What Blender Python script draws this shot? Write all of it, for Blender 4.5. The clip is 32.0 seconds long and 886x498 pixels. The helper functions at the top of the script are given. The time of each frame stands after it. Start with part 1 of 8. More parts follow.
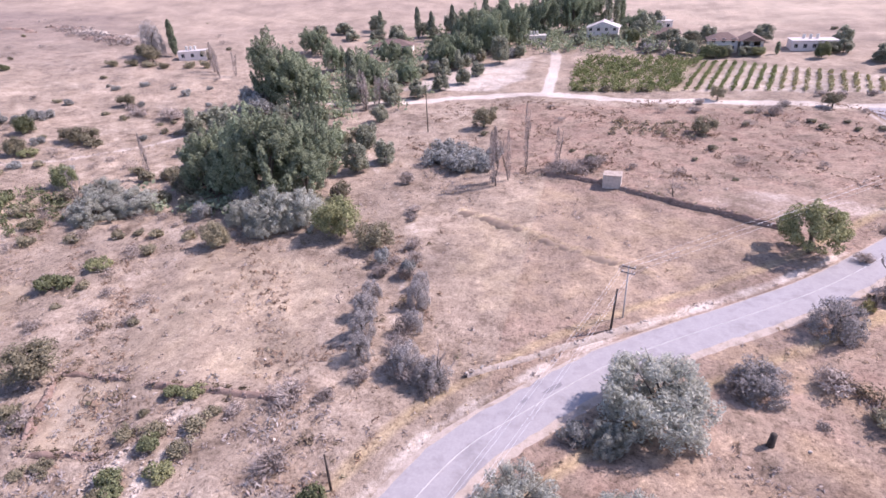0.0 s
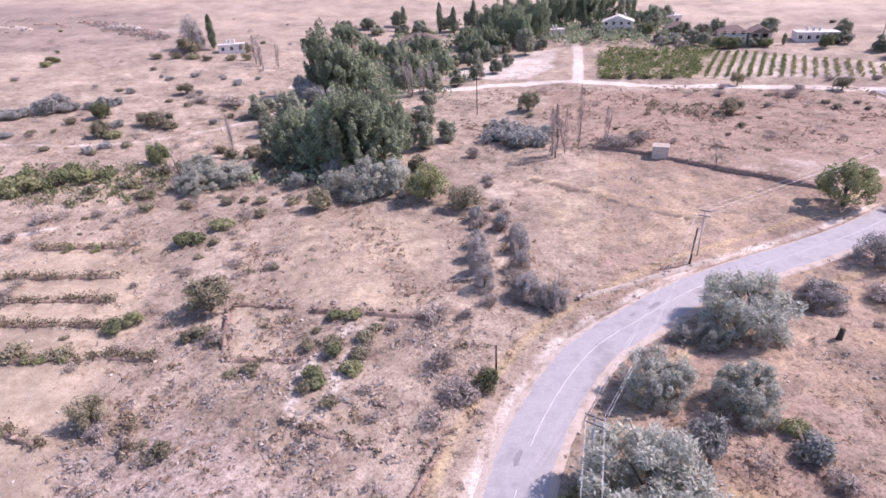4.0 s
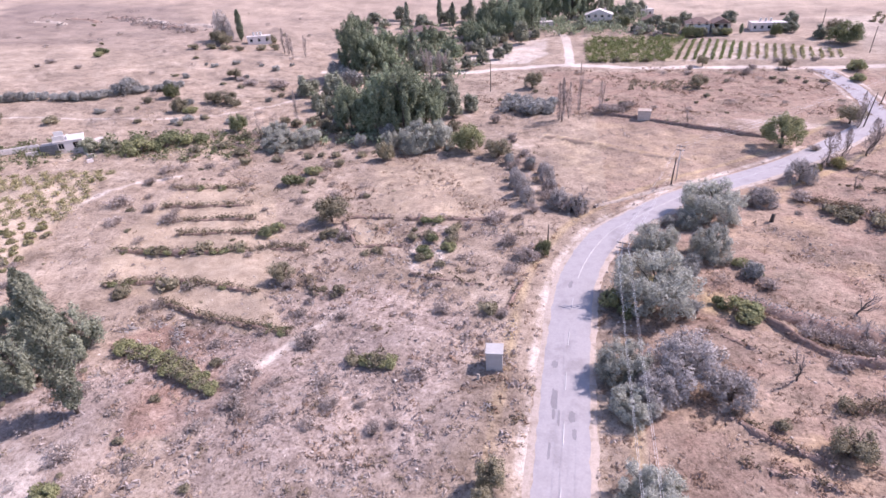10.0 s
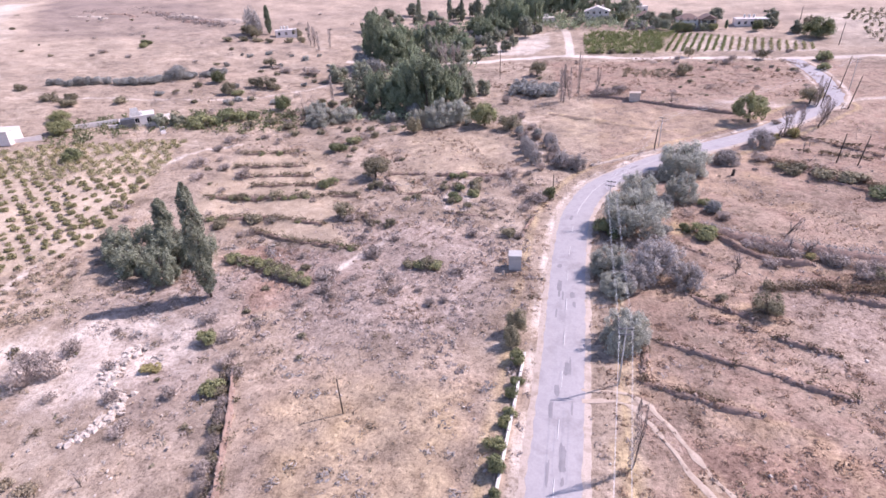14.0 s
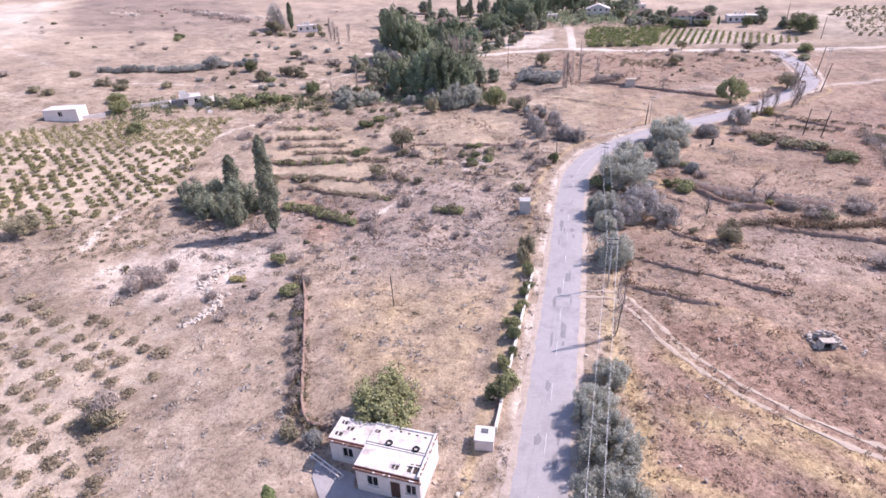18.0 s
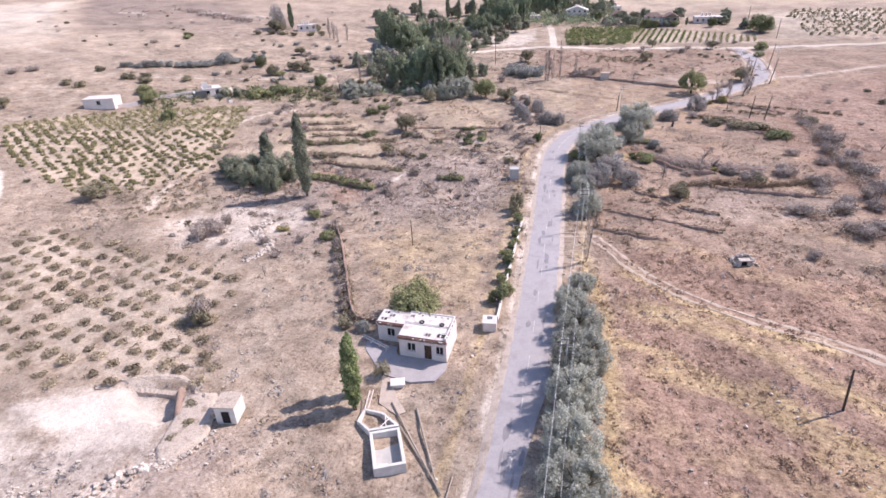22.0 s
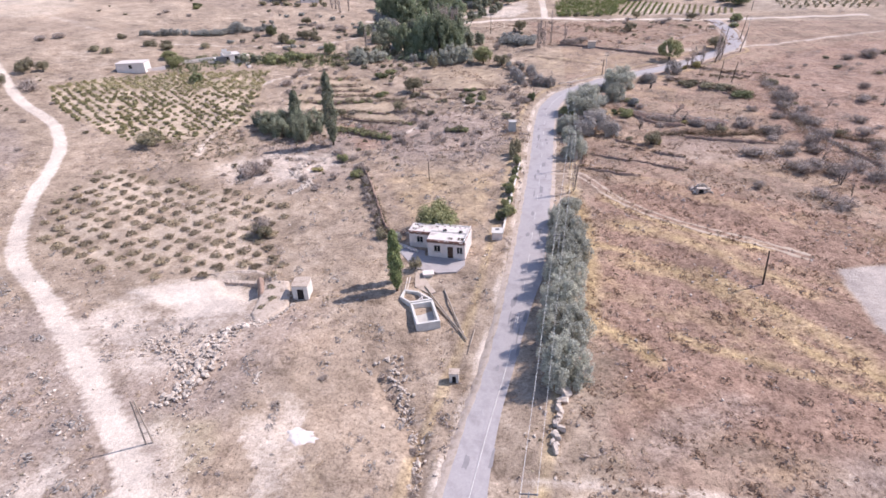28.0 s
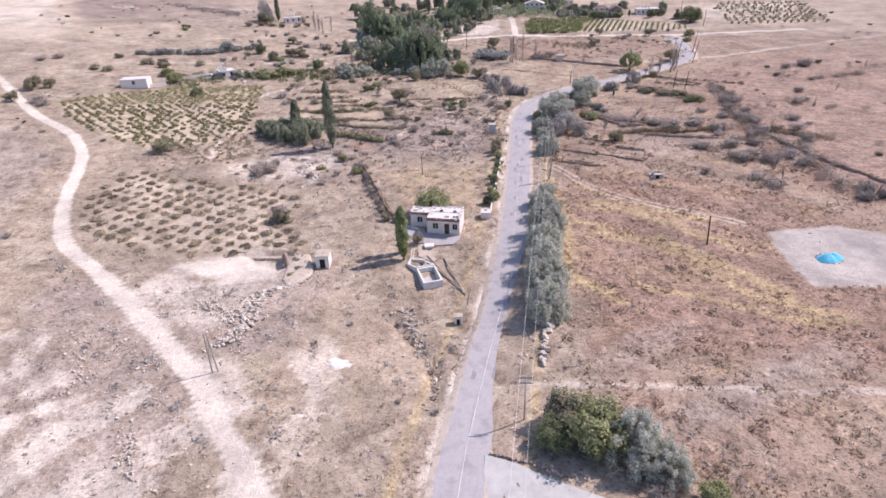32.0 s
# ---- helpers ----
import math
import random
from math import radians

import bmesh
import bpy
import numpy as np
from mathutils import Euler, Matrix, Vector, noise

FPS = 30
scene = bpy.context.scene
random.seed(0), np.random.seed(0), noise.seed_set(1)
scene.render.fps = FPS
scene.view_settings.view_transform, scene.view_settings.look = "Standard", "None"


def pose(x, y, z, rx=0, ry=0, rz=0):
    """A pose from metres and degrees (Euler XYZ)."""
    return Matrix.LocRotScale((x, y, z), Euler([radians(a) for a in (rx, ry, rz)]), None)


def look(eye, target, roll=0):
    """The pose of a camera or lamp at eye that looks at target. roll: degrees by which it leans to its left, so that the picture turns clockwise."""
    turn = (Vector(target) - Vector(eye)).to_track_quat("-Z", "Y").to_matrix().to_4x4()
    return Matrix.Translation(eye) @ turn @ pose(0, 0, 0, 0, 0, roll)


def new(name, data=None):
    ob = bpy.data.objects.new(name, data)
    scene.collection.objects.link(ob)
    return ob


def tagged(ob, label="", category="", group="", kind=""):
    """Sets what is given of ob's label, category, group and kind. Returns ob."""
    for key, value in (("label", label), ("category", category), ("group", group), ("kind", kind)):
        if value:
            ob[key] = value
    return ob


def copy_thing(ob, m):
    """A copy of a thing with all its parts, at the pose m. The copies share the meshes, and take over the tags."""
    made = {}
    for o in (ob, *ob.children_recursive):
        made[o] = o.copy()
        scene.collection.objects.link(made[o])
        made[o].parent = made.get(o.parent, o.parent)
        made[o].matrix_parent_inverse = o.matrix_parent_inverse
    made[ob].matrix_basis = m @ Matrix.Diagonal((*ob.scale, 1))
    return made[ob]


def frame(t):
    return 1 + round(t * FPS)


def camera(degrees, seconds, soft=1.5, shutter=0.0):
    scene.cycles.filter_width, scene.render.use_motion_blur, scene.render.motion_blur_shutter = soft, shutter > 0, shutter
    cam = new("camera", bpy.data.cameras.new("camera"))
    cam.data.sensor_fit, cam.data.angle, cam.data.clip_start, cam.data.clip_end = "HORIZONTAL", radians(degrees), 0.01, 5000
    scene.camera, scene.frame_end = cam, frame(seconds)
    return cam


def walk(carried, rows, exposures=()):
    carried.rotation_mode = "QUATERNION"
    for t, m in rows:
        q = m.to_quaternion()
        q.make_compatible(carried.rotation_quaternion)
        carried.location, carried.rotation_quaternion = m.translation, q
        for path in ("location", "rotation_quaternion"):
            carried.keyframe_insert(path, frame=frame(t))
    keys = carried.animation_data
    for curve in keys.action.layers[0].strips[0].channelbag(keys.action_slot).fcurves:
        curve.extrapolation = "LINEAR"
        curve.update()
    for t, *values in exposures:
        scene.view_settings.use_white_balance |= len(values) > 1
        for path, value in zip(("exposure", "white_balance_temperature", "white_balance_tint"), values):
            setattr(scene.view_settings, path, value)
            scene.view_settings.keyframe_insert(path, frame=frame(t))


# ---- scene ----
LENS = 77.05
cam = camera(LENS, 32.0, soft=1.6)
PATH = [
    (0, (20.28, 99.66, 38.74), (15.21, 116.72, 29.61), -2.89),
    (0.5, (18.78, 98.46, 38.82), (13.80, 115.53, 29.67), -2.88),
    (1, (17.35, 97.29, 38.73), (12.39, 114.38, 29.59), -2.99),
    (1.5, (15.67, 95.66, 38.48), (10.75, 112.77, 29.37), -2.99),
    (2, (14.25, 94.02, 38.56), (9.37, 111.13, 29.44), -2.95),
    (2.5, (12.92, 92.08, 38.51), (8.07, 109.22, 29.41), -2.98),
    (3, (11.70, 89.89, 38.42), (6.92, 107.04, 29.32), -2.96),
    (3.5, (10.10, 86.82, 38.48), (5.38, 103.98, 29.35), -2.88),
    (5.5, (6.40, 74.24, 39.81), (2.32, 91.51, 30.60), -2.93),
    (6, (5.81, 71.76, 40.07), (1.90, 89.07, 30.86), -2.89),
    (6.5, (5.12, 69.11, 40.15), (1.26, 86.43, 30.93), -2.89),
    (7, (4.45, 66.58, 40.34), (0.63, 83.89, 31.10), -2.97),
    (7.5, (3.88, 64.29, 40.64), (0.10, 81.61, 31.37), -3.00),
    (8, (3.48, 62.74, 40.83), (-0.27, 80.07, 31.58), -2.99),
    (8.5, (3.03, 60.94, 40.86), (-0.69, 78.28, 31.62), -2.91),
    (9, (2.76, 58.69, 40.91), (-0.98, 76.02, 31.64), -2.90),
    (9.5, (2.51, 55.55, 40.92), (-1.25, 72.86, 31.63), -2.87),
    (10, (2.28, 51.97, 40.89), (-1.47, 69.28, 31.59), -2.82),
    (10.5, (2.26, 47.54, 41.02), (-1.47, 64.83, 31.70), -2.75),
    (11, (2.56, 43.56, 41.21), (-1.09, 60.87, 31.88), -2.68),
    (11.5, (2.98, 39.63, 41.56), (-0.67, 56.93, 32.23), -2.66),
    (12, (3.14, 36.63, 41.81), (-0.50, 53.93, 32.46), -2.64),
    (12.5, (3.14, 34.17, 41.98), (-0.51, 51.46, 32.62), -2.60),
    (13, (2.81, 32.18, 42.19), (-0.81, 49.49, 32.84), -2.57),
    (13.5, (2.24, 30.00, 42.18), (-1.40, 47.29, 32.82), -2.61),
    (14, (1.76, 28.28, 42.20), (-1.96, 45.57, 32.85), -2.65),
    (14.5, (1.54, 26.56, 42.35), (-2.29, 43.82, 32.99), -2.90),
    (16.5, (2.01, 19.31, 42.29), (-2.06, 36.53, 32.96), -2.91),
    (17, (2.12, 16.54, 41.89), (-1.93, 33.78, 32.59), -2.84),
    (17.5, (2.18, 12.58, 41.78), (-1.78, 29.85, 32.50), -2.71),
    (18, (2.03, 8.49, 41.76), (-1.78, 25.78, 32.47), -2.59),
    (18.5, (2.16, 3.67, 41.91), (-1.54, 20.97, 32.59), -2.57),
    (19, (2.22, -0.33, 42.26), (-1.34, 17.00, 32.94), -2.53),
    (19.5, (2.34, -4.05, 42.66), (-1.15, 13.29, 33.33), -2.46),
    (20, (2.62, -6.59, 42.82), (-0.86, 10.76, 33.49), -2.49),
    (20.5, (2.59, -8.95, 43.06), (-0.81, 8.41, 33.74), -2.31),
    (21, (2.63, -10.53, 43.31), (-0.71, 6.85, 33.98), -2.26),
    (21.5, (2.53, -11.85, 43.49), (-0.79, 5.53, 34.18), -2.23),
    (22, (2.26, -13.09, 43.47), (-1.02, 4.32, 34.19), -2.26),
    (22.5, (1.97, -14.60, 43.56), (-1.21, 2.83, 34.28), -2.20),
    (23, (1.81, -15.89, 43.58), (-1.27, 1.58, 34.35), -2.12),
    (23.5, (1.74, -17.46, 43.52), (-1.29, 0.03, 34.30), -2.09),
    (24, (1.84, -19.12, 43.63), (-1.15, -1.62, 34.41), -2.01),
    (24.5, (1.86, -21.15, 43.61), (-1.05, -3.63, 34.41), -1.90),
    (26.5, (1.70, -28.14, 44.32), (-1.11, -11.05, 34.32), -1.96),
    (27, (1.56, -30.01, 44.47), (-1.27, -12.92, 34.47), -1.94),
    (27.5, (1.41, -32.19, 44.63), (-1.42, -15.10, 34.64), -1.96),
    (28, (1.11, -34.27, 44.79), (-1.73, -17.18, 34.80), -1.93),
    (28.5, (0.67, -36.45, 44.82), (-2.21, -19.35, 34.86), -1.90),
    (29, (0.23, -38.55, 45.14), (-2.71, -21.43, 35.23), -1.93),
    (29.5, (-0.17, -41.26, 45.08), (-3.20, -23.90, 35.61), -1.95),
    (30, (-0.47, -43.46, 45.27), (-3.58, -26.10, 35.83), -1.99),
    (30.5, (0.04, -45.51, 45.51), (-3.10, -28.17, 36.05), -2.20),
    (31, (-0.54, -47.19, 45.48), (-3.19, -29.76, 36.03), -2.12),
    (31.5, (-0.47, -49.08, 45.54), (-2.58, -31.59, 36.08), -2.11),
    (32, (-0.56, -50.88, 45.65), (-2.56, -33.36, 36.20), -2.08),
]

walk(cam, [(t, look(eye, target, roll)) for t, eye, target, roll in PATH],
     [(0, 0.63, 6280, 34.0), (10, 0.66, 6280, 34.5), (17, 0.65, 6320, 31.0), (24, 0.57, 6500, 22.0), (32, 0.48, 6450, 22.5)])

# ---- light ----
SUN_AZ, SUN_EL = math.atan2(0.88, 0.47), radians(46)
world = bpy.data.worlds.new("sky")
scene.world = world
world.use_nodes = True
wn = world.node_tree.nodes
sky = wn.new("ShaderNodeTexSky")
sky.sky_type, sky.sun_disc, sky.sun_elevation, sky.sun_rotation = "NISHITA", False, SUN_EL, SUN_AZ
sky.altitude, sky.dust_density = 1100, 1.5
wn["Background"].inputs["Strength"].default_value = 0.15
world.node_tree.links.new(sky.outputs[0], wn["Background"].inputs["Color"])
sun = new("sun", bpy.data.lights.new("sun", "SUN"))
sun.data.energy, sun.data.angle, sun.data.color = 3.7, radians(0.53), (1.0, 0.95, 0.88)
sun.matrix_world = look((0, 0, 0), (-0.88 * math.cos(SUN_EL), -0.47 * math.cos(SUN_EL), -math.sin(SUN_EL)))


# ---- materials ----
def material(name, colors, scale=1.0, detail=6.0, rough=0.9, bump=0.0, bump_scale=None, island=0.0, per_object=0.0, metal=0.0,
             fine=0.0, translucent=0.0, coords="Object"):
    """A surface whose colour wanders between the given ones, with grain, relief and a shade of its own for each piece."""
    m = bpy.data.materials.new(name)
    m.use_nodes = True
    n, l = m.node_tree.nodes, m.node_tree.links
    b = n["Principled BSDF"]
    b.inputs["Roughness"].default_value, b.inputs["Metallic"].default_value = rough, metal
    b.inputs["Specular IOR Level"].default_value = 0.25
    tc = n.new("ShaderNodeTexCoord")
    nz = n.new("ShaderNodeTexNoise")
    nz.inputs["Scale"].default_value, nz.inputs["Detail"].default_value, nz.inputs["Roughness"].default_value = scale, detail, 0.62
    l.new(tc.outputs[coords], nz.inputs["Vector"])
    ramp = n.new("ShaderNodeValToRGB")
    ramp.color_ramp.elements[0].position, ramp.color_ramp.elements[1].position = 0.32, 0.68
    for i, c in enumerate(colors):
        e = ramp.color_ramp.elements[i] if i in (0, len(colors) - 1) and len(colors) < 3 else None
        if e is None:
            if i == 0:
                e = ramp.color_ramp.elements[0]
            elif i == len(colors) - 1:
                e = ramp.color_ramp.elements[-1]
            else:
                e = ramp.color_ramp.elements.new(0.32 + 0.36 * i / (len(colors) - 1))
        e.color = (*c, 1)
    l.new(nz.outputs["Fac"], ramp.inputs["Fac"])
    out = ramp.outputs["Color"]

    def shade(source, amount, out):
        hsv = n.new("ShaderNodeHueSaturation")
        mr = n.new("ShaderNodeMapRange")
        mr.inputs["To Min"].default_value, mr.inputs["To Max"].default_value = 1 - amount, 1 + amount
        l.new(source, mr.inputs["Value"])
        l.new(mr.outputs[0], hsv.inputs["Value"])
        l.new(out, hsv.inputs["Color"])
        return hsv.outputs["Color"]

    if fine:
        nf = n.new("ShaderNodeTexNoise")
        nf.inputs["Scale"].default_value, nf.inputs["Detail"].default_value = scale * 13, 3
        l.new(tc.outputs[coords], nf.inputs["Vector"])
        out = shade(nf.outputs["Fac"], fine, out)
    if island:
        g = n.new("ShaderNodeNewGeometry")
        out = shade(g.outputs["Random Per Island"], island, out)
    if per_object:
        oi = n.new("ShaderNodeObjectInfo")
        out = shade(oi.outputs["Random"], per_object, out)
    l.new(out, b.inputs["Base Color"])
    if bump:
        nb = n.new("ShaderNodeTexNoise")
        nb.inputs["Scale"].default_value, nb.inputs["Detail"].default_value = bump_scale or scale * 6, 5
        l.new(tc.outputs[coords], nb.inputs["Vector"])
        bp = n.new("ShaderNodeBump")
        bp.inputs["Strength"].default_value, bp.inputs["Distance"].default_value = bump, 0.1
        l.new(nb.outputs["Fac"], bp.inputs["Height"])
        l.new(bp.outputs[0], b.inputs["Normal"])
    if translucent:
        tr = n.new("ShaderNodeBsdfTranslucent")
        mx = n.new("ShaderNodeMixShader")
        mx.inputs[0].default_value = translucent
        l.new(out, tr.inputs["Color"])
        l.new(b.outputs[0], mx.inputs[1])
        l.new(tr.outputs[0], mx.inputs[2])
        l.new(mx.outputs[0], n["Material Output"].inputs["Surface"])
    return m


M = {
    "asphalt": material("asphalt", [(0.315, 0.287, 0.286), (0.405, 0.372, 0.37), (0.355, 0.326, 0.325)], 0.35, rough=0.85, fine=0.14, bump=0.15, bump_scale=60),
    "patch": material("asphalt_patch", [(0.25, 0.23, 0.235), (0.30, 0.28, 0.285)], 1.2, rough=0.9, fine=0.15),
    "paint": material("road_paint", [(0.46, 0.44, 0.43), (0.68, 0.665, 0.64)], 1.2, rough=0.7, fine=0.2),
    "shoulder": material("shoulder_gravel", [(0.40, 0.32, 0.26), (0.52, 0.43, 0.36), (0.34, 0.27, 0.21)], 0.6, fine=0.25, bump=0.5, bump_scale=9),
    "plaster": material("plaster", [(0.68, 0.59, 0.54), (0.78, 0.71, 0.665)], 1.3, rough=0.9, fine=0.06, bump=0.1),
    "plaster_dirty": material("plaster_dirty", [(0.55, 0.50, 0.45), (0.72, 0.68, 0.63), (0.62, 0.58, 0.52)], 1.0, rough=0.9, fine=0.1, bump=0.15),
    "roof_white": material("roof_coating", [(0.42, 0.36, 0.325), (0.70, 0.64, 0.60), (0.58, 0.52, 0.485)], 0.9, rough=0.9, fine=0.12),
    "brick": material("brick", [(0.19, 0.105, 0.085), (0.30, 0.175, 0.14)], 3.0, rough=0.9, fine=0.2, per_object=0.3),
    "tile_roof": material("tile_roof", [(0.17, 0.12, 0.10), (0.26, 0.18, 0.15)], 1.0, rough=0.9, fine=0.2),
    "concrete": material("concrete", [(0.40, 0.38, 0.36), (0.52, 0.50, 0.47)], 0.8, rough=0.9, fine=0.1, bump=0.15),
    "concrete_pale": material("concrete_pale", [(0.55, 0.52, 0.48), (0.70, 0.67, 0.62)], 0.9, rough=0.9, fine=0.1),
    "earth_bank": material("earth_bank", [(0.175, 0.115, 0.09), (0.33, 0.23, 0.18), (0.245, 0.17, 0.135)], 0.7, rough=0.95, fine=0.3, bump=0.8, bump_scale=5),
    "pale_bank": material("pale_bank", [(0.27, 0.21, 0.165), (0.52, 0.43, 0.355), (0.40, 0.32, 0.26)], 1.1, detail=9, rough=0.95, fine=0.35, bump=0.9, bump_scale=5),
    "weed_red": material("red_brown_weed", [(0.25, 0.17, 0.12), (0.39, 0.275, 0.20)], 0.3, rough=0.95, island=0.3, translucent=0.3),
    "weed_grey": material("grey_weed", [(0.32, 0.265, 0.235), (0.48, 0.41, 0.37)], 0.3, rough=0.95, island=0.3, translucent=0.3),
    "stone": material("stone", [(0.21, 0.15, 0.122), (0.37, 0.282, 0.23), (0.285, 0.215, 0.175)], 2.0, rough=0.95, fine=0.2, bump=0.4, island=0.3),
    "stone_pale": material("stone_pale", [(0.40, 0.335, 0.28), (0.62, 0.54, 0.47)], 2.0, rough=0.95, fine=0.2, bump=0.4, island=0.3),
    "wood_dark": material("weathered_wood", [(0.05, 0.04, 0.035), (0.10, 0.08, 0.065)], 3.0, rough=0.9, fine=0.2),
    "wood_grey": material("grey_wood", [(0.30, 0.25, 0.21), (0.42, 0.36, 0.30)], 3.0, rough=0.9, fine=0.2),
    "bark": material("bark", [(0.10, 0.08, 0.065), (0.18, 0.15, 0.125)], 3.0, rough=0.95, fine=0.25),
    "twig": material("dry_twig", [(0.29, 0.24, 0.215), (0.42, 0.355, 0.32)], 3.0, rough=0.95, per_object=0.2),
    "iron": material("painted_iron", [(0.10, 0.10, 0.11), (0.2, 0.2, 0.21)], 3.0, rough=0.6, metal=0.4),
    "wire": material("aluminium_wire", [(0.62, 0.62, 0.63), (0.70, 0.70, 0.70)], 1.0, rough=0.45, metal=0.3),
    # near-black colour painted for the shade inside openings
    "dark": material("opening_shade", [(0.02, 0.018, 0.018), (0.035, 0.03, 0.03)], 2.0, rough=0.8),
    "door": material("brown_door", [(0.07, 0.04, 0.03), (0.11, 0.065, 0.045)], 3.0, rough=0.6),
    "weed": material("brown_weed", [(0.34, 0.25, 0.185), (0.46, 0.35, 0.26)], 0.5, rough=0.95, island=0.25, translucent=0.3),
    "track": material("track_dust", [(0.38, 0.295, 0.225), (0.50, 0.40, 0.315), (0.43, 0.34, 0.265)], 0.5, fine=0.25, bump=0.3, bump_scale=6),
    "tarp": material("blue_tarpaulin", [(0.07, 0.43, 0.58), (0.13, 0.54, 0.68)], 1.2, rough=0.55, fine=0.15, bump=0.5, bump_scale=3),
    "glass_dark": material("tinted_glass", [(0.015, 0.017, 0.02), (0.02, 0.022, 0.025)], 1.0, rough=0.08),
    "rubber": material("rubber", [(0.02, 0.02, 0.02), (0.03, 0.03, 0.03)], 4.0, rough=0.9),
    "leaf_silver": material("silver_leaf", [(0.40, 0.405, 0.34), (0.575, 0.57, 0.49)], 0.4, rough=0.85, island=0.3, per_object=0.15, translucent=0.4),
    "leaf_dark": material("dark_leaf", [(0.225, 0.26, 0.165), (0.365, 0.405, 0.26)], 0.2, rough=0.8, island=0.3, per_object=0.25, translucent=0.3),
    "leaf_clump": material("clump_leaf", [(0.255, 0.272, 0.195), (0.395, 0.41, 0.30)], 0.4, rough=0.85, island=0.3, per_object=0.2, translucent=0.4),
    "weed_hedge": material("hedge_weed", [(0.16, 0.125, 0.085), (0.28, 0.225, 0.15)], 0.3, rough=0.95, island=0.3, translucent=0.25),
    "leaf_grey": material("grey_leaf", [(0.34, 0.312, 0.29), (0.50, 0.46, 0.425)], 0.4, rough=0.9, island=0.3, per_object=0.15, translucent=0.25),
    "leaf_field": material("field_leaf", [(0.16, 0.19, 0.075), (0.28, 0.30, 0.13)], 0.08, rough=0.85, island=0.3, translucent=0.3),
    "leaf_sage": material("sage_leaf", [(0.30, 0.30, 0.275), (0.44, 0.435, 0.40)], 0.4, rough=0.85, island=0.3, per_object=0.2, translucent=0.3),
    "leaf_fig": material("fig_leaf", [(0.255, 0.265, 0.13), (0.395, 0.39, 0.205)], 0.4, rough=0.85, island=0.3, translucent=0.3),
    "leaf_green": material("green_leaf", [(0.155, 0.172, 0.088), (0.255, 0.268, 0.14)], 0.5, rough=0.75, island=0.35, per_object=0.25, translucent=0.3),
    "leaf_olive": material("olive_leaf", [(0.205, 0.182, 0.118), (0.325, 0.288, 0.19)], 0.6, rough=0.85, island=0.3, per_object=0.3, translucent=0.2),
    "leaf_dry": material("dry_shrub", [(0.36, 0.30, 0.258), (0.515, 0.435, 0.38)], 0.8, rough=0.95, island=0.25, per_object=0.25, translucent=0.25),
    "leaf_willow": material("willow_leaf", [(0.255, 0.265, 0.19), (0.375, 0.375, 0.275)], 0.4, rough=0.8, island=0.3, per_object=0.25, translucent=0.3),
    "leaf_yellow": material("yellow_leaf", [(0.33, 0.29, 0.125), (0.45, 0.39, 0.185)], 0.8, rough=0.8, island=0.3, translucent=0.3),
    "leaf_vine": material("vine_leaf", [(0.29, 0.235, 0.16), (0.44, 0.365, 0.255)], 0.15, rough=0.9, island=0.25, per_object=0.3, translucent=0.25),
    "leaf_row": material("vine_row_leaf", [(0.25, 0.235, 0.118), (0.41, 0.37, 0.195)], 0.1, rough=0.85, island=0.3, translucent=0.25),
    "leaf_poplar": material("poplar_leaf", [(0.23, 0.275, 0.125), (0.36, 0.40, 0.19)], 0.5, rough=0.8, island=0.3, translucent=0.35),
    "straw": material("dry_grass", [(0.40, 0.30, 0.205), (0.56, 0.44, 0.315)], 0.06, rough=0.95, island=0.25, translucent=0.35, coords="Object"),
}


# ---- shape of the land ----
def ground(x, y):
    """Height of the land: rising gently ahead and to the west, with a hollow below the road."""
    x, y = np.asarray(x, float), np.asarray(y, float)
    d = np.maximum(0.0, y - 20.0)
    near = 0.000115 * np.minimum(d, 280.0) ** 2 + 0.0644 * np.maximum(0.0, np.minimum(d, 900.0) - 280.0)
    l = -55.0 - np.maximum(x, -420.0)
    west = 0.09 * (np.sqrt(l * l + 100.0) + l) / 2
    hollow = -2.3 * np.exp(-((x + 9) / 14) ** 2 - ((y - 15) / 18) ** 2)
    gully_x = np.interp(y, [-1, 1, 6, 10, 12, 17], [-8.0, -8.0, -9.0, -12.0, -14.0, -17.0])
    gully = -0.95 * np.exp(-((x - gully_x) / 0.8) ** 2) * np.clip((y + 4) / 3, 0, 1) * np.clip((18 - y) / 3, 0, 1)
    return 0.5 + near - 0.5 * np.exp(-((y - 35) / 40) ** 2) + west + hollow + gully


def gz(x, y):
    return float(ground(x, y))


def smooth_line(points, step=1.0):
    """Points of an even, rounded line through the given ones."""
    p = np.array(points, float)
    q = np.vstack([2 * p[0] - p[1], p, 2 * p[-1] - p[-2]])
    out = []
    for i in range(1, len(q) - 2):
        a, b, c, d = q[i - 1], q[i], q[i + 1], q[i + 2]
        k = max(2, int(np.linalg.norm(c - b) / step))
        u = np.linspace(0, 1, k, endpoint=False)[:, None]
        out.append(0.5 * (2 * b + (c - a) * u + (2 * a - 5 * b + 4 * c - d) * u ** 2 + (3 * b - a - 3 * c + d) * u ** 3))
    out.append(p[-1:])
    return np.vstack(out)


def line_distance(x, y, line):
    """Distance of each place from a line of points."""
    best = np.full(np.shape(x), 1e9)
    for (ax, ay), (bx, by) in zip(line[:-1], line[1:]):
        dx, dy = bx - ax, by - ay
        u = np.clip(((x - ax) * dx + (y - ay) * dy) / (dx * dx + dy * dy + 1e-9), 0, 1)
        best = np.minimum(best, np.hypot(x - ax - u * dx, y - ay - u * dy))
    return best


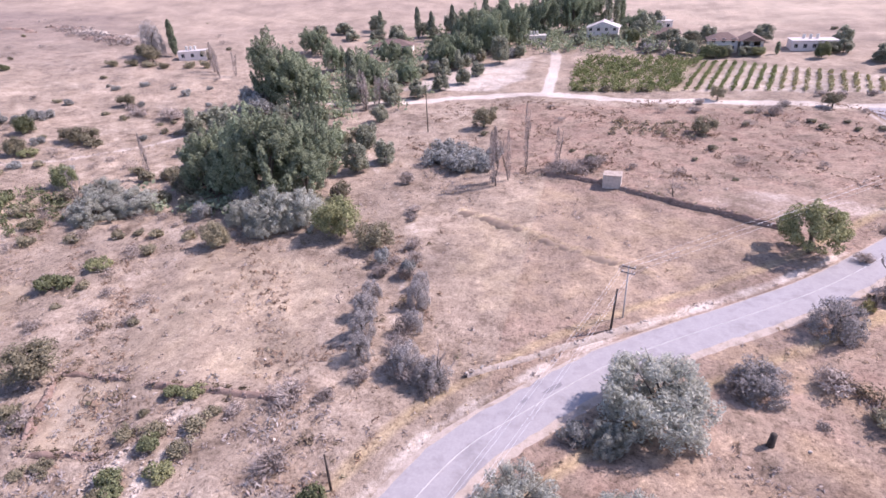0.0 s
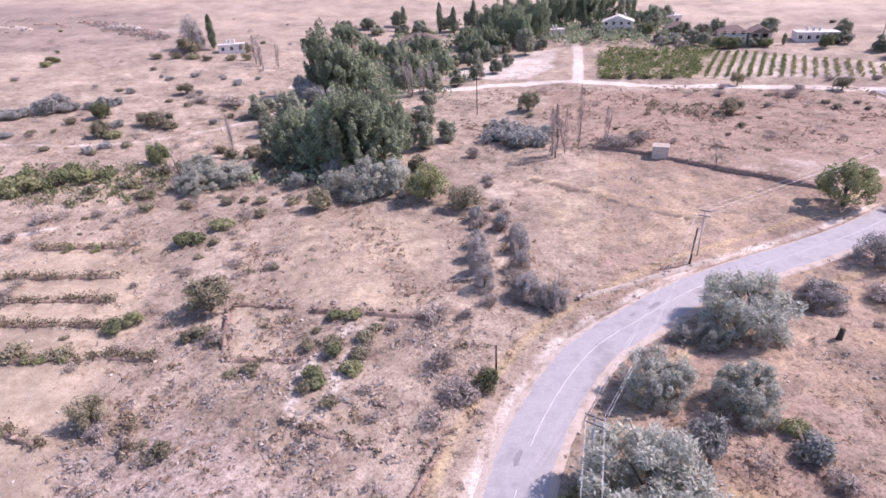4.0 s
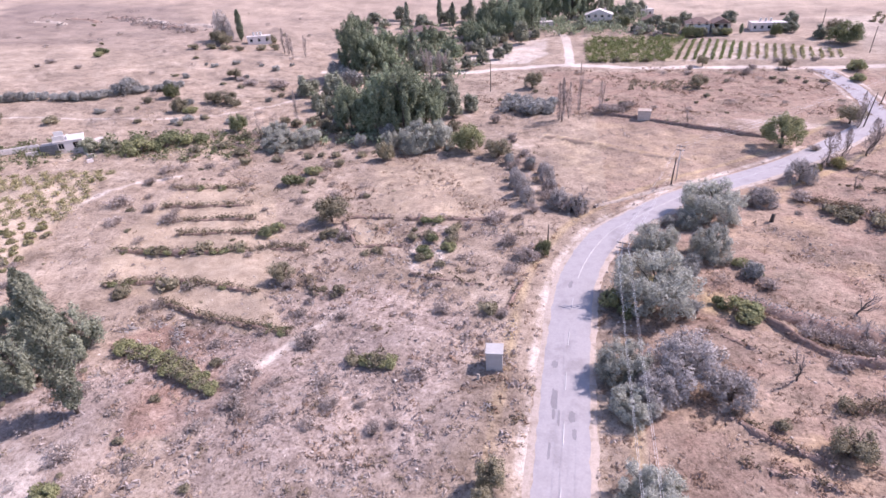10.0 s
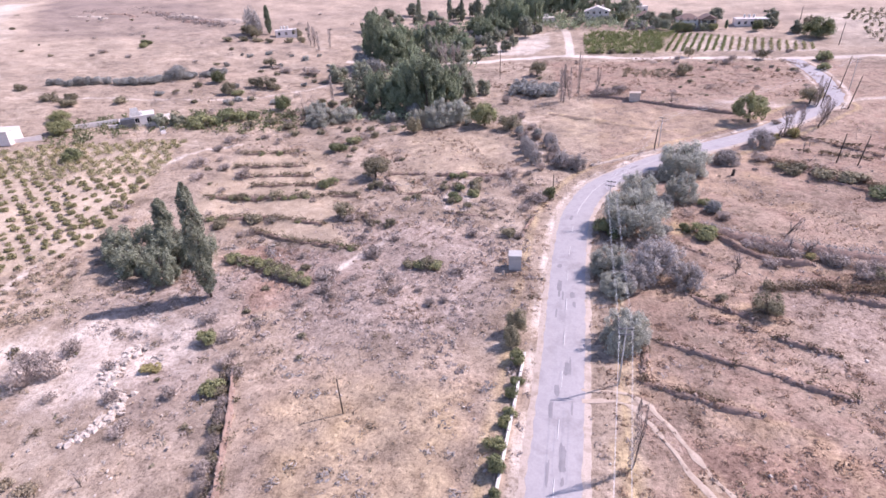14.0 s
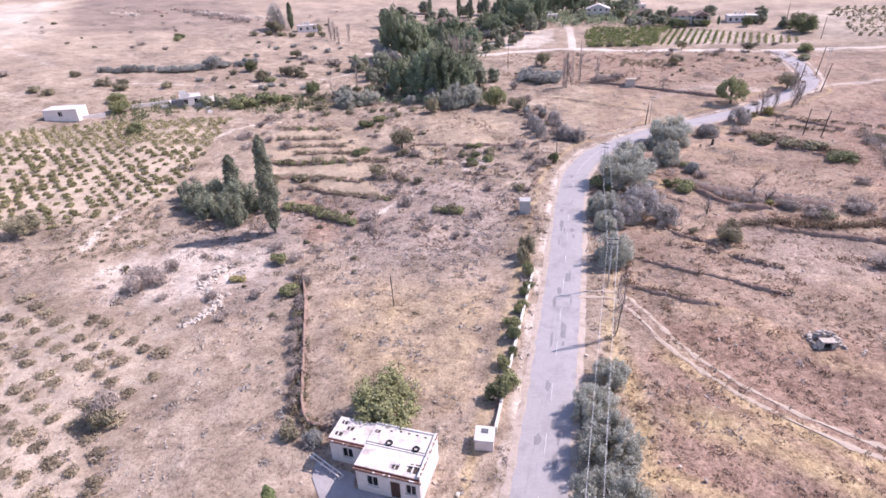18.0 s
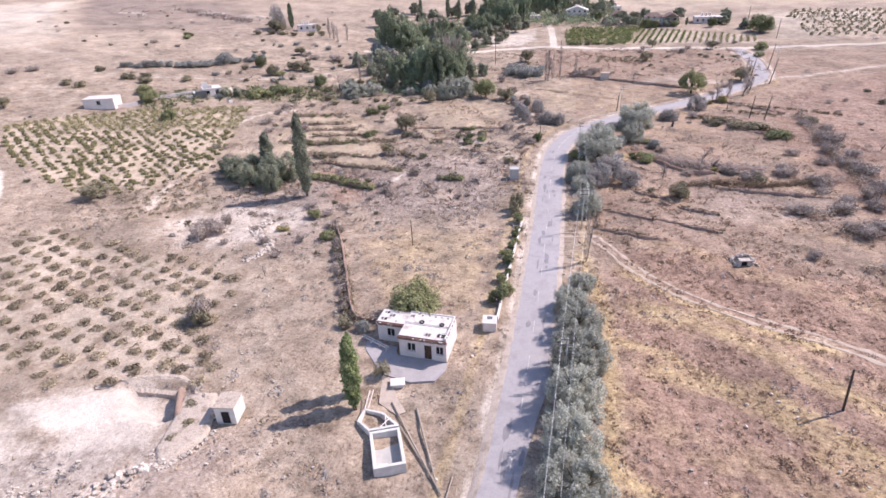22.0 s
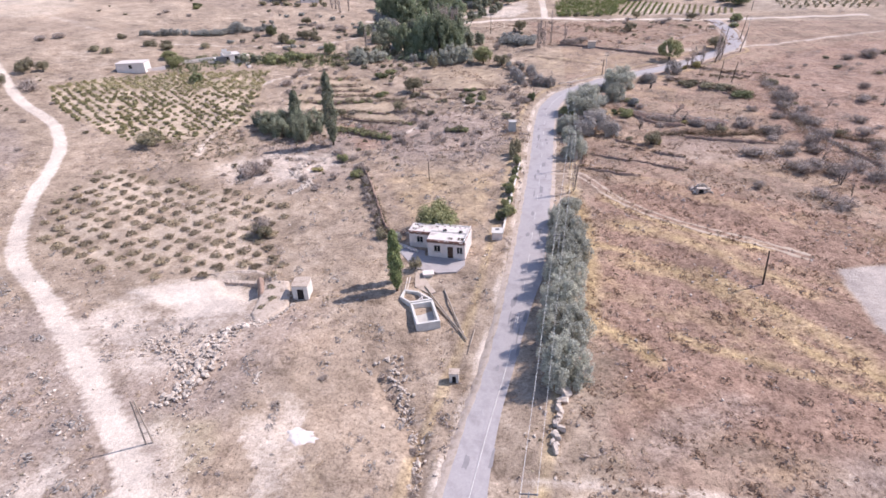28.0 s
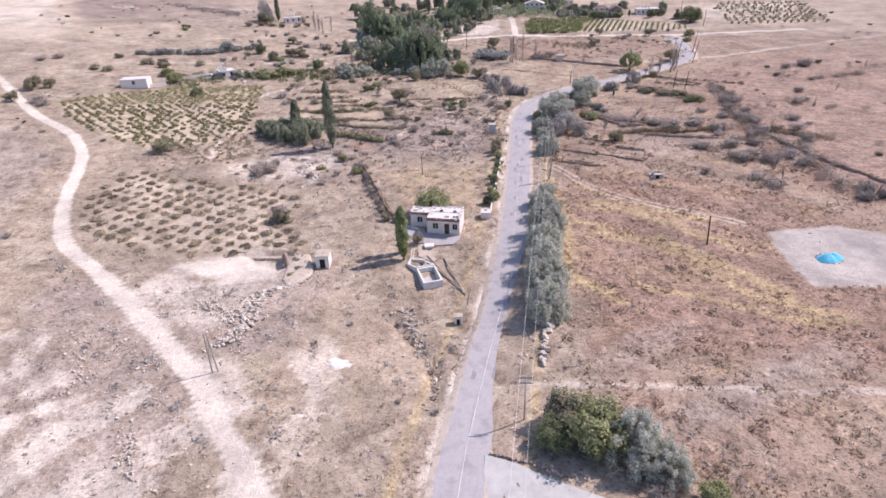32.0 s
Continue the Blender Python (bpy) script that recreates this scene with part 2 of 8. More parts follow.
def inside(x, y, poly, soft=1.5):
    """1 within a field, 0 outside, with a soft edge."""
    hit = np.zeros(np.shape(x), bool)
    ring = list(poly) + [poly[0]]
    for (ax, ay), (bx, by) in zip(ring[:-1], ring[1:]):
        cross = ((ay > y) != (by > y)) & (x < (bx - ax) * (y - ay) / (by - ay + 1e-9) + ax)
        hit ^= cross
    d = line_distance(x, y, ring) * np.where(hit, 1, -1)
    return np.clip(0.5 + d / (2 * soft), 0, 1)


ROAD_HALF = 2.42
ROAD = smooth_line([(-5.2, -70), (-4.8, -40), (-4.0, -16), (-3.0, -5), (-1.5, 8), (0.2, 20), (1.65, 35), (2.8, 53), (3.75, 72), (4.4, 90), (4.95, 105),
                    (6.35, 119), (10.5, 131), (16.2, 138.5), (23, 146), (30, 151.7), (38.5, 158), (47.3, 165), (56.5, 174), (65, 183), (71, 189.5)], 1.0)
EAST_TRACK = smooth_line([(70, 189), (79, 193.5), (87, 196), (106, 205), (128, 215.5), (171, 234), (230, 258)], 2.0)
BRANCH = smooth_line([(70.5, 189), (75.5, 198), (78.5, 212), (79.8, 228), (79, 243)], 1.5)
LANE = smooth_line([(-75, 236), (-33, 241), (-11, 247.5), (6, 251), (25, 246.5), (45, 246), (62, 245.5), (79, 244), (98, 246), (150, 252)], 2.0)
LANE_NORTH = smooth_line([(6, 251), (5.5, 274), (4, 300), (-3, 321), (-8, 338), (-14, 380)], 2.0)
FARM_TRACK = smooth_line([(-230, 177), (-161, 119.5), (-135.5, 97.3), (-115.8, 84.5), (-108.5, 78), (-102, 70.5), (-96.7, 61.5), (-89.6, 47.3), (-82.2, 35.7), (-76.5, 29), (-66.5, 22),
                          (-56.5, 14.5), (-45.2, 5.2), (-38, -1.2), (-31.5, -8), (-24, -16.2), (-18.5, -23), (-12, -40)], 1.5)
RUTS = smooth_line([(6, 74.5), (11.6, 73.8), (17, 64.5), (22.5, 58), (29.5, 53), (37, 49.3), (44, 45)], 1.0)
PATH_GROVE = smooth_line([(-33, 222), (-24, 200), (-15, 187), (-8, 176), (-4, 168), (-1, 150), (4, 139)], 2.0)
PATH_WEST = smooth_line([(-57, 276), (-58, 257), (-70, 208), (-81, 190), (-96, 178), (-140, 165)], 2.0)
VINE_TRACK = smooth_line([(-72, 75), (-75.5, 90), (-76, 106), (-82, 119), (-79, 138), (-72, 146)], 2.0)
HILL_TRACK = smooth_line([(-170, 178), (-218, 203), (-236, 238), (-252, 274), (-300, 340)], 3.0)
FIELD_TRACK = smooth_line([(1.5, 0.4), (11, 0.8), (23, 0.4), (43, 1.1), (62, 0.6)], 2.0)
FIELD_BRANCH = smooth_line([(25, 0.6), (30, 2.8), (35.6, 7.2), (41, 12), (47, 16.6)], 2.0)
HOUSE_PLOT = [(-21, 47.5), (-26, 57), (-31.5, 70), (-24, 77), (-8, 78), (-1.5, 79), (-2.5, 48)]
NORTH_FIELD = [(9, 145), (20, 151), (47, 169), (47, 179), (11, 196), (-4, 174), (0, 155)]
NORTH_FIELD_B = [(-28, 134), (-6, 137), (-9, 160), (-26, 163), (-36, 160)]
EAST_FIELD = [(9, 4), (60, 2), (75, 30), (60, 60), (34, 74), (12, 74), (9, 40)]
TARP_PAD = [(46.5, 42), (59, 45), (72, 40), (70, 27), (56, 24.5), (46, 24), (45.5, 31)]
PALE_PAD = [(33, 189.5), (45, 195), (54, 194), (63, 191.5), (70, 188), (62, 185.5), (49, 181.5), (38, 185.5)]
DUG_PAD = [(-57, 25), (-50.7, 29), (-43.5, 31.7), (-36, 29.3), (-35.4, 26), (-36, 20.5), (-44, 20.5), (-53, 22)]
VINES_A = [(-136, 108), (-124, 121), (-114, 130), (-100, 138), (-85, 145), (-79, 124), (-72, 100), (-71, 95), (-78, 82), (-88, 76), (-102, 82.5), (-120, 92)]
VINES_B = [(-86, 62), (-81, 63), (-62, 60.5), (-45, 57), (-41, 49), (-40, 40), (-33, 36), (-33, 32), (-48, 28.7), (-62, 29), (-79, 34), (-86, 48)]
PALE_FIELD = [(-39, 252), (-8, 252), (-1, 268), (-2, 300), (-22, 284)]
GARDEN = [(-112, 128), (-96, 150), (-75, 153), (-62, 160), (-66, 175), (-90, 168), (-118, 150)]

TERRACE_PLOTS = ([(-68, 143), (-52, 147), (-46, 136), (-39, 122), (-36, 111), (-28, 102), (-34, 101), (-50, 106.5), (-60, 108), (-66, 117), (-68, 132)],
                 [(-31.3, 132.5), (-24, 133.2), (-19.8, 125.4), (-26.5, 123.9)], [(-29, 134), (-9, 136), (-11, 160), (-27, 163), (-35, 158)],
                 [(3, 152), (18, 152), (46, 170), (44, 178), (10, 194), (-1, 176)])
RED_PLOT = [(-49.5, 97), (-46, 102), (-34, 101), (-27, 100), (-22, 94), (-30.5, 87.5), (-37.5, 82), (-41, 88)]
HILL_PALE = ([(-320, 255), (-284, 275), (-262, 300), (-228, 258), (-207, 220), (-200, 196), (-212, 180), (-300, 200)], [(-157, 134), (-149, 146), (-124, 128), (-140, 115)],
             [(-135, 163), (-122, 172), (-100, 196), (-72, 219), (-74, 211), (-100, 187), (-124, 164)], [(98, 258), (150, 262), (168, 330), (110, 335)])
HILL_TAN = ([(-203, 219), (-174, 246), (-131, 234), (-92, 250), (-85, 226), (-144, 198), (-180, 183)], [(-20, 352), (200, 346), (260, 420), (160, 520), (-60, 460)])
HILL_MAUVE = ([(-260, 300), (-240, 250), (-205, 236), (-172, 242), (-131, 240), (-120, 262), (-147, 290), (-190, 320)], [(80, 196), (160, 205), (170, 244), (85, 240)], [(100, 60), (230, 20), (330, 200), (230, 300), (150, 215), (90, 190)])
EAST_SLOPE = [(58, 58), (74, 50), (140, 40), (190, 120), (180, 215), (120, 206), (84, 186), (62, 160), (54, 120)]
FIELD_BANK = [(0, 178.7), (8.3, 175), (17.1, 169.4), (24.5, 166.1), (28.2, 164)]
TERRACES_WEST = [[(-65.6, 132.4), (-51.3, 136.1)], [(-61.2, 127.7), (-47.8, 131.3)], [(-57.3, 123.6), (-43.8, 126.6)], [(-63.5, 116.5), (-53.9, 118.2), (-42.7, 120.4)],
                 [(-58.7, 107.8), (-48.4, 110.7), (-36.4, 109.5)], [(-48.0, 105.8), (-40.2, 103.3), (-32.2, 102.1), (-27.8, 101.6)], [(-42.1, 121), (-34.8, 122.3)],
                 [(-30.9, 132.6), (-22.5, 132.5)], [(-21.8, 133.5), (-6, 135)], [(-27.5, 123.5), (-19.8, 123.1)], [(-16.4, 116.9), (-6.5, 115)], [(-68, 139.7), (-55.9, 143.7)]]
TERRACES_EAST = [[(14.4, 84.5), (23, 81.2), (28.6, 78.8), (33.3, 77)], [(12.1, 77.2), (19.9, 74.6), (23.3, 73.8)], [(20.5, 108.8), (25.2, 105.4)], [(20.1, 89.6), (26.5, 88.1)],
                 [(28.5, 86.9), (33.8, 84.4)], [(27.4, 112.2), (32, 106.1), (38.7, 104.7)], [(19.8, 95.3), (23.2, 92.5), (27.7, 90.4)], [(36, 97.1), (42.9, 95.6), (56, 93)],
                 [(45.1, 145.9), (53.2, 135.6), (58.4, 131.2)], [(54.7, 163.3), (66.8, 150.4)]]

# ---- ground sheet ----
def axis(lo, hi, step, far, grow=1.08):
    core = list(np.arange(lo, hi + step / 2, step))
    a, s = [hi], step
    while a[-1] < far:
        s *= grow
        a.append(a[-1] + s)
    b, s = [lo], step
    while b[-1] > -far:
        s *= grow
        b.append(b[-1] - s)
    return np.array(b[:0:-1] + core + a[1:])


gx, gy = axis(-150, 90, 0.9, 2600), axis(-30, 270, 0.9, 2600)
GX, GY = np.meshgrid(gx, gy)
rough_a = sum(a * np.sin(GX * kx + GY * ky + p) for a, kx, ky, p in ((0.10, 0.31, 0.23, 1), (0.07, -0.47, 0.61, 2), (0.05, 0.9, 0.8, 3), (0.04, 1.3, -1.1, 4)))
grain = np.random.default_rng(4).normal(0, 0.05, GX.shape)
d_road = line_distance(GX, GY, ROAD[::3])
d_branch = line_distance(GX, GY, BRANCH[::3])
d_farm = line_distance(GX, GY, FARM_TRACK[::3])
d_ruts = line_distance(GX, GY, RUTS[::2])
calm = np.clip((np.minimum.reduce([d_road - 4.2, d_branch - 4, d_farm - 3, d_ruts - 1.6])) / 3, 0, 1)
plot_flat = (1 - inside(GX, GY, [(-22, 34), (-5, 34), (-5, 48), (-22, 48)], 2)) * (1 - inside(GX, GY, [(-3, -8), (18, -13), (20, -34), (-3, -34)], 2)) * (1 - inside(GX, GY, TARP_PAD, 2))
far_calm = np.clip((450 - np.hypot(GX, GY - 100)) / 200, 0, 1)
far = np.clip((np.hypot(GX, GY - 100) - 260) / 300, 0, 1)
distant = np.clip((np.hypot(GX, GY - 100) - 150) / 150, 0, 1)
hills = far * (16 * np.sin(GX * 0.006 + 1.3) * np.sin(GY * 0.005 + 0.6) + 8 * np.sin(GX * 0.013 + GY * 0.009) + 14)
hills = hills * np.clip((GY - 230) / 200 + np.clip((-GX - 160) / 100, 0, 1), 0, 1)
GZ = ground(GX, GY) + (rough_a + grain) * calm * plot_flat * far_calm + hills - 0.06 * np.clip(1 - (d_road - 3.2), 0, 1) - 0.05 * np.clip(1 - (d_branch - 2.2), 0, 1)
for bank, tall in [(FIELD_BANK, 0.55)] + [(b, 0.35) for b in TERRACES_WEST + TERRACES_EAST]:
    GZ = GZ + tall * np.exp(-(line_distance(GX, GY - 0.5, bank) / 0.9) ** 2)
GZ = GZ - 1.35 * inside(GX, GY, [(-44.5, 30.2), (-41.5, 30.6), (-36.6, 30.6), (-35.4, 28.6), (-35.6, 26.5), (-37.0, 25.6), (-41, 26.6)], 0.5)
ny, nx = GX.shape
verts = np.stack([GX, GY, GZ], -1).reshape(-1, 3)
idx = np.arange(nx * ny).reshape(ny, nx)
quads = np.stack([idx[:-1, :-1], idx[:-1, 1:], idx[1:, 1:], idx[1:, :-1]], -1).reshape(-1, 4)


def fast_mesh(name, verts, quads, smooth=False):
    me = bpy.data.meshes.new(name)
    verts, quads = np.asarray(verts, np.float32), np.asarray(quads, np.int32)
    k = quads.shape[1]
    me.vertices.add(len(verts))
    me.vertices.foreach_set("co", verts.ravel())
    me.loops.add(quads.size)
    me.loops.foreach_set("vertex_index", quads.ravel())
    me.polygons.add(len(quads))
    me.polygons.foreach_set("loop_start", np.arange(0, quads.size, k, dtype=np.int32))
    if smooth:
        me.polygons.foreach_set("use_smooth", np.ones(len(quads), bool))
    me.update(calc_edges=True)
    me.validate()
    return me


ground_mesh = fast_mesh("ground", verts, quads, True)


def zone(name, values):
    a = ground_mesh.attributes.new(name, "FLOAT", "POINT")
    a.data.foreach_set("value", np.clip(values, 0, 1).astype(np.float32).ravel())


def strip(line, half, soft=1.0):
    d = line_distance(GX, GY, line)
    return np.clip((half + soft - d) / (2 * soft), 0, 1)


GOLD_STREAKS = ([(27.6, 39.8), (33.3, 32.5), (37.2, 27.2), (41, 21)], [(10.0, 27.0), (15.0, 21.6), (17.1, 18.6)], [(20.6, 23.5), (27.3, 20.2), (33.6, 17.8), (44, 13.8)],
                [(12.1, 46), (18.9, 43.6), (23.8, 39.2)], [(9.6, 68), (12, 52), (11.4, 38), (10.2, 24)], [(16, 62.5), (23, 55.5), (30, 50.8), (38, 47)], [(30, 30), (36, 22), (47, 15)])
PALE_STONY = ([(-15.5, 131.1), (-18.0, 123.3), (-16.3, 117.8)], [(-13.8, 131.2), (-13.8, 123.1), (-13.0, 118.4)], [(-29, 96), (-25, 104), (-23.5, 108)])
side = GX - np.interp(GY, ROAD[:, 1], ROAD[:, 0])
verge = np.where(side < 0, 0.62, 0.25) * (0.88 + 0.12 * np.sin(GX * 0.7 + GY * 0.5))
bare = np.maximum.reduce([0.85 * strip(LANE[::3], 2.1), 0.5 * strip(EAST_TRACK[::3], 2.0, 1.2), 0.9 * strip(LANE_NORTH[::3], 1.7), 0.82 * strip(FARM_TRACK[::2], 1.5, 0.55), 0.55 * strip(PATH_GROVE[::2], 0.8),
                          0.55 * strip(PATH_WEST[::3], 1.2), 0.62 * strip(VINE_TRACK[::2], 1.3, 1.2), 0.35 * strip(RUTS, 1.3, 0.8), 0.55 * inside(GX, GY, VINES_A, 2), 0.5 * inside(GX, GY, [(-66, 60), (-44, 62), (-36, 74), (-40, 86), (-56, 84), (-68, 74)], 5), 0.48 * inside(GX, GY, [(42, 254.5), (92, 254.5), (96, 270), (74, 281), (54, 291)], 1.5), 0.3 * inside(GX, GY, [(-66, 140), (-68, 132), (-58, 106), (-38, 108), (-42, 122), (-46, 134)], 3), 0.55 * strip(FIELD_TRACK, 1.0, 0.9), 0.4 * strip(FIELD_BRANCH, 0.9, 1.0), 0.5 * strip(np.array([(8.5, 1.5), (13, 1.8), (16.5, 1.0), (21, 0.0), (30, 0.6), (44, 1.0)]), 0.4, 0.6), 0.45 * strip(HILL_TRACK[::2], 4.5, 4),
                          0.42 * inside(GX, GY, PALE_PAD, 2.5), 0.8 * inside(GX, GY, DUG_PAD, 3), 0.45 * inside(GX, GY, VINES_B, 3), 0.5 * inside(GX, GY, [(-62, 14), (-58, 30), (-36, 32), (-30, 22), (-33, 8), (-48, 4)], 5), 0.6 * inside(GX, GY, PALE_FIELD, 2), inside(GX, GY, [(-86, 12), (-62, 8), (-46, -6), (-30, -22), (-26, -34), (-80, -34), (-100, -4)], 5) * (0.46 + 0.12 * np.sin(2.0 * (0.65 * GX + 0.75 * GY) + 0.9 * np.sin(0.3 * GX)) + 0.16 * np.sin(0.9 * GX - 0.5 * GY + 1.7 * np.sin(0.41 * GY))), *(0.66 * strip(np.array(q), 1.0, 1.0) for q in PALE_STONY), 0.5 * inside(GX, GY, [(-31.0, 132.2), (-24, 132.8), (-20, 125.8), (-26.5, 124.2)], 0.8),
                          0.5 * inside(GX, GY, [(-60, -26), (-20, -26), (-14, 6), (-18, 14), (-30, 8), (-44, 6)], 6) * (np.sin(GX * 0.5 + 1.3 * np.sin(GY * 0.31)) > -0.2),
                          verge * np.clip(1.25 - np.abs(d_road - 3.5) / 1.3, 0, 1) * (GY < 175), 0.6 * np.clip(1 - np.abs(d_branch - 3.5) / 2, 0, 1)])
gold = np.maximum.reduce([0.5 * inside(GX, GY, [(-21.5, 1.5), (-15.5, 2.5), (-12.5, -9), (-17, -11)], 2), 0.5 * inside(GX, GY, [(29, 141), (37, 144), (47, 140), (43, 127), (34, 129), (29, 133)], 3), 0.8 * inside(GX, GY, [(20.6, 118), (25.2, 118), (26, 111), (20.2, 112)], 1.5), 0.75 * inside(GX, GY, [(11, 73), (24, 62), (44, 46), (47, 30), (60, 20), (34, 20), (11, 38)], 6) * (0.62 + 0.38 * np.sin(GX * 0.33 + GY * 0.52 + 1.2 * np.sin(GX * 0.19))), 0.6 * inside(GX, GY, HOUSE_PLOT, 5), 0.5 * inside(GX, GY, NORTH_FIELD, 5), 0.5 * inside(GX, GY, NORTH_FIELD_B, 2),
                          0.8 * np.clip(1 - np.abs(d_road - 6.5) / 2.2, 0, 1), 0.35 * inside(GX, GY, EAST_FIELD, 4) * (np.sin(GX * 0.21 - GY * 0.33) > 0.3), 0.9 * strip(FIELD_BANK, 0.8), *(0.95 * strip(np.array(q), 1.5, 1.7) for q in GOLD_STREAKS), 0.5 * ((GX > 12) & (GX < 62) & (GY < 160)) * (np.sin(GX * 0.17 + GY * 0.29 + 2) > 0.5)])
rust = np.maximum.reduce([0.75 * inside(GX, GY, EAST_SLOPE, 8), 0.8 * inside(GX, GY, RED_PLOT, 1.5), 0.42 * inside(GX, GY, HOUSE_PLOT, 3), 0.25 * inside(GX, GY, [(-160, 108), (-137, 88), (-117, 79.5), (-104, 69), (-100, 57), (-95, 44), (-110, 30), (-150, 40)], 3), 0.72 * inside(GX, GY, EAST_FIELD, 6), 0.5 * ((GX > 12) & (GY < 240)), 0.52 * inside(GX, GY, [(0, 192), (70, 203), (75, 240), (-5, 245)], 4)])
grey = 0.8 * np.maximum.reduce([0.85 * inside(GX, GY, [(9, -10), (70, -12), (74, 12), (40, 14), (22, 18), (10, 24)], 7) * (0.65 + 0.35 * np.sin(GX * 0.28 - GY * 0.41)), inside(GX, GY, [(-30, 75), (-3, 80), (-3, 112), (-28, 118), (-42, 100)], 6), 0.9 * inside(GX, GY, [(-60, -25), (-32, -22), (-22, 30), (-50, 24), (-75, 20)], 5),
                          inside(GX, GY, [(-64, 60), (-32, 62), (-36, 100), (-62, 96)], 8), 0.8 * inside(GX, GY, [(26, 78), (60, 80), (60, 100), (30, 100)], 5), 0.62 * inside(GX, GY, EAST_SLOPE, 8), 0.9 * inside(GX, GY, [(-160, 104), (-137, 86), (-117, 78), (-104, 67.5), (-100.5, 56), (-95, 42), (-110, 30), (-170, 40)], 3)])
pad = inside(GX, GY, TARP_PAD, 1.6)
green = np.maximum.reduce([0.75 * inside(GX, GY, [(-44, 8), (-38.5, 5), (-29.5, 5), (-26.4, 0), (-28.6, -6), (-33, -3), (-38, 1.5)], 2), 0.8 * inside(GX, GY, [(12, 253), (40, 253), (50, 292), (12, 300)], 2), 0.7 * inside(GX, GY, GARDEN, 5)])
plots = np.maximum.reduce([1.2 * pad] + [(1.0, 0.9, 0.6, 0.45)[k] * inside(GX, GY, q, 1.0) for k, q in enumerate(TERRACE_PLOTS)] + [0.9 * inside(GX, GY, VINES_A, 1.5), 0.5 * inside(GX, GY, VINES_B, 2)])
hill_tone = 0.4 + 0.55 * np.maximum.reduce([inside(GX, GY, q, 3) for q in HILL_PALE]) + 0.25 * np.maximum.reduce([inside(GX, GY, q, 4) for q in HILL_TAN]) - 0.5 * np.maximum.reduce([inside(GX, GY, q, 6) for q in HILL_MAUVE])
for nm, v in (("plots", plots), ("hill_tone", hill_tone), ("bare", bare), ("gold", gold), ("rust", rust), ("grey", grey), ("pad", pad), ("green", green), ("far", distant)):
    zone(nm, v)


